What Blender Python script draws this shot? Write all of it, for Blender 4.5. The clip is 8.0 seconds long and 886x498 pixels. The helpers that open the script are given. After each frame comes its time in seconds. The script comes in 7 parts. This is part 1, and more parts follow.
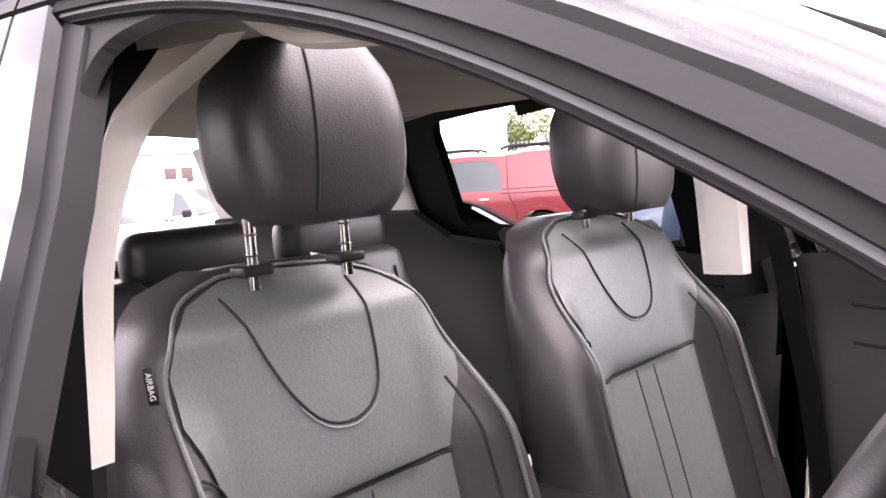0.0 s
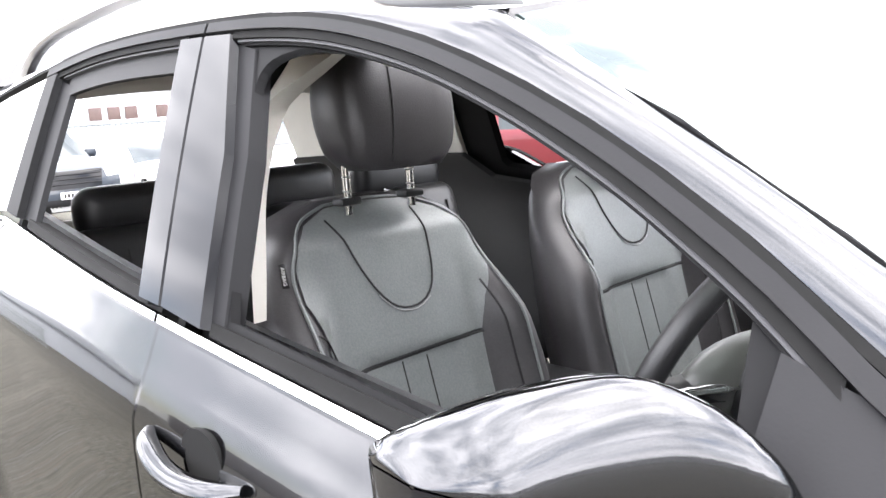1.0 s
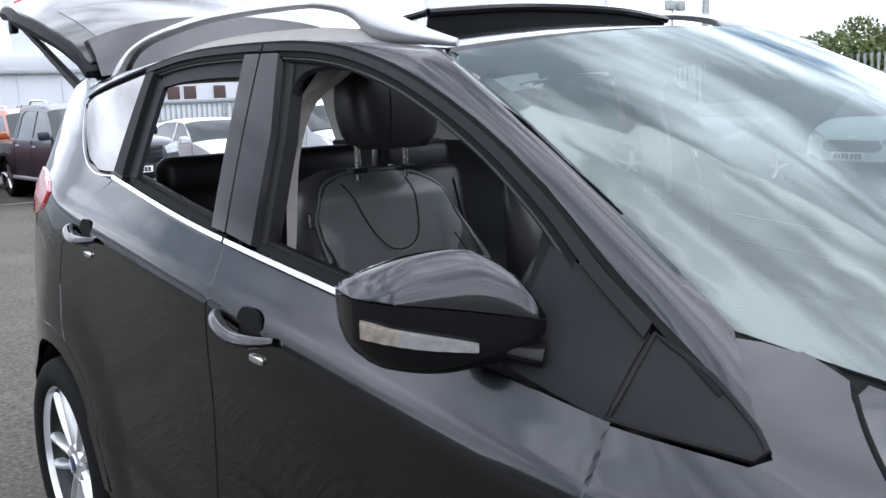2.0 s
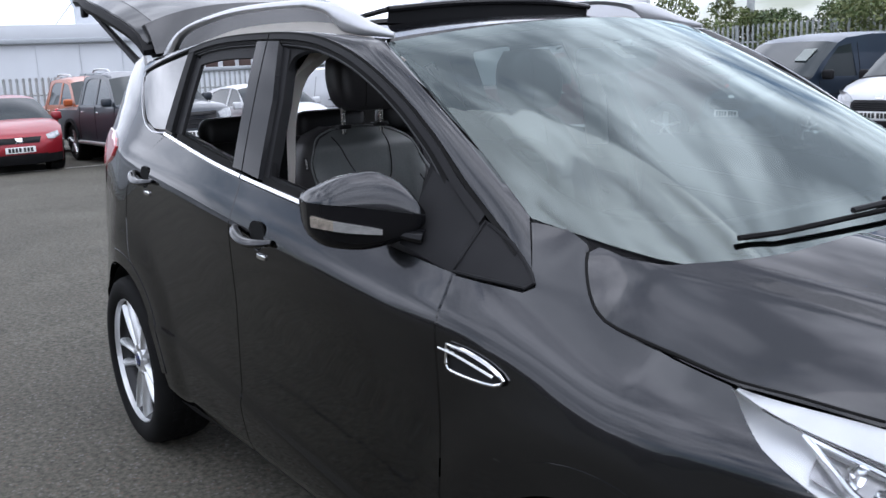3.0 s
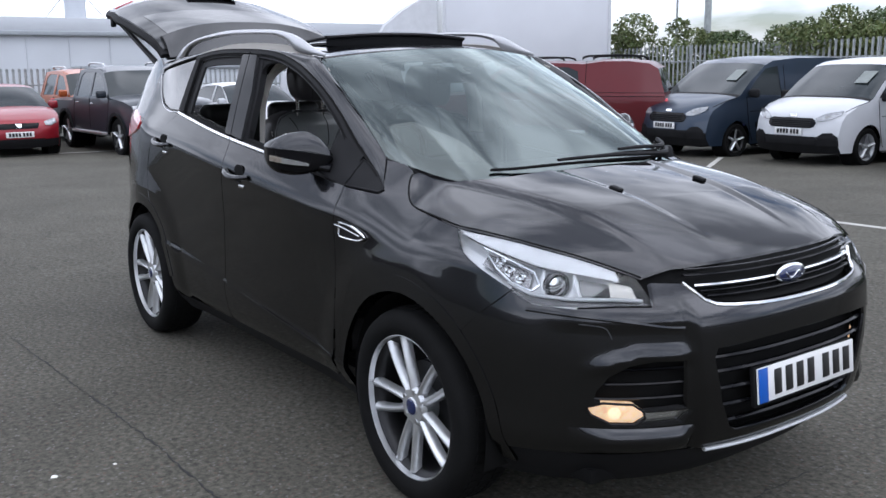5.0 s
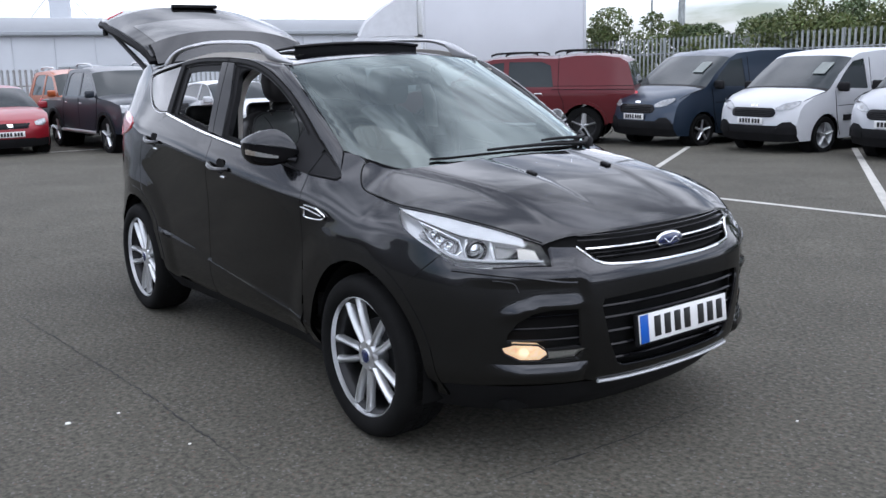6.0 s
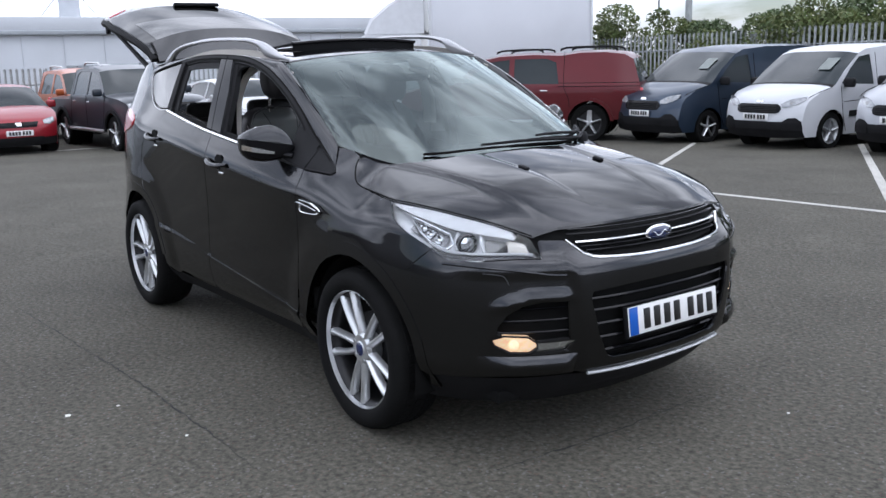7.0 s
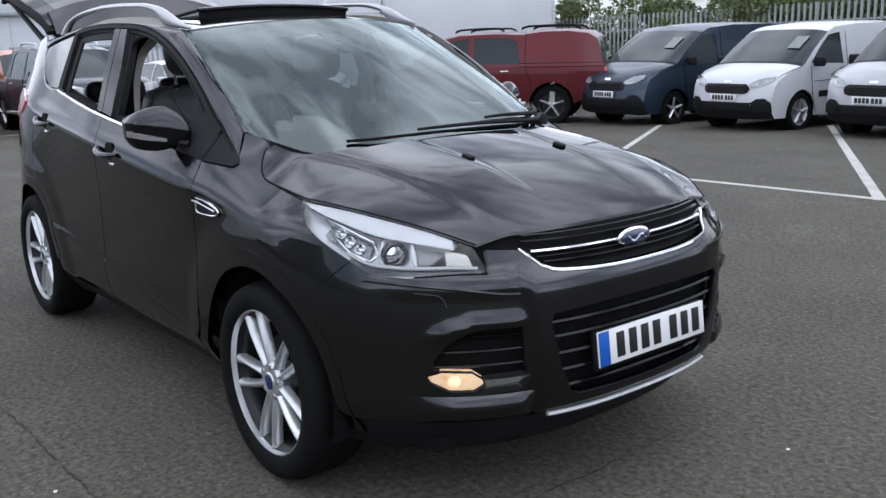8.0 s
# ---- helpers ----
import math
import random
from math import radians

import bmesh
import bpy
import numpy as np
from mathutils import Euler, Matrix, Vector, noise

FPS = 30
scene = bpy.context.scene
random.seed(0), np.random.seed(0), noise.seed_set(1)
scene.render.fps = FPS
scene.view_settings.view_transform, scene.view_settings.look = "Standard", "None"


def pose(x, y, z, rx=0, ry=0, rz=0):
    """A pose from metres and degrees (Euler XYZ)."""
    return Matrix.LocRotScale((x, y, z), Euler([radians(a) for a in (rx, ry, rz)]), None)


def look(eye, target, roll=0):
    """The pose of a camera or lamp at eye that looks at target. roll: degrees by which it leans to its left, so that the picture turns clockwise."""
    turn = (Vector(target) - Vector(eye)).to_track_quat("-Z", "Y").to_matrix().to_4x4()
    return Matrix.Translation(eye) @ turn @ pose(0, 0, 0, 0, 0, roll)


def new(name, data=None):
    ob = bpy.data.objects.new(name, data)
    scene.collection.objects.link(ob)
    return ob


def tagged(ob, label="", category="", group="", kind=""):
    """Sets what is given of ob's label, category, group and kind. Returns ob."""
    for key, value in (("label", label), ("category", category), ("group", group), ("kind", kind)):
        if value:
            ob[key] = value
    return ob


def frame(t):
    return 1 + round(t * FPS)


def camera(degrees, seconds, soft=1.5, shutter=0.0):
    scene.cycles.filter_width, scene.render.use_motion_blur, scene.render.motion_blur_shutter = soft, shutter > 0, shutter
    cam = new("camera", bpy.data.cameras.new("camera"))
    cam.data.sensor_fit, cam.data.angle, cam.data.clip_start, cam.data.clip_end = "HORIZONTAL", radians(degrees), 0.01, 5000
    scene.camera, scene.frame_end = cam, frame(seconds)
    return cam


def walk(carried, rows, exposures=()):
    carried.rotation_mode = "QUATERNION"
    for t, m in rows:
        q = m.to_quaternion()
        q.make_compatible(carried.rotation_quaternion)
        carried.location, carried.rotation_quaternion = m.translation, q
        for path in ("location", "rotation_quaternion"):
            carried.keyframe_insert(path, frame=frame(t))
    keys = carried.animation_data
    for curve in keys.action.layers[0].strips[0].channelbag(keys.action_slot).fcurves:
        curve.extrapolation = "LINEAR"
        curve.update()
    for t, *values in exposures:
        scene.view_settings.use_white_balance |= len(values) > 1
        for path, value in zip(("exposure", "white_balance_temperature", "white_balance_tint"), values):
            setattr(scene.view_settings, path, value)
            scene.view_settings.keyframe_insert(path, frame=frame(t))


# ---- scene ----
cam = camera(51.3, 8.0)
PATH = [
    (0, (0.652, -1.036, 1.398), (-0.762, 0.367, 1.219), -4.2),
    (0.5, (0.837, -1.21, 1.418), (-0.63, 0.123, 1.155), -4.5),
    (1, (1.022, -1.356, 1.448), (-0.466, -0.056, 1.136), -3.8),
    (1.5, (1.307, -1.486, 1.472), (-0.226, -0.242, 1.147), -2.7),
    (1.7, (1.419, -1.547, 1.467), (-0.125, -0.318, 1.143), -2.4),
    (2.8, (2.175, -1.853, 1.477), (0.589, -0.701, 1.083), -2.2),
    (3, (2.35, -1.877, 1.49), (0.736, -0.767, 1.087), -2.8),
    (3.5, (2.751, -2.062, 1.466), (1.136, -0.947, 1.08), -0.7),
    (4, (3.12, -2.229, 1.483), (1.517, -1.097, 1.092), -0.2),
    (4.5, (3.541, -2.382, 1.49), (1.94, -1.247, 1.106), -0.2),
    (5, (3.872, -2.556, 1.511), (2.283, -1.407, 1.119), -0.6),
    (6.3, (4.628, -2.851, 1.569), (3.057, -1.683, 1.163), -1.5),
    (6.5, (4.655, -2.87, 1.561), (3.083, -1.702, 1.156), -1.6),
    (7, (4.593, -2.775, 1.555), (3.008, -1.626, 1.145), -1.6),
    (7.5, (4.347, -2.543, 1.538), (2.765, -1.391, 1.122), -1.9),
    (8, (4.086, -2.243, 1.487), (2.553, -1.04, 1.04), -1.7),
]
walk(cam, [(t, look(eye, target, roll)) for t, eye, target, roll in PATH],
     [(0.0, 2.55, 6900, 30), (0.5, 2.38, 6700, 18), (1.0, 2.5, 6500, 14), (1.3, 1.65, 6300, 11), (1.6, 0.9, 6100, 9), (2.2, 0.2, 5900, 14), (3.0, -0.05, 5850, 14), (4.5, -0.25, 5850, 14), (6.5, -0.2, 5850, 14), (8.0, -0.32, 5850, 14)])

# ---------- world and sun ----------
world = bpy.data.worlds.new("world")
scene.world = world
world.use_nodes = True


def build_sky():
    nt = world.node_tree
    nt.nodes.clear()
    N = nt.nodes.new
    L = nt.links.new
    out = N("ShaderNodeOutputWorld")
    bg = N("ShaderNodeBackground")
    bg.inputs["Strength"].default_value = 0.15
    sky = N("ShaderNodeTexSky")
    sky.sky_type = "NISHITA"
    sky.sun_disc = False
    sky.sun_elevation = radians(74)
    sky.sun_rotation = radians(70)
    co = N("ShaderNodeTexCoord")
    mp = N("ShaderNodeMapping")
    mp.inputs["Scale"].default_value = (1.0, 1.0, 2.6)
    big = N("ShaderNodeTexNoise")
    big.inputs["Scale"].default_value = 2.1
    big.inputs["Detail"].default_value = 8.0
    big.inputs["Roughness"].default_value = 0.58
    big.inputs["Distortion"].default_value = 0.4
    mask = N("ShaderNodeValToRGB")
    mask.color_ramp.elements[0].position = 0.34
    mask.color_ramp.elements[1].position = 0.50
    tone = N("ShaderNodeTexNoise")
    tone.inputs["Scale"].default_value = 3.4
    tone.inputs["Detail"].default_value = 6.0
    shade = N("ShaderNodeValToRGB")
    shade.color_ramp.elements[0].position = 0.36
    shade.color_ramp.elements[0].color = (6.2, 6.5, 7.0, 1)
    shade.color_ramp.elements[1].position = 0.64
    shade.color_ramp.elements[1].color = (20.0, 20.2, 20.5, 1)
    mix = N("ShaderNodeMix")
    mix.data_type = "RGBA"
    L(co.outputs["Generated"], mp.inputs["Vector"])
    L(mp.outputs["Vector"], big.inputs["Vector"])
    L(mp.outputs["Vector"], tone.inputs["Vector"])
    # the cloud cover thins towards the horizon
    sep = N("ShaderNodeSeparateXYZ")
    thin = N("ShaderNodeMapRange")
    thin.inputs["From Min"].default_value, thin.inputs["From Max"].default_value = 0.0, 0.6
    thin.inputs["To Min"].default_value, thin.inputs["To Max"].default_value = -0.05, 0.07
    cover = N("ShaderNodeMath")
    L(co.outputs["Generated"], sep.inputs["Vector"])
    L(sep.outputs["Z"], thin.inputs["Value"])
    L(big.outputs["Fac"], cover.inputs[0])
    L(thin.outputs["Result"], cover.inputs[1])
    L(cover.outputs["Value"], mask.inputs["Fac"])
    L(tone.outputs["Fac"], shade.inputs["Fac"])
    L(mask.outputs["Color"], mix.inputs[0])
    L(sky.outputs["Color"], mix.inputs[6])
    L(shade.outputs["Color"], mix.inputs[7])
    L(mix.outputs[2], bg.inputs["Color"])
    L(bg.outputs["Background"], out.inputs["Surface"])


build_sky()
sun_data = bpy.data.lights.new("sun", "SUN")
sun_data.energy = 1.0
sun_data.angle = radians(70)
sun_data.color = (1.0, 0.96, 0.9)
sun = new("sun", sun_data)
sun.matrix_world = look((5.5, 2.0, 20), (0, 0, 0))


# ---------- materials ----------
def make_mat(name, color, rough=0.5, metal=0.0, coat=0.0, vary=0.12, scale=6.0, grain=0.0, grain_scale=180.0, bump=0.0,
             bump_scale=120.0, spec=0.5, rough_vary=0.0, emit=None, emit_strength=0.0, coat_rough=0.03):
    m = bpy.data.materials.new(name)
    m.use_nodes = True
    nt = m.node_tree
    b = nt.nodes["Principled BSDF"]
    N, L = nt.nodes.new, nt.links.new
    b.inputs["Roughness"].default_value = rough
    b.inputs["Metallic"].default_value = metal
    b.inputs["Coat Weight"].default_value = coat
    b.inputs["Coat Roughness"].default_value = coat_rough
    b.inputs["Specular IOR Level"].default_value = spec
    co = N("ShaderNodeTexCoord")
    base = None
    if vary > 0 or grain > 0:
        n1 = N("ShaderNodeTexNoise")
        n1.inputs["Scale"].default_value = scale
        n1.inputs["Detail"].default_value = 5.0
        L(co.outputs["Object"], n1.inputs["Vector"])
        n2 = N("ShaderNodeTexNoise")
        n2.inputs["Scale"].default_value = grain_scale
        n2.inputs["Detail"].default_value = 2.0
        L(co.outputs["Object"], n2.inputs["Vector"])
        r1 = N("ShaderNodeMapRange")
        r1.inputs["From Min"].default_value, r1.inputs["From Max"].default_value = 0.3, 0.7
        r1.inputs["To Min"].default_value, r1.inputs["To Max"].default_value = 1 - vary, 1 + vary
        L(n1.outputs["Fac"], r1.inputs["Value"])
        r2 = N("ShaderNodeMapRange")
        r2.inputs["From Min"].default_value, r2.inputs["From Max"].default_value = 0.3, 0.7
        r2.inputs["To Min"].default_value, r2.inputs["To Max"].default_value = 1 - grain, 1 + grain
        L(n2.outputs["Fac"], r2.inputs["Value"])
        mu = N("ShaderNodeMath")
        mu.operation = "MULTIPLY"
        L(r1.outputs["Result"], mu.inputs[0])
        L(r2.outputs["Result"], mu.inputs[1])
        hs = N("ShaderNodeHueSaturation")
        hs.inputs["Color"].default_value = (*color, 1)
        L(mu.outputs["Value"], hs.inputs["Value"])
        L(hs.outputs["Color"], b.inputs["Base Color"])
        if rough_vary > 0:
            r3 = N("ShaderNodeMapRange")
            r3.inputs["From Min"].default_value, r3.inputs["From Max"].default_value = 0.3, 0.7
            r3.inputs["To Min"].default_value, r3.inputs["To Max"].default_value = rough - rough_vary, rough + rough_vary
            L(n1.outputs["Fac"], r3.inputs["Value"])
            L(r3.outputs["Result"], b.inputs["Roughness"])
    else:
        b.inputs["Base Color"].default_value = (*color, 1)
    if bump > 0:
        n3 = N("ShaderNodeTexNoise")
        n3.inputs["Scale"].default_value = bump_scale
        n3.inputs["Detail"].default_value = 3.0
        L(co.outputs["Object"], n3.inputs["Vector"])
        bp = N("ShaderNodeBump")
        bp.inputs["Strength"].default_value = bump
        bp.inputs["Distance"].default_value = 0.002
        L(n3.outputs["Fac"], bp.inputs["Height"])
        L(bp.outputs["Normal"], b.inputs["Normal"])
    if emit:
        b.inputs["Emission Color"].default_value = (*emit, 1)
        b.inputs["Emission Strength"].default_value = emit_strength
    return m


def make_glass(name, tint, alpha_mix=0.75, rough=0.0, gloss=(1, 1, 1)):
    """Thin car glass: a clear tinted sheet with a real mirror-like gloss by Fresnel."""
    m = bpy.data.materials.new(name)
    m.use_nodes = True
    nt = m.node_tree
    nt.nodes.clear()
    N, L = nt.nodes.new, nt.links.new
    out = N("ShaderNodeOutputMaterial")
    tr = N("ShaderNodeBsdfTransparent")
    tr.inputs["Color"].default_value = (*tint, 1)
    gl = N("ShaderNodeBsdfGlossy")
    gl.inputs["Roughness"].default_value = rough
    gl.inputs["Color"].default_value = (*gloss, 1)
    fr = N("ShaderNodeFresnel")
    fr.inputs["IOR"].default_value = alpha_mix
    mix = N("ShaderNodeMixShader")
    L(fr.outputs["Fac"], mix.inputs["Fac"])
    L(tr.outputs["BSDF"], mix.inputs[1])
    L(gl.outputs["BSDF"], mix.inputs[2])
    L(mix.outputs["Shader"], out.inputs["Surface"])
    return m


def make_asphalt():
    m = make_mat("asphalt", (0.072, 0.068, 0.055), rough=0.9, spec=0.25, vary=0.22, scale=0.7, grain=0.6, grain_scale=38.0, bump=0.0)
    nt = m.node_tree
    for node in nt.nodes:
        if node.type == "TEX_NOISE":
            node.inputs["Detail"].default_value = 7.0
            node.inputs["Roughness"].default_value = 0.62
    N, L = nt.nodes.new, nt.links.new
    b = nt.nodes["Principled BSDF"]
    co = N("ShaderNodeTexCoord")
    vo = N("ShaderNodeTexVoronoi")
    vo.inputs["Scale"].default_value = 85.0
    L(co.outputs["Object"], vo.inputs["Vector"])
    bp = N("ShaderNodeBump")
    bp.inputs["Strength"].default_value = 0.4
    bp.inputs["Distance"].default_value = 0.004
    L(vo.outputs["Distance"], bp.inputs["Height"])
    L(bp.outputs["Normal"], b.inputs["Normal"])
    # scattered paler stones
    st = N("ShaderNodeTexVoronoi")
    st.inputs["Scale"].default_value = 95.0
    L(co.outputs["Object"], st.inputs["Vector"])
    cr = N("ShaderNodeValToRGB")
    cr.color_ramp.elements[0].position = 0.955
    cr.color_ramp.elements[0].color = (0, 0, 0, 1)
    cr.color_ramp.elements[1].position = 0.975
    cr.color_ramp.elements[1].color = (0.55, 0.55, 0.55, 1)
    sep = N("ShaderNodeSeparateColor")
    L(st.outputs["Color"], sep.inputs["Color"])
    L(sep.outputs["Red"], cr.inputs["Fac"])
    mx = N("ShaderNodeMix")
    mx.data_type = "RGBA"
    old = b.inputs["Base Color"].links[0].from_socket
    L(cr.outputs["Color"], mx.inputs[0])
    L(old, mx.inputs[6])
    mx.inputs[7].default_value = (0.16, 0.158, 0.15, 1)
    # scattered reddish aggregate
    red = N("ShaderNodeValToRGB")
    red.color_ramp.elements[0].position = 0.955
    red.color_ramp.elements[0].color = (0, 0, 0, 1)
    red.color_ramp.elements[1].position = 0.97
    red.color_ramp.elements[1].color = (0.3, 0.3, 0.3, 1)
    L(sep.outputs["Green"], red.inputs["Fac"])
    mr = N("ShaderNodeMix")
    mr.data_type = "RGBA"
    L(red.outputs["Color"], mr.inputs[0])
    L(mx.outputs[2], mr.inputs[6])
    mr.inputs[7].default_value = (0.13, 0.07, 0.055, 1)
    L(mr.outputs[2], b.inputs["Base Color"])
    return m


M = {}
M["asphalt"] = make_asphalt()
M["road_paint"] = make_mat("road_paint", (0.40, 0.39, 0.36), rough=0.7, vary=0.15, scale=3.0, grain=0.25, grain_scale=60)
M["crack"] = make_mat("crack", (0.02, 0.02, 0.02), rough=0.9, vary=0.3, scale=12)
M["paint_grey"] = make_mat("paint_grey", (0.031, 0.032, 0.0345), rough=0.25, metal=1.0, coat=1.0, coat_rough=0.04, vary=0.04, scale=3, grain=0.16, grain_scale=900)
M["paint_grey"].node_tree.nodes["Principled BSDF"].inputs["Specular Tint"].default_value = (0.2, 0.2, 0.21, 1)
M["paint_grey"].node_tree.nodes["Principled BSDF"].inputs["Coat IOR"].default_value = 1.42
M["chrome"] = make_mat("chrome", (0.8, 0.8, 0.8), rough=0.08, metal=1.0, vary=0.03)
M["satin"] = make_mat("satin", (0.55, 0.55, 0.56), rough=0.3, metal=1.0, vary=0.04)
M["alloy"] = make_mat("alloy", (0.60, 0.61, 0.62), rough=0.3, metal=0.75, vary=0.05, scale=9)
# dark grey with the shade inside the wheels put into it
M["barrel_grey"] = make_mat("barrel_grey", (0.016, 0.016, 0.017), rough=0.4, metal=0.5, vary=0.2, scale=9)
M["gloss_black"] = make_mat("gloss_black", (0.006, 0.006, 0.007), rough=0.08, spec=0.18, vary=0.05)
M["trim_black"] = make_mat("trim_black", (0.011, 0.011, 0.012), rough=0.6, spec=0.13, vary=0.15, bump=0.05, bump_scale=300)
M["border_black"] = make_mat("border_black", (0.016, 0.017, 0.019), rough=0.12, vary=0.1, spec=0.4)
M["rubber"] = make_mat("rubber", (0.007, 0.007, 0.007), rough=0.8, spec=0.1, vary=0.2, scale=14, bump=0.1, bump_scale=200)
M["frame_black"] = make_mat("frame_black", (0.006, 0.006, 0.0065), rough=0.6, vary=0.1, spec=0.1)
M["lip_grey"] = make_mat("lip_grey", (0.04, 0.04, 0.043), rough=0.55, vary=0.05, spec=0.2)
# near-black: the shade of gaps and recesses is put into this colour
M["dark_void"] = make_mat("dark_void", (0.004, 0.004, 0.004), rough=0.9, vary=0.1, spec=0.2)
M["windscreen_glass"] = make_glass("windscreen_glass", (0.17, 0.215, 0.205), 2.0, gloss=(0.86, 0.97, 0.95))
M["clear_glass"] = make_glass("clear_glass", (0.8, 0.86, 0.84), 1.6)
M["privacy_glass"] = make_glass("privacy_glass", (0.03, 0.03, 0.034), 1.9)
M["lens_clear"] = make_glass("lens_clear", (0.93, 0.94, 0.95), 1.45)
M["leather"] = make_mat("leather", (0.029, 0.0275, 0.029), rough=0.42, vary=0.12, scale=8, grain=0.1, grain_scale=260, bump=0.25, bump_scale=420)
M["leather_insert"] = make_mat("leather_insert", (0.135, 0.146, 0.144), rough=0.4, vary=0.1, scale=8, grain=0.1, grain_scale=260, bump=0.25, bump_scale=420)
# same leather made darker: the rear cabin's shade is put into the colour
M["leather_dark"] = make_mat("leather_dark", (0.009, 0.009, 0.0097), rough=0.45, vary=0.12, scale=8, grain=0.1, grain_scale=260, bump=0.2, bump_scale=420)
M["thread"] = make_mat("thread", (0.3, 0.3, 0.3), rough=0.7, vary=0.1, scale=60)
M["seam"] = make_mat("seam", (0.012, 0.012, 0.012), rough=0.8, vary=0.1)
M["cabin_plastic"] = make_mat("cabin_plastic", (0.007, 0.007, 0.0078), rough=0.55, vary=0.12, bump=0.2, bump_scale=350)
# paler than the cabin plastic: window light put into the colour
M["door_vinyl"] = make_mat("door_vinyl", (0.042, 0.042, 0.043), rough=0.5, vary=0.12, scale=8, bump=0.2, bump_scale=380)
M["cream_trim"] = make_mat("cream_trim", (0.74, 0.71, 0.65), rough=0.65, vary=0.06, bump=0.1, bump_scale=300)
M["headliner"] = make_mat("headliner", (0.38, 0.36, 0.33), rough=0.9, vary=0.06, bump=0.15, bump_scale=250)
M["boss_grey"] = make_mat("boss_grey", (0.055, 0.057, 0.054), rough=0.38, vary=0.08, bump=0.15, bump_scale=350)
M["carpet"] = make_mat("carpet", (0.007, 0.007, 0.0075), rough=0.95, vary=0.25, scale=20, bump=0.4, bump_scale=300)
M["plate_white"] = make_mat("plate_white", (0.75, 0.75, 0.74), rough=0.3, vary=0.04, coat=0.4)
M["plate_yellow"] = make_mat("plate_yellow", (0.75, 0.5, 0.03), rough=0.3, vary=0.04, coat=0.4)
M["plate_blue"] = make_mat("plate_blue", (0.01, 0.09, 0.42), rough=0.3, vary=0.05)
M["badge_blue"] = make_mat("badge_blue", (0.008, 0.016, 0.07), rough=0.15, coat=1.0, vary=0.05)
M["ink"] = make_mat("ink", (0.01, 0.01, 0.01), rough=0.4, vary=0.05)
M["lamp_red"] = make_mat("lamp_red", (0.55, 0.03, 0.04), rough=0.12, coat=1.0, vary=0.08, scale=20)
M["lamp_amber"] = make_mat("lamp_amber", (0.7, 0.3, 0.12), rough=0.15, coat=1.0, vary=0.1, scale=40)
M["lamp_lit"] = make_mat("lamp_lit", (0.9, 0.75, 0.5), rough=0.3, vary=0.1, scale=30, emit=(1.0, 0.55, 0.24), emit_strength=0.8)
M["light_guide"] = make_mat("light_guide", (0.66, 0.67, 0.68), rough=0.25, vary=0.08, scale=30, coat=0.6, emit=(0.95, 0.98, 1.0), emit_strength=0.06)
M["rail_satin"] = make_mat("rail_satin", (0.48, 0.48, 0.49), rough=0.34, metal=1.0, vary=0.05)
M["indicator_amber"] = make_mat("indicator_amber", (0.20, 0.175, 0.145), rough=0.2, vary=0.3, scale=90, coat=0.8)
M["fog_glow"] = make_mat("fog_glow", (0.8, 0.72, 0.55), rough=0.3, vary=0.45, scale=45, emit=(1.0, 0.6, 0.3), emit_strength=0.75)
M["fog_bulb"] = make_mat("fog_bulb", (0.9, 0.8, 0.6), rough=0.3, vary=0.1, scale=30, emit=(1.0, 0.72, 0.42), emit_strength=1.1)
M["lamp_white"] = make_mat("lamp_white", (0.85, 0.86, 0.87), rough=0.2, vary=0.1, scale=30, coat=0.6)
M["reflector"] = make_mat("reflector", (0.86, 0.87, 0.88), rough=0.12, metal=1.0, vary=0.06, scale=25)
M["lamp_shell"] = make_mat("lamp_shell", (0.68, 0.69, 0.70), rough=0.35, metal=0.35, vary=0.1, scale=20)
M["silver_trim"] = make_mat("silver_trim", (0.55, 0.56, 0.57), rough=0.35, metal=0.25, vary=0.06, scale=12)
M["lamp_warm"] = make_mat("lamp_warm", (0.66, 0.63, 0.56), rough=0.25, vary=0.12, scale=40, coat=0.8)
M["lamp_dim"] = make_mat("lamp_dim", (0.22, 0.22, 0.23), rough=0.2, metal=0.5, vary=0.35, scale=70, coat=0.5)
M["lamp_smoke"] = make_mat("lamp_smoke", (0.05, 0.05, 0.052), rough=0.2, metal=0.4, vary=0.2, scale=40, coat=0.5)
M["lamp_grey"] = make_mat("lamp_grey", (0.19, 0.19, 0.185), rough=0.25, vary=0.15, scale=60, coat=0.8)


# ---------- mesh helpers ----------
def link_mesh(name, bm, material, parent=None, label="", sharp=40.0, normals=None):
    me = bpy.data.meshes.new(name)
    bm.to_mesh(me)
    bm.free()
    me.materials.append(material)
    me.shade_smooth()
    if sharp:
        me.set_sharp_from_angle(angle=radians(sharp))
    ob = new(name, me)
    if parent is not None:
        ob.parent = parent
    if label:
        ob["label"] = label
    return ob


def part(name, bm, material, parent, label="", sharp=40.0):
    return link_mesh(name, bm, material, parent, label, sharp)


def thing(name, label, category, group="", kind="", at=None):
    ob = new(name)
    ob.empty_display_size = 0.2
    tagged(ob, label, category, group, kind)
    if at is not None:
        ob.matrix_basis = at
    return ob


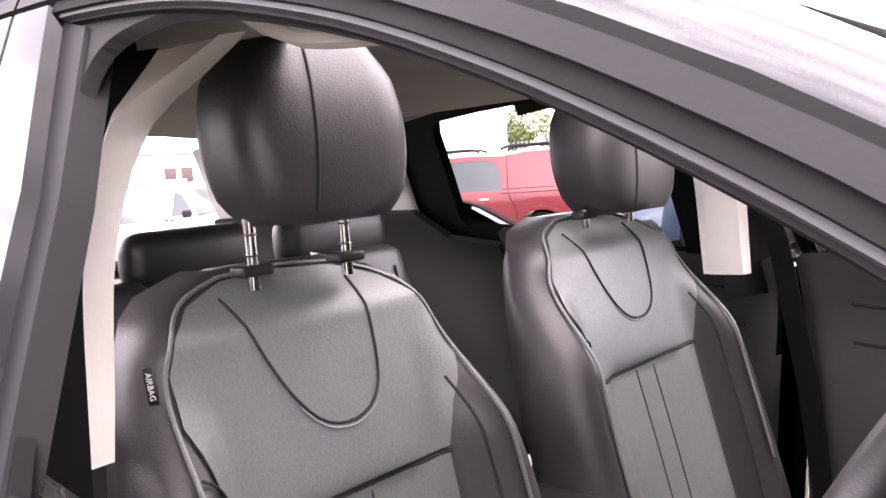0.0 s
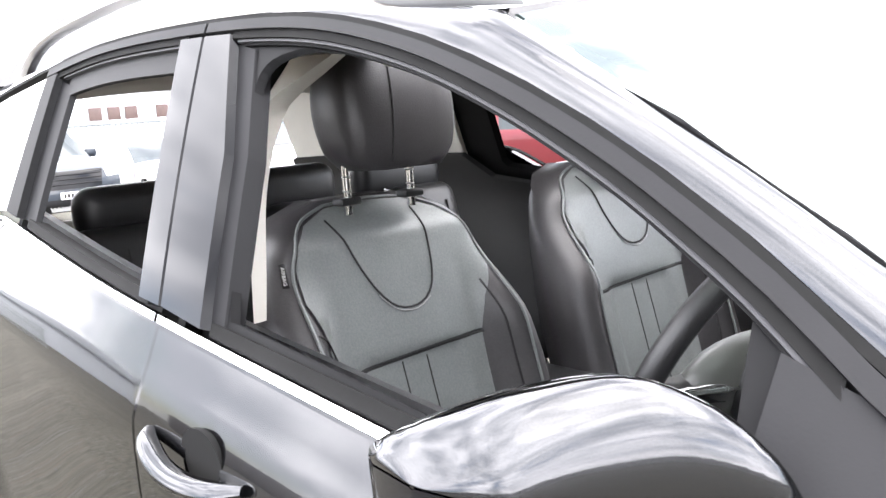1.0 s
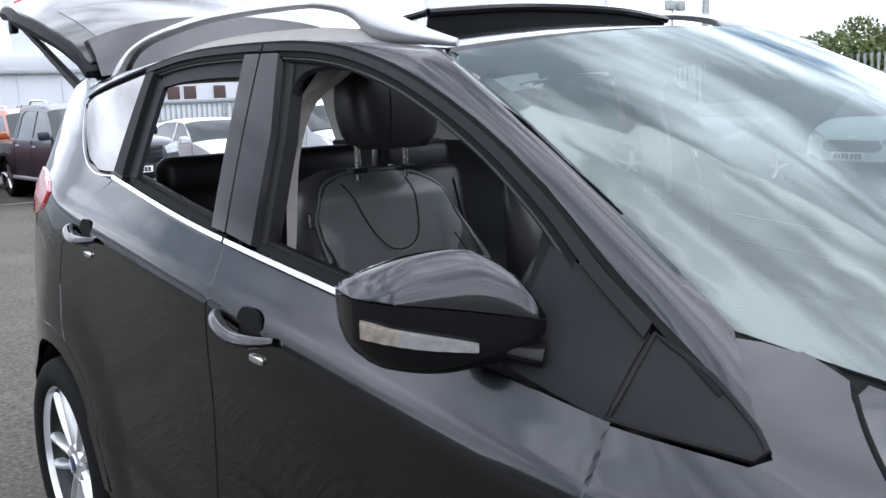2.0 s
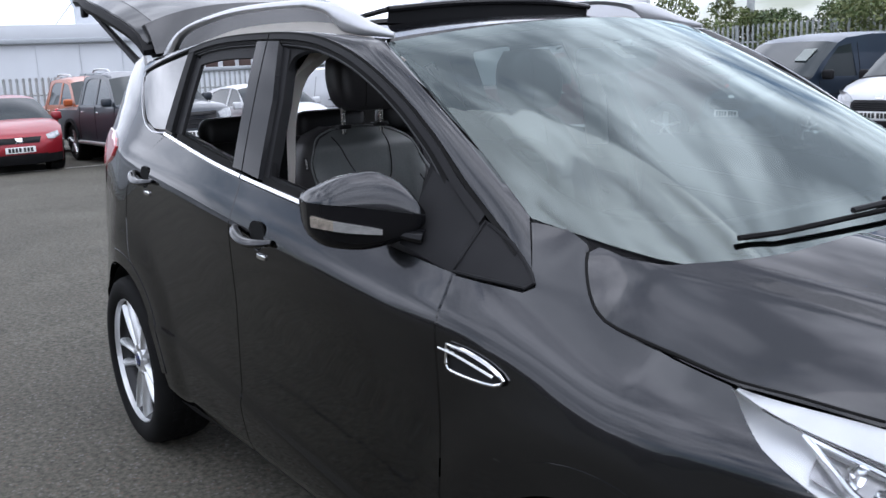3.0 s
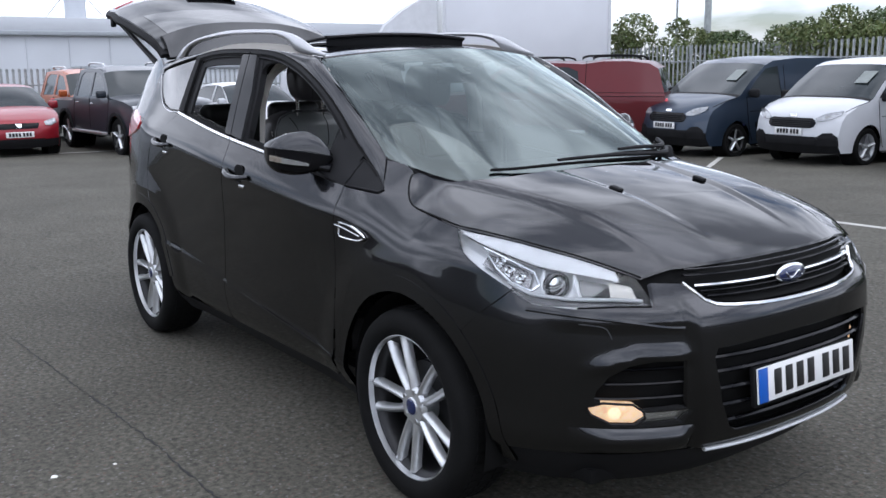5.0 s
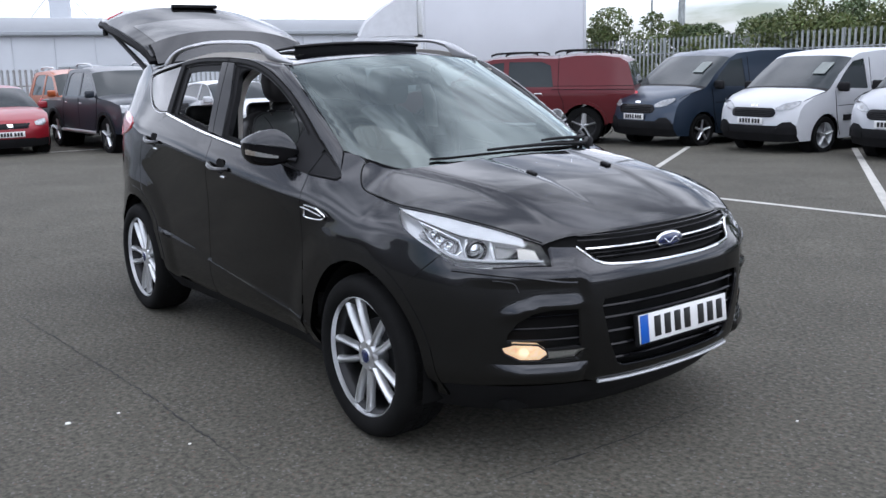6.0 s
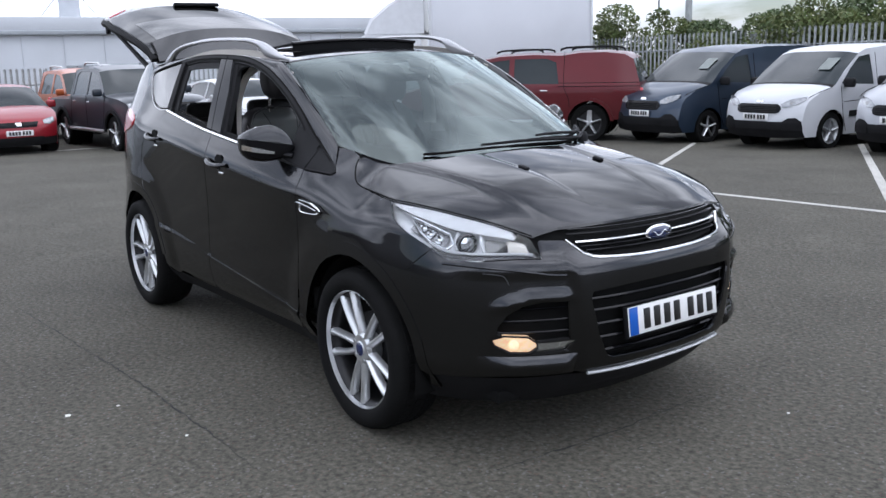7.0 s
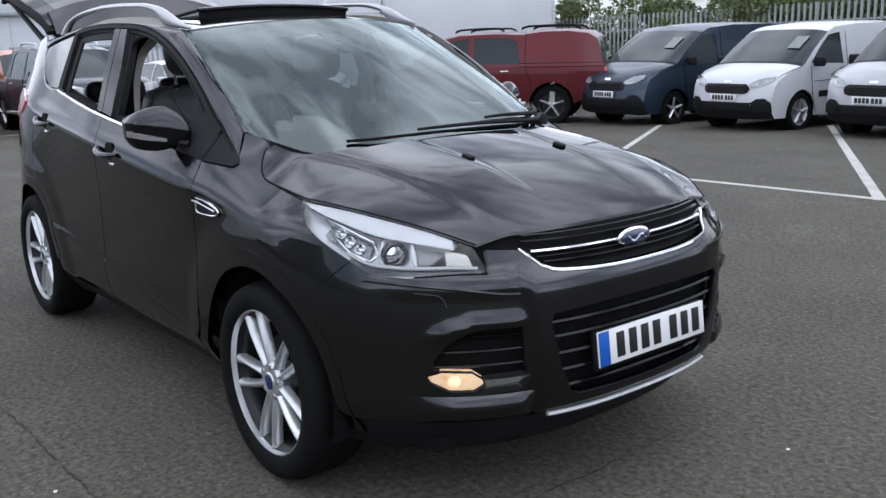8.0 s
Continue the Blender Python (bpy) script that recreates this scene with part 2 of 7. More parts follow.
def pchip(xs, ys):
    """A smooth monotone curve through a short table."""
    xs, ys = np.array(xs, float), np.array(ys, float)
    h, d = np.diff(xs), np.diff(ys) / np.diff(xs)
    m = np.zeros(len(xs))
    for i in range(1, len(xs) - 1):
        if d[i - 1] * d[i] > 0:
            w1, w2 = 2 * h[i] + h[i - 1], h[i] + 2 * h[i - 1]
            m[i] = (w1 + w2) / (w1 / d[i - 1] + w2 / d[i])
    m[0], m[-1] = d[0], d[-1]

    def f(x):
        x = min(max(x, xs[0]), xs[-1])
        i = min(max(int(np.searchsorted(xs, x)) - 1, 0), len(h) - 1)
        t = (x - xs[i]) / h[i]
        return float(ys[i] * (1 + 2 * t) * (1 - t) ** 2 + h[i] * m[i] * t * (1 - t) ** 2 + ys[i + 1] * t * t * (3 - 2 * t) - h[i] * m[i + 1] * t * t * (1 - t))

    return f


def smoothed(fn, lo, hi, w):
    """A table of fn, averaged over a window, read off by straight steps."""
    n = int(round((hi - lo) / 0.01))
    offs = np.linspace(-w, w, 9)
    wt = np.cos(offs / w * math.pi / 2.2)
    wt /= wt.sum()
    tab = [float(sum(k * fn(min(hi, max(lo, lo + 0.01 * i + o))) for k, o in zip(wt, offs))) for i in range(n + 1)]

    def read(x):
        t = min(max((x - lo) / 0.01, 0.0), n - 1e-6)
        i = int(t)
        return tab[i] + (tab[i + 1] - tab[i]) * (t - i)
    return read


def box_bm(sx, sy, sz, bevel=0.01, at=(0, 0, 0), segments=2, bm=None):
    own = bmesh.new()
    bmesh.ops.create_cube(own, size=1.0)
    for v in own.verts:
        v.co = Vector((v.co.x * sx, v.co.y * sy, v.co.z * sz))
    if bevel > 0:
        bmesh.ops.bevel(own, geom=own.edges[:], offset=min(bevel, 0.49 * min(sx, sy, sz)), segments=segments, affect="EDGES", profile=0.5)
    for v in own.verts:
        v.co += Vector(at)
    if bm is None:
        return own
    return merge(bm, own)


def merge(bm, other):
    me = bpy.data.meshes.new("tmp")
    other.to_mesh(me)
    other.free()
    bm.from_mesh(me)
    bpy.data.meshes.remove(me)
    return bm


def turned(bm, m):
    bmesh.ops.transform(bm, matrix=m, verts=bm.verts[:])
    return bm


def tube_bm(points, radius, sides=8, closed=False, bm=None, flat=1.0):
    """A round bar along points; radius may be a list."""
    bm = bm or bmesh.new()
    pts = [Vector(p) for p in points]
    n = len(pts)
    rings = []
    side = None
    for i, p in enumerate(pts):
        a = pts[i - 1] if (i > 0 or closed) else pts[i]
        b = pts[(i + 1) % n] if (i < n - 1 or closed) else pts[i]
        d = (b - a).normalized()
        if side is None:
            side = d.cross(Vector((0, 0, 1)))
            if side.length < 0.1:
                side = d.cross(Vector((0, 1, 0)))
        side = (side - d * side.dot(d)).normalized()
        up = d.cross(side)
        r = radius[i] if isinstance(radius, (list, tuple)) else radius
        rings.append([bm.verts.new(p + (side * math.cos(t) + up * math.sin(t) * flat) * r) for t in [2 * math.pi * k / sides for k in range(sides)]])
    for i in range(n if closed else n - 1):
        a, b = rings[i], rings[(i + 1) % n]
        for k in range(sides):
            bm.faces.new((a[k], a[(k + 1) % sides], b[(k + 1) % sides], b[k]))
    if not closed:
        bm.faces.new(rings[0])
        bm.faces.new(rings[-1])
    bmesh.ops.recalc_face_normals(bm, faces=bm.faces[:])
    return bm


def lathe_bm(profile, steps=40, axis="y", bm=None):
    """Turns (radius, along) pairs round an axis."""
    bm = bm or bmesh.new()
    rings = []
    for r, a in profile:
        ring = []
        for k in range(steps):
            t = 2 * math.pi * k / steps
            c, s = r * math.cos(t), r * math.sin(t)
            ring.append(bm.verts.new((c, a, s) if axis == "y" else ((c, s, a) if axis == "z" else (a, c, s))))
        rings.append(ring)
    for a, b in zip(rings, rings[1:]):
        for k in range(steps):
            bm.faces.new((a[k], a[(k + 1) % steps], b[(k + 1) % steps], b[k]))
    bmesh.ops.recalc_face_normals(bm, faces=bm.faces[:])
    return bm


def sstep(a, b, x):
    t = min(1.0, max(0.0, (x - a) / (b - a)))
    return t * t * (3 - 2 * t)


def inside(p, poly):
    x, y = p
    hit = False
    for (ax, ay), (bx, by) in zip(poly, poly[1:] + poly[:1]):
        if (ay > y) != (by > y) and x < (bx - ax) * (y - ay) / (by - ay) + ax:
            hit = not hit
    return hit


def resample(poly, step, closed=True):
    out = []
    pairs = list(zip(poly, poly[1:] + (poly[:1] if closed else [])))
    for a, b in pairs:
        n = max(1, int(math.hypot(b[0] - a[0], b[1] - a[1]) / step))
        out += [(a[0] + (b[0] - a[0]) * i / n, a[1] + (b[1] - a[1]) * i / n) for i in range(n)]
    if not closed:
        out.append(poly[-1])
    return out


def smooth_line(points, step=0.03):
    """A Catmull-Rom curve through 2D or 3D points."""
    pts = [np.array(p, float) for p in points]
    out = []
    for i in range(len(pts) - 1):
        p0, p1, p2, p3 = pts[max(i - 1, 0)], pts[i], pts[i + 1], pts[min(i + 2, len(pts) - 1)]
        n = max(2, int(np.linalg.norm(p2 - p1) / step))
        for k in range(n):
            t = k / n
            out.append(tuple(0.5 * (2 * p1 + (p2 - p0) * t + (2 * p0 - 5 * p1 + 4 * p2 - p3) * t * t + (3 * p1 - p0 - 3 * p2 + p3) * t ** 3)))
    out.append(tuple(pts[-1]))
    return out


from mathutils.geometry import delaunay_2d_cdt


def field_normal(field, p, q, e=0.011):
    a = field(p + e, q) - field(p - e, q)
    b = field(p, q + e) - field(p, q - e)
    n = a.cross(b)
    return n.normalized() if n.length > 1e-12 else Vector((0, 0, 1))


def panel(name, outer, field, material, parent, holes=(), step=0.035, flange=0.014, out_dir=None, label="", lift=0.0):
    """A sheet of bodywork: a flat outline with holes, laid on a curved field, its rims turned inwards."""
    outer = resample([tuple(p) for p in outer], step)
    rings = [outer] + [resample([tuple(p) for p in h], step) for h in holes]
    pts, edges, loops = [], [], []
    for ring in rings:
        k = len(pts)
        pts += ring
        edges += [(k + i, k + (i + 1) % len(ring)) for i in range(len(ring))]
        loops.append(ring)
    xs, ys = [p[0] for p in outer], [p[1] for p in outer]
    edge_pts = np.array(pts)
    nx, ny = int((max(xs) - min(xs)) / step), int((max(ys) - min(ys)) / step)
    for i in range(1, nx + 1):
        for j in range(1, ny + 1):
            p = (min(xs) + (i - 0.5 + 0.25 * (j % 2)) * step, min(ys) + (j - 0.5) * step)
            if inside(p, outer) and not any(inside(p, h) for h in loops[1:]):
                if np.abs(edge_pts - p).max(1).min() > 0.45 * step:
                    pts.append(p)
    vs, _, tris, _, _, _ = delaunay_2d_cdt([Vector(p) for p in pts], edges, [], 0, 1e-5)
    bm = bmesh.new()
    sign = 1.0
    if out_dir is not None:
        c = vs[len(vs) // 2]
        if field_normal(field, c.x, c.y).dot(Vector(out_dir)) < 0:
            sign = -1.0
    normals = [field_normal(field, v.x, v.y) * sign for v in vs]
    made = [bm.verts.new(field(v.x, v.y) + n * lift) for v, n in zip(vs, normals)]
    bm.verts.index_update()
    for t in tris:
        c = (sum(vs[i].x for i in t) / 3, sum(vs[i].y for i in t) / 3)
        if inside(c, outer) and not any(inside(c, h) for h in loops[1:]):
            a, b, d = (made[i].co for i in t)
            if (b - a).cross(d - a).length < 1e-10:
                continue
            order = t if (b - a).cross(d - a).dot(normals[t[0]]) > 0 else tuple(reversed(t))
            bm.faces.new([made[i] for i in order])
    shading = {v.index: n for v, n in zip(made, normals)}
    if flange != 0:
        rim = [e for e in bm.edges if e.is_boundary]
        extra = {}
        for e in rim:
            for v in e.verts:
                if v.index not in extra:
                    top = bm.verts.new(v.co)
                    low = bm.verts.new(v.co - normals[v.index] * flange)
                    extra[v.index] = (top, low)
        for e in rim:
            a, b = e.verts[0].index, e.verts[1].index
            bm.faces.new((extra[a][0], extra[a][1], extra[b][1], extra[b][0]))
        bm.verts.index_update()
        for k, (top, low) in extra.items():
            shading[top.index] = shading[low.index] = shading[k]
    keep = [v.index for v in bm.verts if v.link_faces]
    bmesh.ops.delete(bm, geom=[v for v in bm.verts if not v.link_faces], context="VERTS")
    me = bpy.data.meshes.new(name)
    bm.verts.index_update()
    bm.to_mesh(me)
    bm.free()
    me.materials.append(material)
    me.shade_smooth()
    me.normals_split_custom_set_from_vertices([tuple(shading[k]) for k in keep])
    ob = new(name, me)
    if parent is not None:
        ob.parent = parent
    if label:
        ob["label"] = label
    return ob


def strip_bm(line_a, line_b, field, lift=0.0, depth=0.02, bm=None):
    """A flat moulding between two lines of equal count on a field, with thickness."""
    bm = bm or bmesh.new()
    rows = []
    for a, b in zip(line_a, line_b):
        na, nb = field_normal(field, *a), field_normal(field, *b)
        pa, pb = field(*a), field(*b)
        ref = Vector((0, pa.y, 0)) if abs(pa.y) > 0.05 else Vector((0, 0, 1))
        na = na if na.dot(ref) > 0 else -na
        nb = nb if nb.dot(ref) > 0 else -nb
        rows.append([bm.verts.new(q) for q in (pa + na * lift, pb + nb * lift, pb + nb * (lift - depth), pa + na * (lift - depth))])
    for r, s in zip(rows, rows[1:]):
        for k in range(4):
            bm.faces.new((r[k], r[(k + 1) % 4], s[(k + 1) % 4], s[k]))
    bm.faces.new(rows[0])
    bm.faces.new(rows[-1])
    bmesh.ops.recalc_face_normals(bm, faces=bm.faces[:])
    return bm


def along(line, count):
    """A line resampled to a number of points, even in length."""
    pts = [np.array(p, float) for p in line]
    d = np.r_[0, np.cumsum([np.linalg.norm(b - a) for a, b in zip(pts, pts[1:])])]
    cols = np.array(pts)
    return [tuple(np.interp(s, d, cols[:, k]) for k in range(cols.shape[1])) for s in np.linspace(0, d[-1], count)]

# ---------- ground ----------
def ground_z(x, y):
    """The car park falls away very slightly beyond the car."""
    return -0.018 * max(0.0, -0.77 * x + 0.64 * y - 1.5)


def build_ground():
    bm = bmesh.new()
    away = Vector((-0.77, 0.64, 0)).normalized()
    across = Vector((-away.y, away.x, 0))
    length = math.hypot(0.77, 0.64)
    rows = []
    for d in (-700.0, 1.5, 4.0, 12.0, 30.0, 700.0):
        row = []
        for c in (-700.0, -12.0, 0.0, 12.0, 700.0):
            p = away * (d / length) + across * c
            row.append(bm.verts.new((p.x, p.y, ground_z(p.x, p.y))))
        rows.append(row)
    for r, t in zip(rows, rows[1:]):
        for k in range(4):
            bm.faces.new((r[k], r[k + 1], t[k + 1], t[k]))
    bmesh.ops.recalc_face_normals(bm, faces=bm.faces[:])
    for f in bm.faces:
        if f.normal.z < 0:
            f.normal_flip()
    ground = link_mesh("ground", bm, M["asphalt"], None, sharp=0)
    tagged(ground, "worn dark grey asphalt of a car park with pale stones", "ground", kind="structure")


def ground_line(a, b, width, label):
    a, b = Vector((*a, 0)), Vector((*b, 0))
    d = (b - a).normalized()
    s = Vector((-d.y, d.x, 0)) * width / 2
    bm = bmesh.new()
    n = 12
    rows = []
    for i in range(n + 1):
        p = a.lerp(b, i / n)
        w = 1 + 0.08 * noise.noise(p * 3)
        p.z = ground_z(p.x, p.y)
        rows.append([bm.verts.new(p + s * w + Vector((0, 0, 0.004))), bm.verts.new(p - s * w + Vector((0, 0, 0.004)))])
    for r, t in zip(rows, rows[1:]):
        bm.faces.new((r[0], t[0], t[1], r[1]))
    bmesh.ops.recalc_face_normals(bm, faces=bm.faces[:])
    ob = link_mesh("bay_marking", bm, M["road_paint"], None, sharp=0)
    tagged(ob, label, "road marking", group="white bay markings", kind="structure")


def crack(points, width, seed):
    rng = random.Random(seed)
    bm = bmesh.new()
    rows = []
    line = smooth_line(points, 0.03)
    for i, (x, y) in enumerate(line):
        ends = min(1.0, 5.0 * min(i, len(line) - 1 - i) / len(line) + 0.08)
        w = width * rng.uniform(0.1, 1.0) * ends
        x, y = x + rng.uniform(-0.008, 0.008), y + rng.uniform(-0.008, 0.008)
        rows.append([bm.verts.new((x - w, y + w, 0.003)), bm.verts.new((x + w, y - w, 0.003))])
    for r, t in zip(rows, rows[1:]):
        bm.faces.new((r[0], t[0], t[1], r[1]))
    bmesh.ops.recalc_face_normals(bm, faces=bm.faces[:])
    for f in bm.faces:
        if f.normal.z < 0:
            f.normal_flip()
    ob = link_mesh("asphalt_crack", bm, M["crack"], None, sharp=0)
    tagged(ob, "thin dark jagged crack in the asphalt", "crack", group="cracks in the asphalt", kind="structure")


build_ground()
for a, b, w in (((-4.4, 7.6), (-6.75, 11.4), 0.09), ((-3.0, 5.85), (0.3, 5.85), 0.1), ((-4.3, 12.9), (0.15, 5.8), 0.105),
                ((-16.5, -3.0), (-16.4, 6.2), 0.1)):
    ground_line(a, b, w, "worn white painted parking bay line on asphalt")
crack([(-2.0, -1.60), (-1.69, -1.58), (-0.56, -1.50), (0.14, -1.45), (0.68, -1.43), (1.10, -1.42), (1.50, -1.42)], 0.0055, 1)
crack([(2.05, -0.75), (2.06, -0.52), (2.07, -0.34), (2.07, -0.17), (2.08, -0.03), (2.06, 0.14), (2.06, 0.33), (2.07, 0.55)], 0.0055, 2)


def litter(x, y, size, seed):
    rng = random.Random(seed)
    bm = bmesh.new()
    bmesh.ops.create_icosphere(bm, subdivisions=2, radius=size)
    for v in bm.verts:
        v.co *= 1 + 0.35 * noise.noise(v.co * (1.2 / size) + Vector((seed, 0, 0)))
        v.co = Vector((v.co.x * 1.3, v.co.y, max(v.co.z * 0.5, -size * 0.3)))
    ob = link_mesh("stone_chip", bm, M["pale_chip"], None, sharp=30)
    ob.matrix_basis = pose(x, y, size * 0.28, 0, 0, rng.uniform(0, 360))
    tagged(ob, "tiny pale stone chip lying on the asphalt", "stone", group="pale chips on the asphalt")


M["pale_chip"] = make_mat("pale_chip", (0.68, 0.67, 0.63), rough=0.8, vary=0.15, scale=60)
for k, (x, y, r) in enumerate(((0.38, -1.85, 0.011), (0.95, -1.51, 0.007), (0.40, -1.63, 0.006), (2.42, 0.62, 0.006), (-0.5, -2.0, 0.007))):
    litter(x, y, r, k + 1)

# ---------- the grey SUV: its body fields ----------
XS = [-2.1, -1.85, -1.6, -1.345, -0.9, -0.2, 0.5, 0.85, 1.05, 1.25, 1.345]
belt_z = pchip(XS, [1.36, 1.36, 1.345, 1.33, 1.28, 1.195, 1.125, 1.085, 1.06, 1.03, 1.01])
belt_y = pchip(XS, [0.60, 0.68, 0.73, 0.768, 0.808, 0.848, 0.853, 0.842, 0.80, 0.768, 0.757])
lean = pchip([-2.1, -0.5, 0.3, 0.66, 0.94, 1.05, 1.25, 1.345], [0.42, 0.40, 0.43, 0.55, 1.2, 1.6, 1.2, 1.0])
Y4 = pchip(XS, [0.67, 0.765, 0.815, 0.850, 0.872, 0.896, 0.902, 0.896, 0.880, 0.878, 0.878])
Y3 = pchip(XS, [0.70, 0.80, 0.855, 0.89, 0.88, 0.884, 0.888, 0.888, 0.892, 0.905, 0.905])
Y2 = pchip(XS, [0.72, 0.82, 0.875, 0.907, 0.897, 0.892, 0.893, 0.897, 0.903, 0.913, 0.913])
Y1 = pchip(XS, [0.72, 0.82, 0.87, 0.90, 0.885, 0.875, 0.875, 0.88, 0.89, 0.90, 0.90])
Y0 = pchip(XS, [0.66, 0.76, 0.80, 0.82, 0.80, 0.79, 0.79, 0.80, 0.81, 0.82, 0.82])
Z4 = pchip([-2.1, -1.3, 0.95, 1.05, 1.345], [1.19, 1.15, 0.955, 0.945, 0.905])
nose_x = pchip([0.2, 0.27, 0.35, 0.45, 0.6, 0.75, 0.85, 0.93, 1.0], [2.12, 2.19, 2.225, 2.25, 2.262, 2.255, 2.21, 2.16, 2.09])
belt_z, belt_y, lean, Y0, Y1, Y2, Y3, Y4, Z4 = (smoothed(q, -2.15, 1.35, 0.12) for q in (belt_z, belt_y, lean, Y0, Y1, Y2, Y3, Y4, Z4))
POW = 2.6


def low_y(x):
    z4, z2 = Z4(x), min(max(0.495 - 0.096 * x, 0.40), 0.6)
    zb, yb = belt_z(x), belt_y(x)
    y4 = Y4(x)
    fold = 0.006 * min(1.0, max(0.0, (1.05 - x) / 0.35))
    zs = [0.2, 0.37, z2 - 0.012, z2 + 0.012, (z2 + z4) / 2, z4 - 0.012, z4 + 0.026, (z4 + zb) / 2 + 0.01, zb]
    ys = [Y0(x) - 0.03, Y1(x), Y2(x), Y2(x) - 0.008, Y3(x), y4, y4 - fold - 0.004, (y4 + yb) / 2 - fold * 0.4 - 0.002, yb]
    return pchip(zs, ys)


LOW = {}


def low_at(x):
    k = round(x * 100)
    if k not in LOW:
        LOW[k] = low_y(k / 100)
    return LOW[k]


def side_y(x, z):
    """Half the car's width at a place along it and a height."""
    x = max(x, -2.15)
    bulge = 0.0
    if z < 1.0:
        for cx in (1.335, -1.345):
            d = math.hypot(x - cx, z - 0.347)
            if d < 0.66:
                t = min(1.0, max(0.0, (0.64 - d) / 0.15))
                bulge = 0.011 * t * t * (3 - 2 * t) * min(1.0, max(0.0, (1.0 - z) / 0.15)) * sstep(1.66, 1.40, x)
    return base_y(x, z) + bulge


def base_y(x, z):
    """The plain side; ahead of the door it is rounded over in height, with no creases."""
    if x < 0.88:
        return raw_y(x, z)
    k = min(1.0, (x - 0.88) / 0.14)
    soft = sum(c * raw_y(x, z + d) for c, d in ((0.12, -0.045), (0.23, -0.022), (0.30, 0.0), (0.23, 0.022), (0.12, 0.045)))
    return soft if k == 1.0 else raw_y(x, z) * (1 - k) + soft * k


def raw_y(x, z):
    if x > 1.345:
        length = nose_x(z) - 1.345
        f = max(0.0, 1 - min(1.0, (x - 1.345) / length) ** POW) ** (1 / POW)
        return raw_y(1.345, z) * f
    zb = belt_z(x)
    if z > zb:
        over = z - zb
        return belt_y(x) - lean(x) * over - 0.12 * over * over
    k = math.floor(x * 100)
    t = x * 100 - k
    return low_at(k / 100)(z) * (1 - t) + low_at((k + 1) / 100)(z) * t


def side(s):
    return lambda x, z: Vector((x, s * side_y(x, z), z))


def nose(u, z):
    """The front, by an angle from the middle (-1 to 1, right to left) and a height."""
    a = abs(u) * math.pi / 2
    w, length = base_y(1.345, z), nose_x(z) - 1.345
    return Vector((1.345 + length * max(math.cos(a), 0) ** (2 / POW), math.copysign(w * math.sin(a) ** (2 / POW), u), z))


def nose_u(y, z):
    w = base_y(1.345, z)
    return math.copysign(2 / math.pi * math.asin(min(1.0, (abs(y) / w) ** (POW / 2))), y)


bonnet_mid = pchip([1.05, 1.2, 1.4, 1.67, 1.9, 2.05, 2.14, 2.2], [1.155, 1.145, 1.12, 1.075, 1.02, 0.97, 0.93, 0.88])


EX = [1.05, 1.094, 1.15, 1.228, 1.394, 1.512, 1.70, 1.82, 1.935, 2.01, 2.08, 2.135, 2.2]
edge_y = pchip(EX, [0.63, 0.68, 0.735, 0.772, 0.774, 0.776, 0.735, 0.69, 0.637, 0.592, 0.547, 0.455, 0.40])
edge_z = pchip(EX, [1.14, 1.125, 1.08, 1.03, 1.005, 0.994, 0.981, 0.963, 0.941, 0.918, 0.892, 0.883, 0.87])

edge_y, edge_z = smoothed(edge_y, 1.05, 2.2, 0.03), smoothed(edge_z, 1.05, 2.2, 0.03)
bonnet_mid = smoothed(bonnet_mid, 1.05, 2.2, 0.06)


def bonnet_z(x, y):
    a = abs(y)
    mid = bonnet_mid(x)
    t = min(1.15, a / edge_y(x))
    z = mid - (mid - edge_z(x)) * (0.60 * t * t + 0.40 * t ** 5)
    ridge = 0.60 - 0.155 * (x - 1.1)
    fade = min(1.0, max(0.0, (2.08 - x) / 0.3))
    z += 0.017 * fade / (1 + math.exp(max(-40, min(40, (a - ridge) / 0.007))))
    inner = 0.27 - 0.07 * (x - 1.1)
    z -= 0.007 * fade / (1 + math.exp(max(-40, min(40, (a - inner) / 0.006))))
    return z


def bonnet(x, y):
    return Vector((x, y, bonnet_z(x, y)))


roof_mid = pchip([-1.85, -1.6, -1.0, -0.4, 0.1, 0.42], [1.575, 1.597, 1.624, 1.628, 1.612, 1.583])


def roof(x, y):
    a = abs(y)
    return Vector((x, y, roof_mid(x) - 0.05 * (a / 0.6) ** 2.2 - 0.5 * max(0.0, a - 0.6) ** 1.3))


FA = [0, 0.57, 0.77, 0.83, 0.88, 0.93, 1.0]
foot_x = pchip(FA, [1.365, 1.345, 1.27, 1.215, 1.16, 1.09, 0.955])
foot_z = pchip(FA, [1.075, 1.077, 1.09, 1.10, 1.115, 1.135, 1.17])
rear_x = pchip([0, 0.2, 0.4, 0.54, 0.584, 0.62, 0.655, 0.70], [1.393, 1.391, 1.372, 1.302, 1.231, 1.16, 1.10, 1.05])


def screen(u, v):
    """The windscreen: u across from -1 to 1, v from its foot to its head."""
    a = abs(u)
    foot = Vector((foot_x(a), 0.70 * u, foot_z(a)))
    head = Vector((0.43 - 0.13 * a ** 2, 0.605 * u, 1.583 - 0.045 * a ** 2))
    p = foot.lerp(head, v)
    n = Vector((0.42, 0, 0.9))
    return p + n * 0.03 * v * (1 - v) * 4 * (1 - 0.6 * a * a)


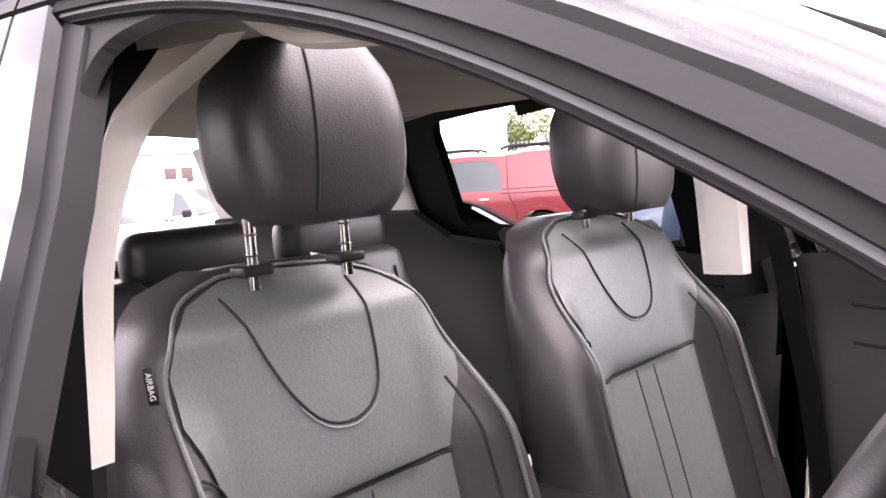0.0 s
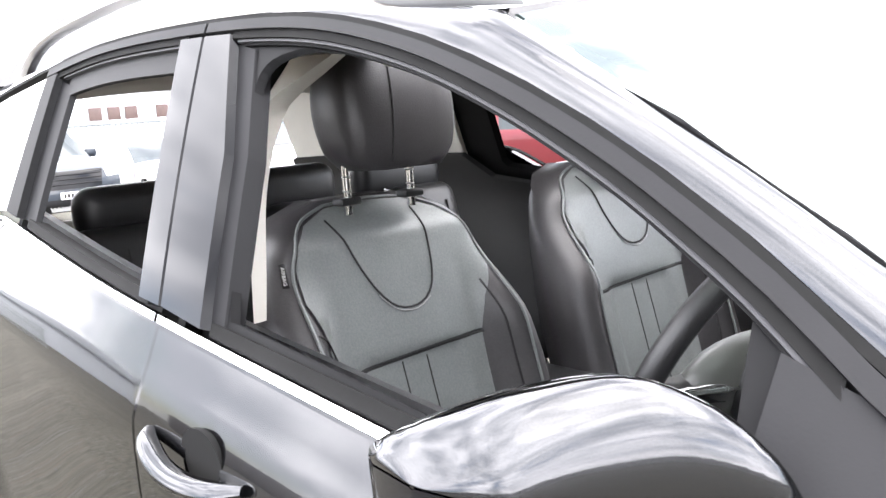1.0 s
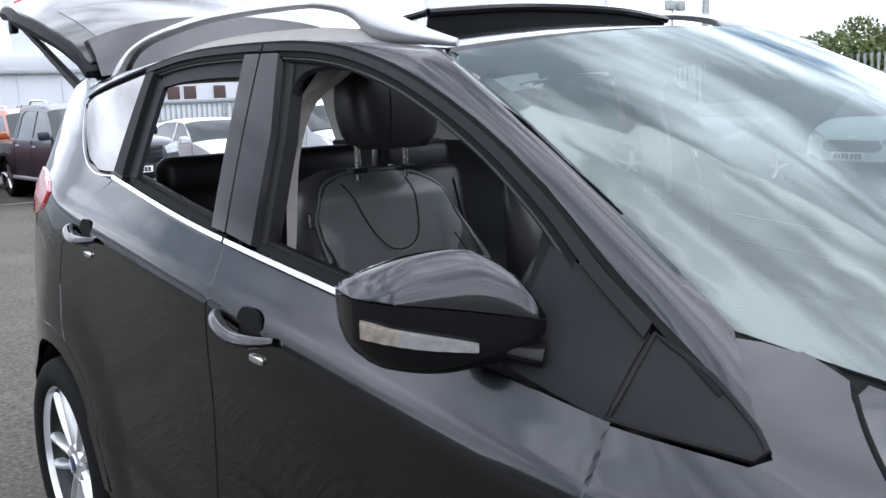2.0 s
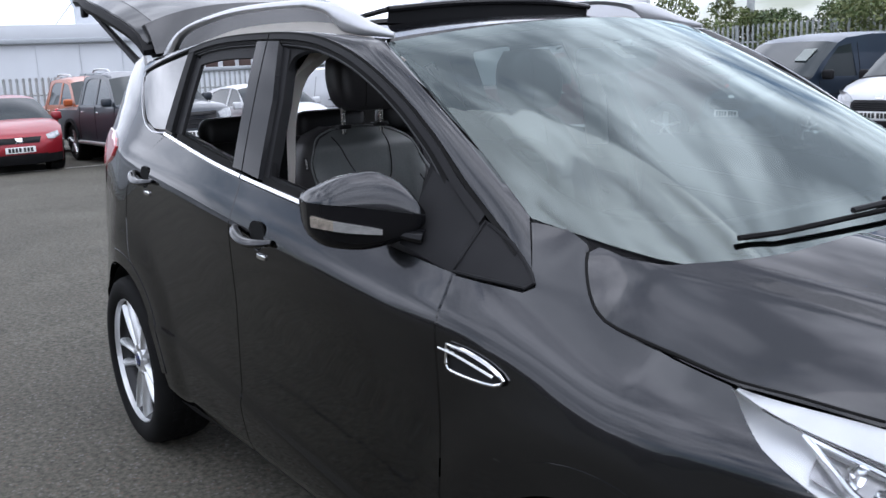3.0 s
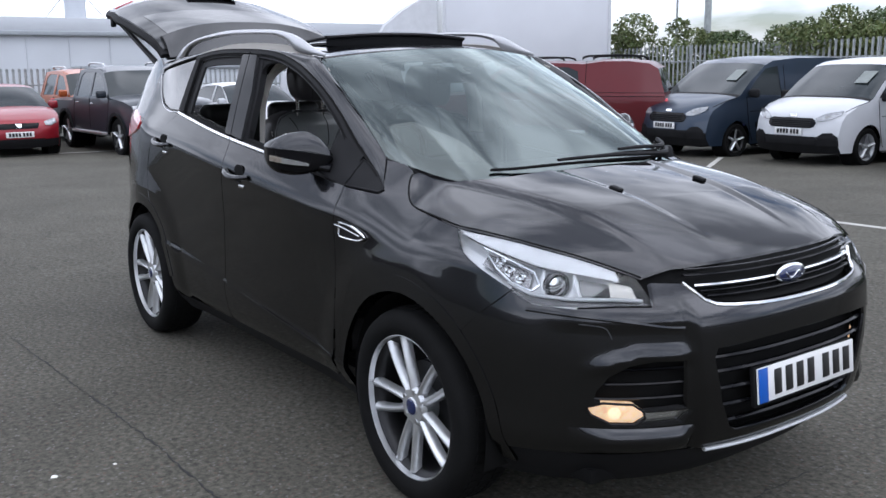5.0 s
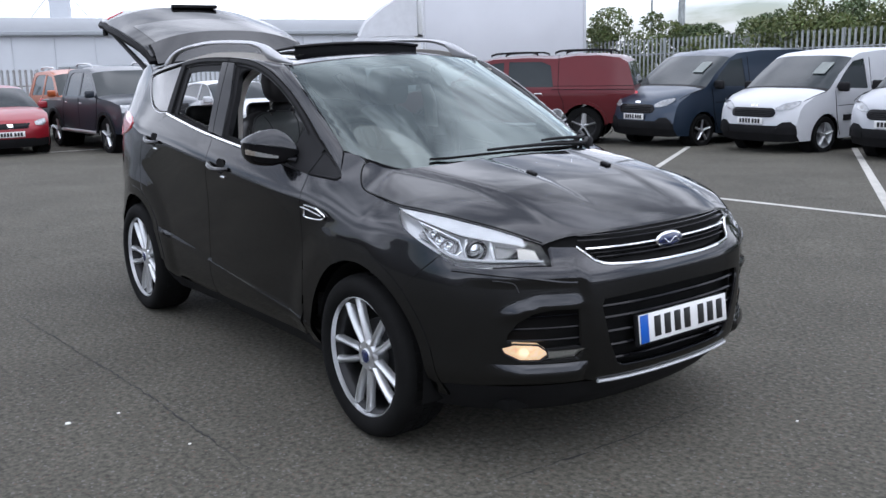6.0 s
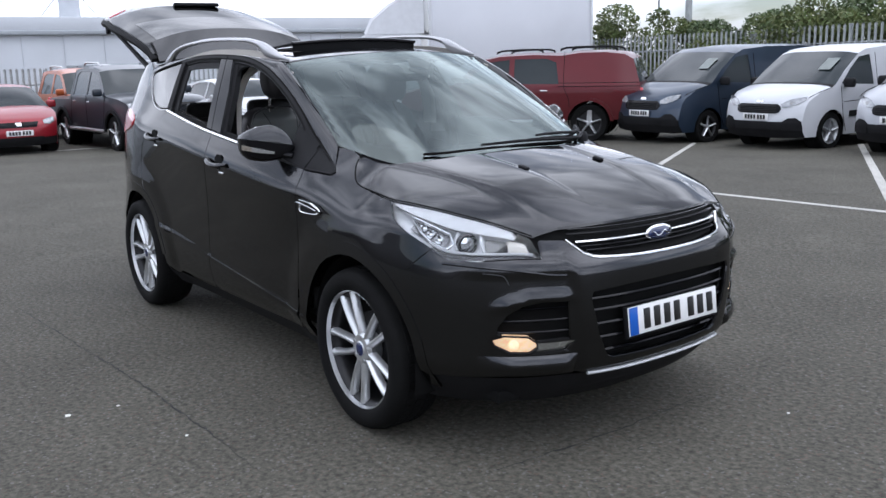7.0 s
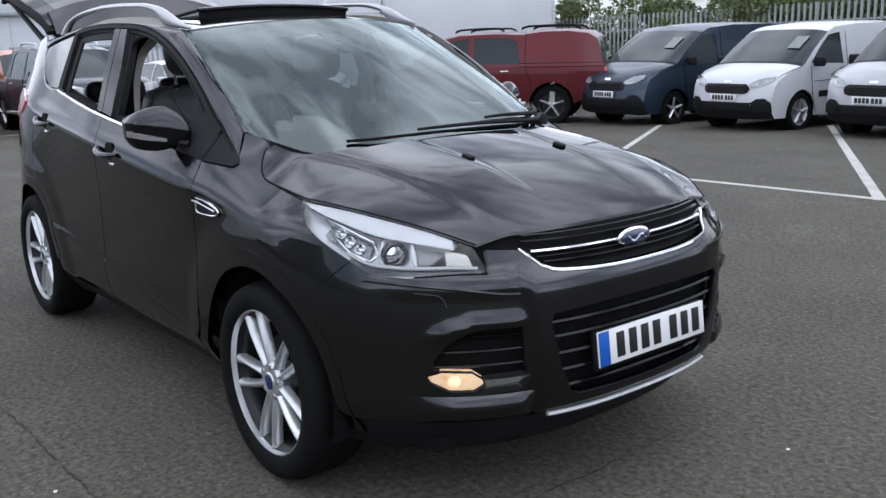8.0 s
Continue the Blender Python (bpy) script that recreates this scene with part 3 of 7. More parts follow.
# window lines of the side, as (x, z)
GUTTER = smooth_line([(1.04, 1.078), (0.914, 1.150), (0.787, 1.230), (0.70, 1.296), (0.632, 1.342), (0.516, 1.408), (0.365, 1.476), (0.20, 1.531), (0.0, 1.572),
                      (-0.26, 1.590), (-0.62, 1.592), (-0.91, 1.567), (-1.28, 1.521), (-1.45, 1.488)], 0.03)
gutter_z = pchip([p[0] for p in reversed(GUTTER)], [p[1] for p in reversed(GUTTER)])


def head_z(x, gap):
    """The height of a line a gap inside the gutter."""
    slope = (gutter_z(x + 0.01) - gutter_z(x - 0.01)) / 0.02
    return gutter_z(x) - gap * math.sqrt(1 + slope * slope)


def arch(cx, r, a0, a1, n=18, zc=0.347):
    return [(cx + r * math.cos(radians(a0 + (a1 - a0) * i / n)), zc + r * math.sin(radians(a0 + (a1 - a0) * i / n))) for i in range(n + 1)]


suv = thing("parked_suv", "dark grey metallic SUV with open tailgate, parked on asphalt", "car")
GAP = 0.0035


def build_side(s):
    f = side(s)
    od = (0, s, 0)
    paint = M["paint_grey"]
    bz = belt_z if s < 0 else (lambda x: belt_z(x) - 0.075 * sstep(0.2, -0.5, x))
    # the sheets of the side run along the sloping waist crease
    fs = lambda x, w: f(x, w - 0.09 * x)
    shear = lambda pts: [(x, z + 0.09 * x) for x, z in pts]
    # front wing
    wing = [(0.880, 1.066), (1.045, 1.052), (1.064, 1.062), (1.03, 1.083), (0.985, 1.112), (0.935, 1.165), (1.02, 1.156), (1.088, 1.132), (1.10, 1.118), (1.146, 1.079), (1.19, 1.0485), (1.228, 1.0295), (1.30, 1.0125), (1.394, 1.0005), (1.512, 0.990), (1.60, 0.938), (1.70, 0.889),
            (1.808, 0.844), (1.73, 0.775), (1.655, 0.704)]
    wing += arch(1.345, 0.415, 50, 178)
    wing += [(0.905, 0.36), (0.87, 0.36), (0.872, 0.60), (0.880, 0.83), (0.880, 0.98)]
    panel("front_wing", shear(wing), fs, paint, suv, out_dir=od, step=0.02)
    # front door
    belt = lambda x: bz(x) - 0.012
    door = [(0.872, belt(0.872))] + [(0.872, 0.98), (0.872, 0.83), (0.864, 0.60), (0.845, 0.36), (0.80, 0.315), (-0.19, 0.315), (-0.21, 0.345), (-0.21, 0.45), (-0.20, 0.60), (-0.175, 0.9),
            (-0.140, belt(-0.14))] + [(x, belt(x)) for x in np.arange(-0.08, 0.85, 0.06)]
    handle_hole = lambda cx, cz: [(cx + 0.045 * math.cos(t), cz + 0.036 * math.sin(t)) for t in np.linspace(0, 2 * math.pi, 20, endpoint=False)]
    panel("front_door", shear(door), fs, paint, suv, holes=[shear(handle_hole(0.035, 1.040))], out_dir=od, step=0.02)
    rear = [(-0.148, belt(-0.148)), (-0.183, 0.9), (-0.208, 0.6), (-0.218, 0.45), (-0.218, 0.345), (-0.24, 0.315), (-0.86, 0.315), (-0.90, 0.36), (-0.93, 0.45)]
    rear += arch(-1.345, 0.43, 14, 62)
    rear += [(-1.19, 0.80), (-1.235, 0.95), (-1.225, 1.06), (-1.20, 1.11), (-1.16, 1.153), (-1.06, 1.202), (-0.90, belt(-0.9))] + [(x, belt(x)) for x in np.arange(-0.84, -0.17, 0.06)]
    panel("rear_door", shear(rear), fs, paint, suv, holes=[shear(handle_hole(-0.995, 1.120))], out_dir=od, step=0.02)
    # rear quarter with C pillar
    quarter = [(-0.907, belt(-0.907)), (-1.065, 1.195), (-1.167, 1.146), (-1.208, 1.104), (-1.234, 1.058), (-1.244, 0.95), (-1.198, 0.80)]
    quarter += arch(-1.345, 0.415, 66, 200)
    quarter += [(-1.78, 0.32), (-2.1, 0.36), (-2.12, 0.60), (-2.1, 1.0), (-2.08, 1.09), (-1.90, 1.11), (-1.72, 1.142), (-1.59, 1.195), (-1.75, 1.245), (-1.86, 1.25), (-1.88, 1.34), (-1.82, 1.45), (-1.74, 1.55),
                (-1.60, 1.565), (-1.46, 1.515), (-1.40, 1.50), (-1.405, 1.475), (-1.33, 1.40), (-1.20, 1.318), (-1.08, 1.290)]
    panel("rear_quarter", shear(quarter), fs, paint, suv, out_dir=od, step=0.02)
    # sill
    sill = [(0.93, 0.355), (0.80, 0.308), (-0.86, 0.308), (-0.93, 0.355), (-0.93, 0.22), (0.93, 0.22)]
    panel("sill", sill, f, M["trim_black"], suv, out_dir=od, step=0.05, lift=-0.004)
    # arch lips and liners
    for cx, nm in ((1.345, "front"), (-1.345, "rear")):
        lip_o = arch(cx - 0.01, 0.467, -8 if nm == "front" else 8, 186, 40)
        lip_i = arch(cx, 0.412, -8 if nm == "front" else 8, 186, 40)
        part("arch_lip", strip_bm(lip_o, lip_i, f, 0.0025, 0.02), paint, suv)
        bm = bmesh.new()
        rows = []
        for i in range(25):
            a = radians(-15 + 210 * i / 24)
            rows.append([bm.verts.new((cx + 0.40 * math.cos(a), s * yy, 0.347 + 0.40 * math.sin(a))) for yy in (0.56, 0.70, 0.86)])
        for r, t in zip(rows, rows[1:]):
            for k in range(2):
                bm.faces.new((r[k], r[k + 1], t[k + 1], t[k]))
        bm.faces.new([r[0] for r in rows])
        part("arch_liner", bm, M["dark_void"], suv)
    # roof side rail between gutter and roof, and the A pillar
    n = 60
    g = along(GUTTER, n)
    bm = bmesh.new()
    rows = []
    for x, z in g:
        a = f(x, z)
        if x > 0.30:
            t = min(1.0, max(0.0, (x - 0.30) / (0.96 - 0.30)))
            b = screen(s * 1.0, 1 - t) + Vector((0, s * 0.004, 0.004))
        else:
            b = roof(max(x, -1.8), s * (0.60 + 0.02 * min(1, (0.30 - x) / 0.5)))
            if x > 0.1:
                t = (x - 0.1) / 0.2
                b = b.lerp(screen(s, 1.0) + Vector((0, s * 0.004, 0.006)), t * t)
        fade = min(1.0, max(0.0, (1.035 - x) / 0.2))
        mid = (a + b) / 2 + Vector((0.0, s * 0.35, 0.5)).normalized() * 0.016 * fade + Vector((0.006 * fade if x > 0.3 else 0, 0, 0))
        rows.append([a + Vector((0, -s * 0.02, 0.002)), a, a.lerp(mid, 0.55) + Vector((0, s * 0.006, 0.002)) * fade, mid, mid.lerp(b, 0.5) + Vector((0, s * 0.001, 0.004)) * fade, b, b + Vector((0, -s * 0.01, -0.02))])
    vv = [[bm.verts.new(p) for p in r] for r in rows]
    for r, t in zip(vv, vv[1:]):
        for k in range(len(r) - 1):
            bm.faces.new((r[k], r[k + 1], t[k + 1], t[k]))
    bmesh.ops.recalc_face_normals(bm, faces=bm.faces[:])
    part("roof_pillar", bm, paint, suv, sharp=60)
    # door window frames: satin black outer band, black seal inside
    def band(name, x0, x1, g0, g1, mat, lift, depth):
        xs = np.linspace(x0, x1, 30)
        part(name, strip_bm([(x, head_z(x, g0)) for x in xs], [(x, head_z(x, g1)) for x in xs], f, lift, depth), mat, suv)
    band("window_seal", 0.98, -1.40, -0.002, 0.005, M["rubber"], 0.003, 0.02)
    band("window_frame", 0.868, -0.243, 0.005, 0.019, M["trim_black"], 0.005, 0.03)
    band("window_frame", -0.250, -0.90, 0.005, 0.019, M["trim_black"], 0.005, 0.03)
    band("window_channel", 0.74, -0.17, 0.019, 0.029, M["rubber"], 0.0, 0.012)
    band("window_channel", -0.30, -0.84, 0.019, 0.029, M["rubber"], 0.0, 0.012)
    # paler grey lip: the rubber edge's highlight is put into its colour
    band("channel_lip", 0.72, -0.16, 0.0285, 0.0325, M["lip_grey"], -0.004, 0.008)
    band("channel_lip", -0.30, -0.82, 0.0285, 0.0325, M["lip_grey"], -0.004, 0.008)
    band("inner_seal", 0.70, -0.15, 0.032, 0.035, M["frame_black"], -0.010, 0.006)
    band("inner_seal", -0.30, -0.80, 0.032, 0.066, M["trim_black"], -0.012, 0.008)
    # deep black reveal round the front window, its upper rear corner rounded
    sh = 0.13 if s > 0 else 0.0
    rear_edge = [(-0.032 - sh, bz(-0.03 - sh) + 0.016), (-0.062 - sh, 1.28), (-0.092 - sh, 1.40), (-0.135 - sh, 1.49), (-0.176 - sh, head_z(-0.176 - sh, 0.028))]
    tops = [(x, head_z(x, 0.028)) for x in np.arange(-0.10 - sh, 0.69, 0.06)] + [(0.70, head_z(0.70, 0.028))]
    rim_out = rear_edge + tops + [(0.70, bz(0.70) + 0.016)]
    hole = [(0.004, bz(0.004) + 0.030), (-0.028, 1.28), (-0.056, 1.38), (-0.078, 1.44), (-0.092, 1.478), (-0.096, 1.503), (-0.085, 1.522), (-0.055, 1.533), (0.0, head_z(0.0, 0.034))]
    hole = smooth_line([(x - sh, bz(x - sh) + 0.030 if i == 0 else z) for i, (x, z) in enumerate(hole)], 0.012) + [(x, head_z(x, 0.032)) for x in np.arange(0.06 - sh, 0.62, 0.06)] + [(0.665, head_z(0.665, 0.032)), (0.683, bz(0.683) + 0.026)]
    panel("window_reveal", rim_out, f, M["frame_black"], suv, holes=[hole], out_dir=od, step=0.03, lift=-0.016, flange=0.015)
    # chrome belt
    for x0, x1 in ((0.66, -0.142), (-0.150, -0.90)):
        xs = np.linspace(x0, x1, 24)
        part("belt_moulding", strip_bm([(x, bz(x) + 0.004) for x in xs], [(x, bz(x) - 0.006) for x in xs], f, 0.005, 0.012), M["chrome"] if s < 0 else M["rubber"], suv, "polished chrome window strip" if s < 0 else "")
    line = smooth_line([(-0.908, bz(-0.908)), (-1.05, 1.282), (-1.17, 1.309), (-1.27, 1.360), (-1.36, 1.430), (-1.40, 1.475)], 0.03)
    part("belt_moulding", strip_bm([(x + 0.001, z + 0.0022) for x, z in line], [(x - 0.001, z - 0.0022) for x, z in line], f, 0.004, 0.010), M["satin"] if s < 0 else M["rubber"], suv, "polished chrome window strip" if s < 0 else "")
    # inner seal along the belt
    for x0, x1 in ((0.66, -0.02), (-0.20, -0.78)):
        xs = np.linspace(x0, x1, 16)
        part("belt_seal", strip_bm([(x, bz(x) + 0.022) for x in xs], [(x, bz(x) + 0.006) for x in xs], f, -0.006, 0.035), M["rubber"], suv)
    # B pillar appliques
    def quad_panel(name, pts, mat, lift=0.004, flange=0.03):
        panel(name, pts, f, mat, suv, out_dir=od, step=0.04, lift=lift, flange=flange)
    b0, b1, b2 = bz(-0.2) + 0.014, bz(-0.145) + 0.014, bz(0.0) + 0.014
    aft = 0.08 if s > 0 else 0.0
    if s < 0:
        quad_panel("pillar_applique", [(-0.142, b1), (-0.244, head_z(-0.244, 0.024)), (-0.172, head_z(-0.172, 0.024)), (-0.088, 1.40), (-0.030, b2)], M["gloss_black"])
    quad_panel("pillar_applique", [(x - aft, z) for x, z in ((-0.150, b1), (-0.212, b0), (-0.262, 1.38), (-0.318, head_z(-0.318, 0.024)), (-0.252, head_z(-0.252, 0.024)))], M["gloss_black"])
    quad_panel("window_channel", [(x - sh, z) for x, z in ((-0.034, b2), (-0.092, 1.40), (-0.176, head_z(-0.176, 0.03)), (-0.120, head_z(-0.12, 0.04)), (-0.055, 1.40), (0.002, b2))], M["trim_black"], -0.012, 0.03)
    # rear door's rear frame and the quarter glass
    if s < 0:
        quad_panel("window_frame", [(x, bz(x) + 0.014) for x in (-0.90, -0.825)] + [(x, head_z(x, 0.02)) for x in (-0.845, -0.90)], M["frame_black"])
        quad_panel("window_channel", [(x, bz(x) + 0.016) for x in (-0.825, -0.757)] + [(-0.778, head_z(-0.778, 0.05)), (-0.85, head_z(-0.85, 0.03))], M["trim_black"], -0.012, 0.012)
        qg = [(-0.912, bz(-0.912) + 0.014), (-1.05, 1.294), (-1.165, 1.322), (-1.26, 1.372), (-1.345, 1.438), (-1.385, 1.478), (-1.33, 1.497), (-1.12, head_z(-1.12, 0.018)), (-0.912, head_z(-0.912, 0.018))]
    else:
        frame_out = [(-0.30, bz(-0.30)), (-0.30, head_z(-0.30, 0.01)), (-0.90, head_z(-0.90, 0.01)), (-1.17, 1.532), (-1.205, 1.51), (-1.225, 1.46), (-1.245, 1.20)]
        opening = [(-0.43, bz(-0.43) + 0.012), (-0.44, head_z(-0.44, 0.05)), (-0.90, head_z(-0.90, 0.045)), (-1.03, 1.512), (-1.06, 1.502), (-1.072, 1.475), (-1.088, 1.25), (-1.07, 1.232), (-0.90, bz(-0.90) + 0.008)]
        panel("window_frame", frame_out, lambda x, z: Vector((x, side_y(x, z) - 0.05, z)), M["frame_black"], suv, holes=[opening], out_dir=(0, -1, 0), step=0.04, flange=0.03)
        qg = [(-1.28, 1.30), (-1.36, 1.33), (-1.44, 1.40), (-1.46, 1.46), (-1.30, 1.50)]
    quad_panel("quarter_window", qg, M["privacy_glass"] if s < 0 else M["clear_glass"], 0.0, 0.01)
    # mirror sail and the black corner panel
    sail = [(0.690, belt_z(0.69) + 0.002), (0.870, belt_z(0.87) - 0.012), (0.870, head_z(0.870, 0.012)), (0.78, head_z(0.78, 0.012)), (0.695, head_z(0.695, 0.036))]
    quad_panel("mirror_sail", sail, M["trim_black"], 0.0, 0.03)
    corner = [(0.878, 1.074), (1.046, 1.060), (1.056, 1.068), (1.035, 1.084), (0.96, 1.126), (0.878, head_z(0.878, 0.008))]
    quad_panel("corner_panel", corner, M["trim_black"], 0.002, 0.02)
    rim = [f(x, z) + Vector((0, s * 0.003, 0)) for x, z in resample(corner, 0.02)]
    part("corner_rim", tube_bm(rim, 0.004, 6, closed=True), M["trim_black"], suv)
    handles(s, f)
    wing_vent(s, f)
    door_mirror(s)
    rear_lamp(s, f)


def handles(s, f):
    for cx, cz, slope in ((0.012, 1.030, -0.07), (-1.02, 1.108, -0.08)):
        h = new("door_handle", None)
        h.parent = suv
        # cup, its hollow's shade put into a near-black colour
        bm = bmesh.new()
        bmesh.ops.create_uvsphere(bm, u_segments=20, v_segments=10, radius=1.0)
        hub = f(cx + 0.02, cz + 0.014)
        for v in bm.verts:
            v.co = Vector((hub.x + v.co.x * 0.052, hub.y + (v.co.y * 0.03 if s * v.co.y < 0 else 0.0) - s * 0.002, hub.z + v.co.z * 0.042))
        part("cup", bm, M["dark_void"], h)
        # grip
        pts = []
        for i in range(13):
            t = i / 12
            x = cx - 0.115 + 0.24 * t
            z = cz + 0.004 + slope * (x - cx) + 0.014 * (1 - math.sin(math.pi * t))
            y = side_y(x, z) + 0.002 + 0.028 * math.sin(math.pi * min(1, max(0, t))) ** 0.6
            pts.append((x, s * y, z))
        rad = [0.009, 0.014, 0.016] + [0.0165] * 7 + [0.016, 0.014, 0.009]
        part("grip", tube_bm(pts, rad, 10, flat=0.75), M["paint_grey"], h)
        # lower chrome lock cover
        q = f(cx + 0.055, cz - 0.038)
        part("lock_cover", turned(box_bm(0.05, 0.012, 0.016, 0.005), Matrix.Translation(q + Vector((0, s * 0.002, 0)))), M["chrome"], h, "small chrome lock cover")


def wing_vent(s, f):
    v = new("wing_vent", None)
    v.parent = suv
    loop = [(0.922, 0.944), (0.99, 0.938), (1.05, 0.925), (1.086, 0.908), (1.062, 0.894), (1.0, 0.889), (0.924, 0.893), (0.918, 0.918)]
    pts = [f(x, z) + Vector((0, s * 0.006, 0)) for x, z in smooth_line(loop + loop[:1], 0.015)[:-1]]
    part("vent_rim", tube_bm(pts, 0.0042, 8, closed=True), M["chrome"], v, "bright chrome rim")
    panel("vent_back", loop, f, M["trim_black"], v, out_dir=(0, s, 0), step=0.02, lift=0.002, flange=0)
    bar = [(0.897, 0.932), (0.94, 0.928), (1.0, 0.918), (1.06, 0.908)]
    part("vent_bar", tube_bm([f(x, z) + Vector((0, s * 0.008, 0)) for x, z in smooth_line(bar, 0.02)], 0.0042, 8), M["chrome"], v)


def door_mirror(s):
    mm = new("door_mirror", None)
    mm.parent = suv
    # head: sections from the outer tip (0) to the inner end (1)
    top_z = pchip([0, 0.08, 0.2, 0.4, 0.6, 0.8, 0.95, 1.0], [1.200, 1.222, 1.241, 1.258, 1.264, 1.246, 1.205, 1.184])
    low_z = pchip([0, 0.05, 0.17, 0.45, 0.75, 1.0], [1.150, 1.128, 1.105, 1.096, 1.108, 1.143])
    seam_z = pchip([0, 0.5, 1.0], [1.203, 1.189, 1.170])

    def head(upper):
        bm = bmesh.new()
        rows = []
        n = 22
        for i in range(n + 1):
            t = i / n
            y = 1.005 - 0.190 * t
            x0 = 0.572 + 0.142 * t
            tip = min(1.0, t / 0.10) ** 0.5 * (1.0 if t < 0.9 else 1 - 0.35 * (t - 0.9) / 0.1)
            fat, back = 0.045 * tip + 0.004, 0.085 * tip
            hi, lo, sm = top_z(t), low_z(t), seam_z(t)
            row = []
            if upper:
                for k in range(13):
                    a = math.pi * k / 12
                    px = -math.cos(a)
                    x = x0 + (-px * fat if px < 0 else -px * back)
                    row.append((x, s * y, sm + 0.001 + (hi - sm) * math.sin(a) ** 0.8))
            else:
                for k in range(13):
                    a = math.pi * k / 12
                    px = -math.cos(a)
                    x = x0 + (-px * fat if px < 0 else -px * back)
                    row.append((x, s * y, sm - 0.001 - (sm - lo) * math.sin(a) ** 0.55))
            rows.append([bm.verts.new(p) for p in row])
        for r, t in zip(rows, rows[1:]):
            for k in range(12):
                bm.faces.new((r[k], r[k + 1], t[k + 1], t[k]))
            bm.faces.new((r[0], r[12], t[12], t[0]))
        bm.faces.new(rows[0])
        bm.faces.new(rows[-1])
        bmesh.ops.recalc_face_normals(bm, faces=bm.faces[:])
        return bm
    part("mirror_cap", head(True), M["paint_grey"], mm, "body-colour upper cap", sharp=50)
    part("mirror_housing", head(False), M["gloss_black"], mm, "black lower housing", sharp=50)
    bm = box_bm(0.004, 0.145, 0.078, 0.0015)
    part("mirror_glass", turned(bm, Matrix.Translation((0.566, s * 0.905, 1.160)) @ pose(0, 0, 0, 0, 0, -s * 38)), M["chrome"], mm, "mirror glass")
    # indicator strip
    pts = [(0.590, s * 1.004, 1.164), (0.622, s * 0.990, 1.160), (0.653, s * 0.957, 1.151), (0.681, s * 0.921, 1.144), (0.700, s * 0.893, 1.139)]
    line = smooth_line(pts, 0.01)
    cut = int(len(line) * 0.36)
    for first, end, mat, lab in ((0, cut, "indicator_amber", "amber bulb end of the indicator"), (cut, len(line) - 1, "lamp_grey", "clear ribbed indicator lens")):
        bm = bmesh.new()
        rows = []
        for i in range(first, end + 1):
            t = i / (len(line) - 1)
            h = 0.0125 * (1 - 0.55 * t * t)
            o = Vector((0.010, s * 0.008, 0)) * (1.0 + 0.12 * (i % 2))
            rows.append([bm.verts.new(Vector(line[i]) + o * k + Vector((0, 0, dz))) for k, dz in ((0, -h), (1, -h * 0.8), (1, h * 0.8), (0, h))])
        for r, t in zip(rows, rows[1:]):
            for k in range(3):
                bm.faces.new((r[k], r[k + 1], t[k + 1], t[k]))
        bm.faces.new(rows[0])
        bm.faces.new(rows[-1])
        bmesh.ops.recalc_face_normals(bm, faces=bm.faces[:])
        part("mirror_indicator", bm, M[mat], mm, lab)
    # foot
    foot = [(0.745, s * 0.815, 1.122), (0.72, s * 0.832, 1.126), (0.66, s * 0.862, 1.135), (0.62, s * 0.885, 1.14)]
    part("mirror_foot", tube_bm(smooth_line(foot, 0.02), [0.026 + 0.008 * math.cos(math.pi * i / (len(smooth_line(foot, 0.02)) - 1)) ** 2 for i in range(len(smooth_line(foot, 0.02)))], 14, flat=0.55), M["gloss_black"], mm)


def rear_lamp(s, f):
    lamp = [(-1.50, 1.205), (-1.58, 1.235), (-1.70, 1.256), (-1.86, 1.262), (-2.02, 1.245), (-2.07, 1.095), (-1.86, 1.10), (-1.62, 1.140), (-1.54, 1.165)]
    panel("rear_lamp", lamp, f, M["lamp_red"], suv, out_dir=(0, s, 0), step=0.03, lift=0.008, label="red rear lamp")


build_side(-1)
build_side(1)

# bonnet, roof, windscreen
front_edge = lambda y: nose(nose_u(y, 0.925), 0.925).x - 0.012
hood = [(front_edge(y), y) for y in np.linspace(-0.43, 0.43, 25)]
hood_side = [(2.078, 0.542), (2.01, 0.588), (1.935, 0.633), (1.82, 0.686), (1.70, 0.731), (1.6, 0.755), (1.512, 0.772), (1.394, 0.770), (1.30, 0.770), (1.232, 0.770), (1.19, 0.758), (1.152, 0.734), (1.12, 0.706), (1.102, 0.684)]
hood += hood_side
hood += [(rear_x(abs(y)), y) for y in np.linspace(0.655, -0.655, 41)]
hood += [(x, -y) for x, y in reversed(hood_side)]
panel("bonnet", hood, bonnet, M["paint_grey"], suv, out_dir=(0, 0, 1), step=0.017)
for s in (-1, 1):
    line = [Vector((x, s * (y + 0.003), bonnet_z(x, y) - 0.001)) for x, y in smooth_line(hood_side, 0.03)]
    part("shut_line", tube_bm(line, [0.0024 if p.x > 1.5 else 0.0034 for p in line], 6), M["dark_void"], suv)
for y in (-0.22, 0.22):
    p = bonnet(1.665, y)
    part("washer_jet", turned(box_bm(0.05, 0.026, 0.014, 0.006), Matrix.Translation(p + Vector((0, 0, 0.004))) @ pose(0, 0, 0, 0, 12, 0)), M["trim_black"], suv)
head_x = lambda y: 0.43 - 0.13 * (y / 0.605) ** 2 - 0.02
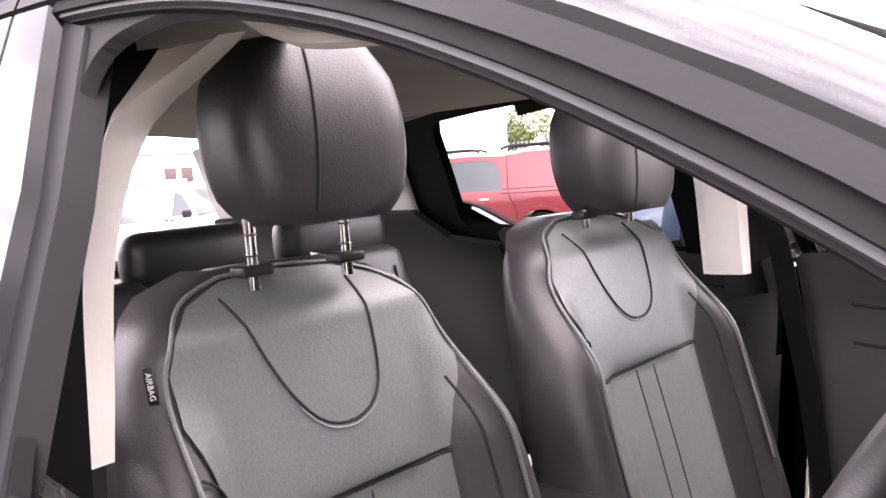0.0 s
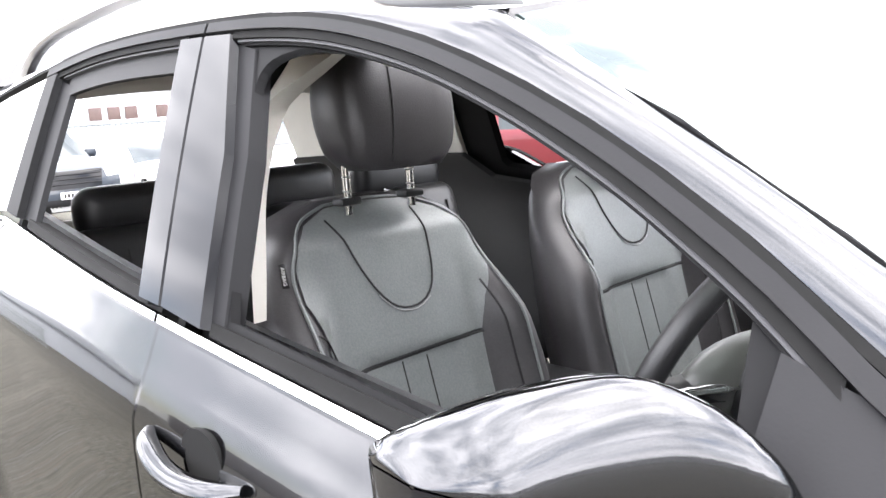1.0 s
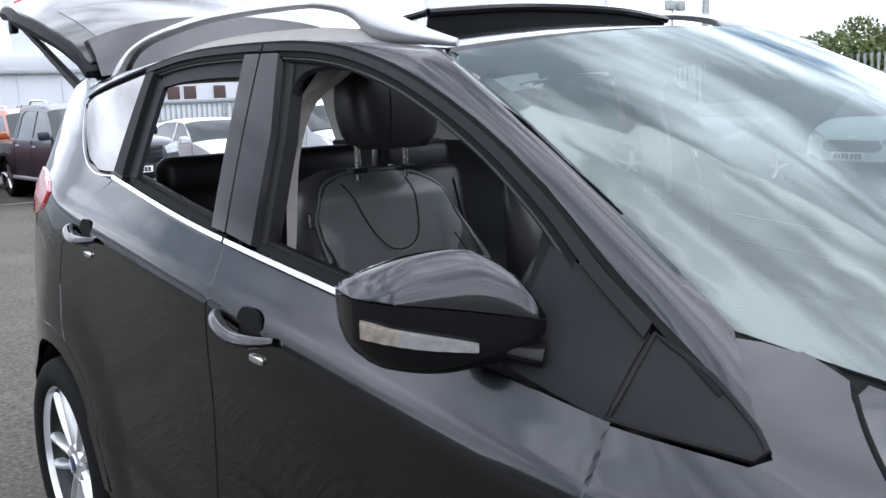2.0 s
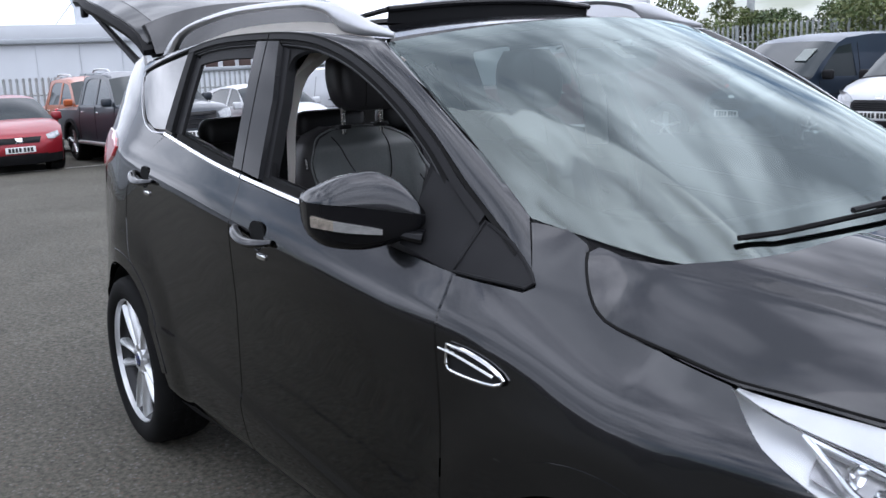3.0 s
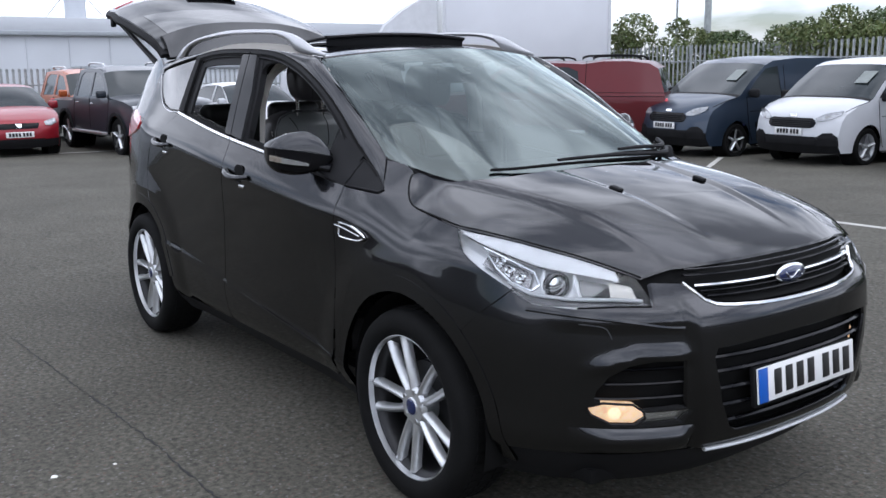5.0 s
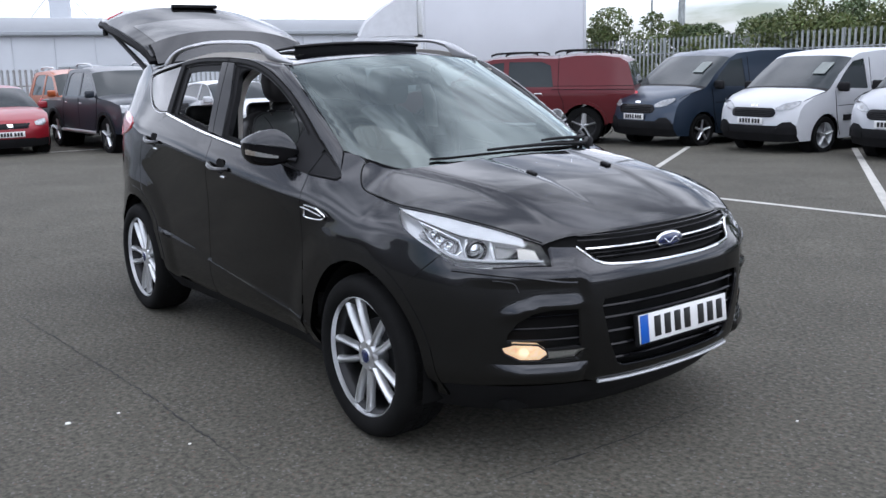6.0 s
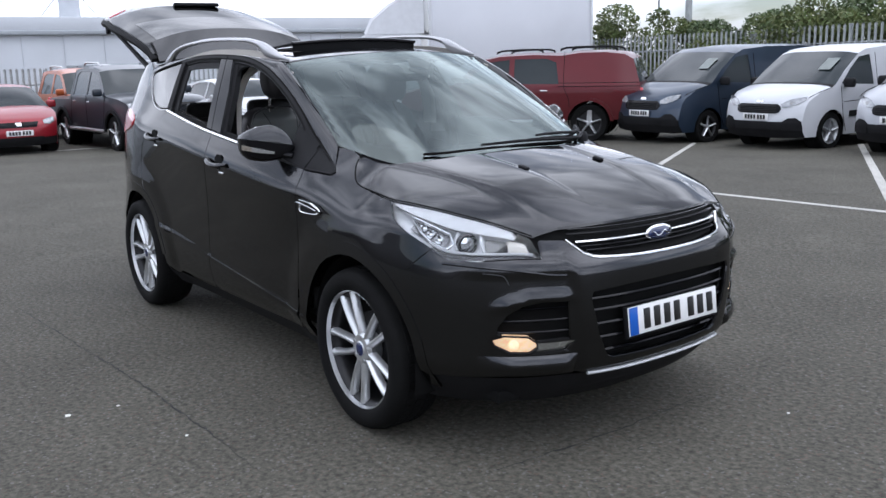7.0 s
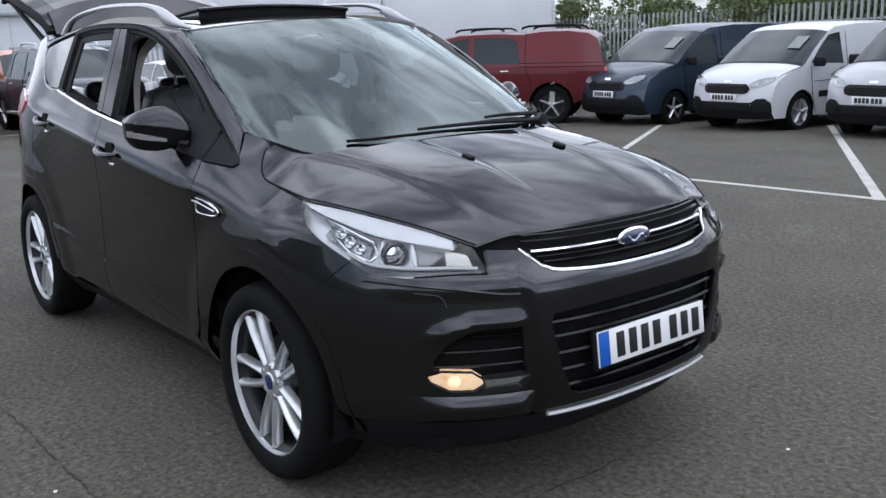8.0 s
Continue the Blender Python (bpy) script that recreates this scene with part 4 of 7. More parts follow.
roof_out = [(head_x(y), y) for y in np.linspace(-0.595, 0.595, 25)] + [(0.0, 0.612), (-0.8, 0.615), (-1.72, 0.60)] + [(-1.74, y) for y in np.linspace(0.58, -0.58, 12)] + [(-1.72, -0.60), (-0.8, -0.615), (0.0, -0.612)]
sun_hole = [(0.02, -0.42), (0.02, 0.42), (-0.30, 0.42), (-0.30, -0.42)]
panel("roof", roof_out, roof, M["paint_grey"], suv, holes=[sun_hole], out_dir=(0, 0, 1), step=0.05)
glass = panel("windscreen", [(-1, 0), (1, 0), (1, 1), (-1, 1)], screen, M["windscreen_glass"], suv, out_dir=(1, 0, 0.5), step=0.05, flange=0)
glass.visible_shadow = False
# black border of the windscreen, with rounded inner corners
edge = [(-1, 0), (1, 0), (1, 1), (-1, 1)]
ring = []
for cu, cv, a0 in ((0.86, 0.24, -90), (0.90, 0.90, 0), (-0.90, 0.90, 90), (-0.86, 0.24, 180)):
    ring += [(cu + 0.07 * math.cos(radians(a0 + 15 * k)), cv + (0.10 if cv < 0.5 else 0.055) * math.sin(radians(a0 + 15 * k))) for k in range(7)]
panel("glass_border", edge, screen, M["border_black"], suv, holes=[ring], out_dir=(1, 0, 0.5), step=0.05, lift=-0.005, flange=0)

# ---------- front of the SUV ----------
def front(U, z):
    """The front with its relief: the middle stands proud, with a crest over each side vent and a step under the lamps."""
    p = nose(U / 1.4, z)
    a = abs(p.y)
    edge = 0.395 + 0.10 * (z - 0.40)
    out = 0.024 * sstep(edge + 0.045, edge + 0.005, a) * sstep(0.845, 0.775, z) * sstep(0.33, 0.40, z)
    crest = 0.672 - 0.35 * max(0.0, a - 0.60)
    out += 0.016 * math.exp(-((z - crest) / 0.020) ** 2) * sstep(0.43, 0.50, a) * sstep(0.74, 0.66, a)
    out += 0.010 * sstep(0.742, 0.775, z) * sstep(0.83, 0.80, z) * sstep(0.44, 0.50, a) * sstep(0.80, 0.72, a)
    return p + Vector((out, math.copysign(out * 0.35 * a, p.y), 0))


def fp(y, z):
    return (1.4 * nose_u(y, z), z)


def fside(x, z):
    return fp(side_y(x, z) * 0.9999, z)


def mirrored(points):
    return [(-a, b) for a, b in points]


def build_front():
    half = [(0.0, 0.36), fp(0.20, 0.36), fp(0.38, 0.36), fp(0.44, 0.375), fp(0.60, 0.37), fp(0.72, 0.36), fside(1.84, 0.35), fside(1.765, 0.34), fside(1.755, 0.42), fside(1.735, 0.50), fside(1.70, 0.58), fside(1.648, 0.645),
            fside(1.6545, 0.702), fside(1.7295, 0.7725), fside(1.8065, 0.840), fside(1.868, 0.810), fp(0.724, 0.808), fp(0.622, 0.815), fp(0.537, 0.813), fp(0.528, 0.878), fp(0.445, 0.872), fp(0.41, 0.842), fp(0.36, 0.805), fp(0.2, 0.792)]
    outline = [(0.0, 0.36)] + half[1:] + [(0.0, 0.788)] + mirrored(reversed(half[1:]))
    low = [fp(y, z) for y, z in ((0, 0.70), (0.2, 0.698), (0.385, 0.688), (0.395, 0.66), (0.36, 0.52), (0.315, 0.425), (0.28, 0.408), (0, 0.40))]
    low_hole = low + mirrored(reversed(low[1:-1]))
    vent = [fp(y, z) for y, z in ((0.465, 0.655), (0.56, 0.66), (0.62, 0.645), (0.665, 0.61), (0.69, 0.565), (0.695, 0.535), (0.585, 0.50), (0.455, 0.505))]
    fog = [fp(y, z) for y, z in ((0.43, 0.50), (0.57, 0.498), (0.60, 0.528), (0.67, 0.534), (0.71, 0.515), (0.70, 0.49), (0.65, 0.456), (0.57, 0.452), (0.46, 0.456))]
    od = (1, 0, 0)
    paint = M["paint_grey"]
    bumper = panel("front_bumper", outline, front, paint, suv, holes=[low_hole, vent, mirrored(vent), fog, mirrored(fog)], out_dir=od, step=0.016, flange=0.03)
    # near-black backing: the shade behind the openings put into its colour
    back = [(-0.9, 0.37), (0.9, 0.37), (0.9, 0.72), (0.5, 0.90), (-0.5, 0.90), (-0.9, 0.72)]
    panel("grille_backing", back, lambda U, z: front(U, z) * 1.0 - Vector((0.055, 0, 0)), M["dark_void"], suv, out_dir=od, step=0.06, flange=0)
    # lower grille bars
    for z in (0.445, 0.50, 0.555, 0.61, 0.655):
        w = 0.33 + (z - 0.42) * 0.22
        pts = [front(*fp(y, z)) - Vector((0.022, 0, 0)) for y in np.linspace(-w, w, 25)]
        part("grille_bar", tube_bm(pts, 0.010, 6, flat=0.7), M["gloss_black"], bumper)
    rim = [front(*p) + Vector((-0.012, 0, 0)) for p in resample(low_hole, 0.05)]
    part("grille_rim", tube_bm(rim, 0.006, 6, closed=True), M["gloss_black"], bumper)
    for s in (-1, 1):
        for z, w0, w1 in ((0.63, 0.465, 0.635), (0.585, 0.462, 0.672), (0.54, 0.458, 0.69)):
            pts = [front(*fp(s * y, z + 0.004 * (0.6 - y))) - Vector((0.018, 0, 0)) for y in np.linspace(w0, w1, 14)]
            part("vent_bar", tube_bm(pts, 0.008, 6, flat=0.6), M["gloss_black"], bumper)
        fog_lamp(s, bumper)
        headlight(s)
        # crease of the bumper under the headlight
        pts = [front(*fp(s * y, z)) - Vector((0.004, 0, 0)) for y, z in ((0.80, 0.795), (0.727, 0.790), (0.62, 0.776), (0.528, 0.758), (0.47, 0.752))]
        part("bumper_crease", tube_bm(smooth_line(pts, 0.02), 0.007, 8), paint, bumper)
        # headlight washer flap line
        pts = [front(*fp(s * y, z)) + Vector((0.001, 0, 0)) for y, z in ((0.723, 0.767), (0.685, 0.763), (0.667, 0.754), (0.657, 0.726))]
        part("washer_flap", tube_bm(smooth_line(pts, 0.02), 0.002, 6), M["lip_grey"], bumper)
    # lower valance and silver skid plate
    panel("valance", [fside(1.75, 0.352)[:1] + (0.352,), fp(0.4, 0.355), fp(-0.4, 0.355), (-fside(1.75, 0.352)[0], 0.352), (-fside(1.75, 0.25)[0], 0.215), fp(-0.3, 0.215), fp(0.3, 0.215), (fside(1.75, 0.25)[0], 0.215)],
          lambda U, z: front(U, z) - Vector((0.012 + 0.25 * (0.36 - z), 0, 0)), M["trim_black"], suv, out_dir=od, step=0.05, flange=0)
    line = [front(*fp(y, 0.352 + 0.007 * (y / 0.4) ** 2)) + Vector((0.006, 0, 0)) for y in np.linspace(-0.38, 0.38, 30)]
    part("skid_trim", tube_bm(line, 0.010, 8, flat=0.7), M["silver_trim"], bumper, "satin silver lower trim")
    upper_grille()
    number_plate()


def upper_grille():
    g = new("upper_grille", None)
    g.parent = suv
    edge = [(0.0, 0.908), (0.25, 0.905), (0.40, 0.884), (0.44, 0.874), (0.40, 0.84), (0.36, 0.812), (0.2, 0.799), (0.0, 0.795)]
    ring = [fp(y, z) for y, z in edge]
    loop = ring + mirrored(reversed(ring[1:-1]))
    # near-black sheet carries the shade behind the grille bars
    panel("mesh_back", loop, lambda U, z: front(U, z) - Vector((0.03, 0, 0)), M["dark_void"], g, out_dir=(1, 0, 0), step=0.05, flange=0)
    # chrome surround along the lower edge and the ends
    low = [(0.436, 0.874), (0.40, 0.838), (0.36, 0.81), (0.2, 0.797), (0.0, 0.793), (-0.2, 0.797), (-0.36, 0.81), (-0.40, 0.838), (-0.436, 0.874)]
    part("chrome_surround", tube_bm([front(*fp(y, z)) + Vector((-0.002, 0, 0)) for y, z in smooth_line(low, 0.03)], 0.0065, 8), M["chrome"], g, "chrome lower surround")
    for z, w, r, m in ((0.856, 0.40, 0.011, "chrome"), (0.884, 0.42, 0.007, "gloss_black"), (0.826, 0.37, 0.007, "gloss_black"), (0.90, 0.41, 0.005, "gloss_black"), (0.84, 0.385, 0.005, "gloss_black")):
        pts = [front(*fp(y, z + 0.006 * (y / 0.4) ** 2)) - Vector((0.008, 0, 0)) for y in np.linspace(-w, w, 31)]
        part("grille_bar", tube_bm(pts, r, 8, flat=0.6), M[m], g)
    # oval badge
    c = front(0, 0.855) + Vector((0.004, 0, 0))
    bm = bmesh.new()
    bmesh.ops.create_uvsphere(bm, u_segments=40, v_segments=12, radius=1)
    for v in bm.verts:
        v.co = Vector((v.co.x * 0.010, v.co.y * 0.078, v.co.z * 0.032)) + c
    part("badge", bm, M["chrome"], g, "chrome-edged oval badge")
    bm = bmesh.new()
    bmesh.ops.create_uvsphere(bm, u_segments=40, v_segments=12, radius=1)
    for v in bm.verts:
        v.co = Vector((v.co.x * 0.016, v.co.y * 0.071, v.co.z * 0.027)) + c
    part("badge_face", bm, M["badge_blue"], g, "blue oval badge face")
    wave = [(c.x + 0.0175 * math.sqrt(max(0.05, 1 - (y / 0.075) ** 2)), c.y + y, c.z + 0.009 * math.sin(y * 95)) for y in np.linspace(-0.045, 0.045, 24)]
    part("badge_mark", tube_bm(wave, 0.0022, 6), M["chrome"], g)


def fog_lamp(s, bumper):
    lamp = [fp(s * y, z) for y, z in ((0.572, 0.50), (0.60, 0.523), (0.67, 0.528), (0.703, 0.513), (0.694, 0.49), (0.648, 0.461), (0.59, 0.459), (0.566, 0.478))]
    strip = [fp(s * y, z) for y, z in ((0.435, 0.494), (0.57, 0.493), (0.562, 0.475), (0.575, 0.459), (0.465, 0.461))]
    f_in = lambda U, z: front(U, z) - Vector((0.012, 0, 0))
    lip_run = [(y, min(1.0, 0.1 + (y - 0.43) / 0.03, 0.1 + (0.74 - y) / 0.10)) for y in np.linspace(0.43, 0.74, 22)]
    fl = new("fog_lamp", None)
    fl.parent = suv
    panel("fog_reflector", lamp, f_in, M["fog_glow"], fl, out_dir=(1, 0, 0), step=0.02, flange=0.01, lift=-0.012, label="warm lit reflector")
    panel("fog_lens", lamp, f_in, M["lens_clear"], fl, out_dir=(1, 0, 0), step=0.02, flange=0.0, label="clear fog lamp lens")
    for y, z, r in ((0.632, 0.490, 0.020),):
        c = f_in(*fp(s * y, z)) - Vector((0.010, 0, 0))
        turn = Matrix.Translation(c) @ Vector((0.85, s * 0.5, 0)).normalized().to_track_quat("Y", "Z").to_matrix().to_4x4()
        part("fog_bulb", turned(lathe_bm([(0.0, 0.006), (r * 0.6, 0.003), (r, -0.004)], 16), turn), M["fog_bulb"], fl)
    # sill of the bumper under the lamp
    rows = [[front(*fp(s * y, z)) + Vector((o * fade, s * o * 0.4 * fade, 0)) for y, fade in lip_run] for z, o in ((0.449, 0.002), (0.436, 0.014), (0.412, 0.024), (0.392, 0.024), (0.366, 0.002))]
    bm = bmesh.new()
    vv = [[bm.verts.new(p) for p in r] for r in rows]
    for r, t in zip(vv, vv[1:]):
        for k in range(len(r) - 1):
            bm.faces.new((r[k], r[k + 1], t[k + 1], t[k]))
    bmesh.ops.recalc_face_normals(bm, faces=bm.faces[:])
    part("bumper_lip", bm, M["paint_grey"], bumper, sharp=60)
    panel("daytime_lens", strip, f_in, M["reflector"], fl, out_dir=(1, 0, 0), step=0.02, flange=0.01, lift=-0.014)
    panel("clear_cover", strip, f_in, M["lens_clear"], fl, out_dir=(1, 0, 0), step=0.03, flange=0)
    rim = [front(*p) - Vector((0.008, 0, 0)) for p in resample(lamp, 0.02)]
    part("fog_rim", tube_bm(rim, 0.004, 6, closed=True), M["gloss_black"], fl)


def headlight(s):
    hl = new("headlight", None)
    hl.parent = suv
    # outline: upper edge follows the bonnet, lower edge the bumper
    upper = along([Vector((x, edge_y(x) + 0.003, edge_z(x) - 0.006)) for x in np.linspace(1.515, 2.07, 30)], 26)
    lo = [fside(x, z) for x, z in ((1.512, 0.986), (1.60, 0.932), (1.70, 0.883), (1.806, 0.838), (1.868, 0.815))] + [fp(0.724, 0.813), fp(0.622, 0.82), fp(0.541, 0.818)]
    lower = along([front(*p) for p in smooth_line(lo, 0.02)], 26)

    def sheet(inset, bulge, name, mat, parent, u0=0.0, u1=1.0, v0=0.0, v1=1.0, nu=26, nv=10, label=""):
        bm = bmesh.new()
        rows = []
        for i in range(nu):
            t = (u0 + (u1 - u0) * i / (nu - 1)) * 25
            k = min(int(t), 24)
            a = Vector(upper[k]).lerp(Vector(upper[k + 1]), t - k)
            b = Vector(lower[k]).lerp(Vector(lower[k + 1]), t - k)
            row = []
            for j in range(nv):
                v = v0 + (v1 - v0) * j / (nv - 1)
                p = a.lerp(b, v)
                n = Vector((0.75, 0.55, 0.35)).normalized()
                q = p + n * (bulge * math.sin(math.pi * v) - inset)
                row.append(bm.verts.new((q.x, s * q.y, q.z)))
            rows.append(row)
        for r, t in zip(rows, rows[1:]):
            for j in range(nv - 1):
                bm.faces.new((r[j], r[j + 1], t[j + 1], t[j]) if s > 0 else (r[j], t[j], t[j + 1], r[j + 1]))
        bmesh.ops.recalc_face_normals(bm, faces=bm.faces[:])
        return part(name, bm, mat, parent, label, sharp=50)

    def spot(u, v, inset):
        t = u * 25
        k = min(int(t), 24)
        a = Vector(upper[k]).lerp(Vector(upper[k + 1]), t - k)
        b = Vector(lower[k]).lerp(Vector(lower[k + 1]), t - k)
        q = a.lerp(b, v) - Vector((0.75, 0.55, 0.35)).normalized() * inset
        return Vector((q.x, s * q.y, q.z))
    sheet(0.065, 0.0, "lamp_housing", M["lamp_shell"], hl)
    sheet(0.004, 0.010, "lens_cover", M["lens_clear"], hl, label="clear curved lens cover")
    # bright upper light blade with its dark under-edge, smoked strip along the foot
    sheet(0.012, 0.004, "light_blade", M["light_guide"], hl, 0.01, 0.90, 0.01, 0.32, nv=5, label="white upper light blade")
    part("blade_edge", tube_bm([spot(u, 0.34, 0.014) for u in np.linspace(0.10, 0.56, 16)], 0.0018, 6), M["lamp_smoke"], hl)
    sheet(0.022, 0.0, "lower_strip", M["lamp_smoke"], hl, 0.44, 0.98, 0.86, 0.99, nv=4, label="smoked lower strip")
    part("light_line", tube_bm([spot(u, 0.83, 0.012) for u in np.linspace(0.42, 0.97, 18)], 0.0055, 6), M["light_guide"], hl, "white light line")
    # square reflector chamber
    sheet(0.040, -0.012, "reflector_chamber", M["lamp_dim"], hl, 0.27, 0.515, 0.44, 0.76, nu=8, nv=6)
    loop = [(0.215, 0.37), (0.36, 0.39), (0.515, 0.43), (0.555, 0.64), (0.53, 0.77), (0.43, 0.79), (0.34, 0.68)]
    part("chamber_rim", tube_bm([spot(u, v, 0.026) for u, v in resample(loop, 0.03) + loop[:1]], 0.0045, 6), M["reflector"], hl, "chrome chamber rim")
    for u, v in ((0.34, 0.52), (0.40, 0.60), (0.46, 0.63)):
        m = Matrix.Translation(spot(u, v, 0.036)) @ Vector((0.93, s * 0.25, -0.02)).normalized().to_track_quat("Y", "Z").to_matrix().to_4x4()
        part("reflector_bowl", turned(lathe_bm([(0.002, -0.012), (0.012, -0.008), (0.018, 0.004)], 14), m), M["reflector"], hl)
    # inner chamber with a warm indicator end
    sheet(0.036, -0.006, "inner_chamber", M["lamp_grey"], hl, 0.73, 0.86, 0.40, 0.74, nu=8, nv=6)
    sheet(0.028, 0.006, "indicator_lens", M["lamp_warm"], hl, 0.85, 0.955, 0.36, 0.76, nv=6, label="warm clear indicator")
    c = spot(0.625, 0.58, 0.030)
    r = 0.040
    m = Matrix.Translation(c) @ Vector((0.93, s * 0.25, -0.02)).normalized().to_track_quat("Y", "Z").to_matrix().to_4x4()
    part("projector_ring", turned(lathe_bm([(r * 0.82, -0.02), (r, -0.01), (r * 1.02, 0.012), (r * 0.9, 0.016), (r * 0.84, 0.0)], 28), m), M["lamp_smoke"], hl)
    bm = bmesh.new()
    bmesh.ops.create_uvsphere(bm, u_segments=24, v_segments=14, radius=r * 0.86)
    part("projector_lens", turned(bm, m @ Matrix.Diagonal((1, 0.7, 1, 1))), M["reflector"], hl, "clear glass projector lens")
    for u, v0, v1 in ((0.555, 0.34, 0.82), (0.70, 0.34, 0.80)):
        part("lamp_rib", tube_bm([spot(u, v0, 0.03), spot(u + 0.012, (v0 + v1) / 2, 0.026), spot(u + 0.03, v1, 0.03)], [0.006, 0.011, 0.006], 6), M["lamp_white"], hl)


def number_plate():
    n = new("number_plate", None)
    n.parent = suv
    m = pose(2.280, 0.02, 0.546, 0, -6.5, 0)
    part("plate", turned(box_bm(0.006, 0.52, 0.111, 0.004), m), M["plate_white"], n, "white number plate")
    part("blue_band", turned(box_bm(0.002, 0.046, 0.107, 0.0008), m @ Matrix.Translation((0.0045, -0.234, 0))), M["plate_blue"], n)
    y = -0.185
    for k in range(7):
        wide = 0.05
        if k == 4:
            y += 0.025
        part("dark_bar", turned(box_bm(0.002, wide * 0.72, 0.079, 0.0008), m @ Matrix.Translation((0.0045, y + 0.025, 0))), M["ink"], n)
        y += 0.058
    part("plate_holder", turned(box_bm(0.02, 0.53, 0.125, 0.006), m @ Matrix.Translation((-0.014, 0, -0.004))), M["trim_black"], n)


# ---------- wheels ----------
def build_wheel(cx, s, steer=0.0):
    w = new("wheel", None)
    w.parent = suv
    w.matrix_basis = pose(cx, s * 0.785, 0.347, 0, 0, (180 if s > 0 else 0) + steer)
    # local: outside is -y
    R = 0.347
    prof = [(0.252, 0.098), (0.262, 0.112), (0.29, 0.120), (0.318, 0.117), (0.335, 0.106), (0.343, 0.09), (R, 0.06), (R, 0.0), (R, -0.06), (0.343, -0.09), (0.335, -0.106), (0.318, -0.117), (0.29, -0.120), (0.262, -0.112), (0.252, -0.098)]
    part("tyre", lathe_bm(prof, 56), M["rubber"], w, "black low-profile tyre")
    # tread blocks
    bm = bmesh.new()
    for row, yy in enumerate((-0.05, 0.0, 0.05)):
        for k in range(56):
            a = 2 * math.pi * (k + 0.5 * (row % 2)) / 56
            own = box_bm(0.026, 0.03, 0.004, 0.0, (0, 0, 0))
            rad = R + 0.001 if abs(yy) < 0.08 else 0.345
            turned(own, Matrix.Rotation(-a, 4, "Y") @ Matrix.Translation((0, yy, rad)))
            merge(bm, own)
    part("tread", bm, M["rubber"], w)["kind"] = "stuff"
    rim = [(0.256, -0.100), (0.256, -0.104), (0.2525, -0.105), (0.251, -0.098), (0.249, -0.085)]
    part("rim", lathe_bm(rim, 56), M["alloy"], w, "silver alloy rim")
    part("barrel", lathe_bm([(0.249, -0.085), (0.240, -0.078), (0.228, -0.055), (0.222, 0.0), (0.23, 0.08), (0.25, 0.10)], 40), M["barrel_grey"], w, "shaded grey wheel barrel")
    # five pairs of spokes
    for k in range(5):
        for side_k in (-1, 1):
            bm = bmesh.new()
            rows = []
            for i in range(9):
                t = i / 8
                r = 0.055 + 0.19 * t
                a = radians(114 + 72 * k) + side_k * (0.29 - 0.10 * t)
                half = (0.0165 - 0.002 * math.sin(math.pi * t)) * (1 + 0.35 * (t > 0.95))
                yy = -0.082 - 0.012 * math.sin(math.pi * 0.5 * t) + 0.004 * t
                d = Vector((math.cos(a), 0, math.sin(a)))
                q = Vector((-math.sin(a), 0, math.cos(a)))
                c = d * r
                rows.append([bm.verts.new(p) for p in (c - q * half + Vector((0, yy + 0.035, 0)), c - q * half * 0.9 + Vector((0, yy + 0.012, 0)), c - q * half * 0.2 + Vector((0, yy, 0)),
                                                       c + q * half * 0.2 + Vector((0, yy, 0)), c + q * half * 0.9 + Vector((0, yy + 0.012, 0)), c + q * half + Vector((0, yy + 0.035, 0)))])
            for r0, r1 in zip(rows, rows[1:]):
                for j in range(5):
                    bm.faces.new((r0[j], r0[j + 1], r1[j + 1], r1[j]))
            bmesh.ops.recalc_face_normals(bm, faces=bm.faces[:])
            part("spoke", bm, M["alloy"], w)
    hub = [(0.0, -0.088), (0.03, -0.088), (0.034, -0.084), (0.06, -0.082), (0.072, -0.07), (0.072, -0.03), (0.06, 0.0)]
    part("hub", lathe_bm(hub, 30), M["alloy"], w)
    part("hub_cap", lathe_bm([(0.0, -0.0935), (0.022, -0.093), (0.029, -0.089), (0.03, -0.085)], 24), M["badge_blue"], w, "blue oval hub cap")
    for k in range(5):
        a = radians(78 + 72 * k)
        bm = lathe_bm([(0.0, -0.09), (0.008, -0.09), (0.009, -0.07)], 8)
        part("wheel_nut", turned(bm, Matrix.Translation((0.053 * math.cos(a), 0.004, 0.053 * math.sin(a)))), M["satin"], w)
    part("brake_disc", lathe_bm([(0.06, -0.012), (0.15, -0.012), (0.15, 0.012), (0.06, 0.012)], 36), M["barrel_grey"], w, "dull steel brake disc")
    # added near-black disc, painted shade behind the spokes
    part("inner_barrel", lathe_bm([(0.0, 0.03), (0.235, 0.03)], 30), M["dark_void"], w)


build_front()
for cx in (1.345, -1.345):
    for s in (-1, 1):
        build_wheel(cx, s)


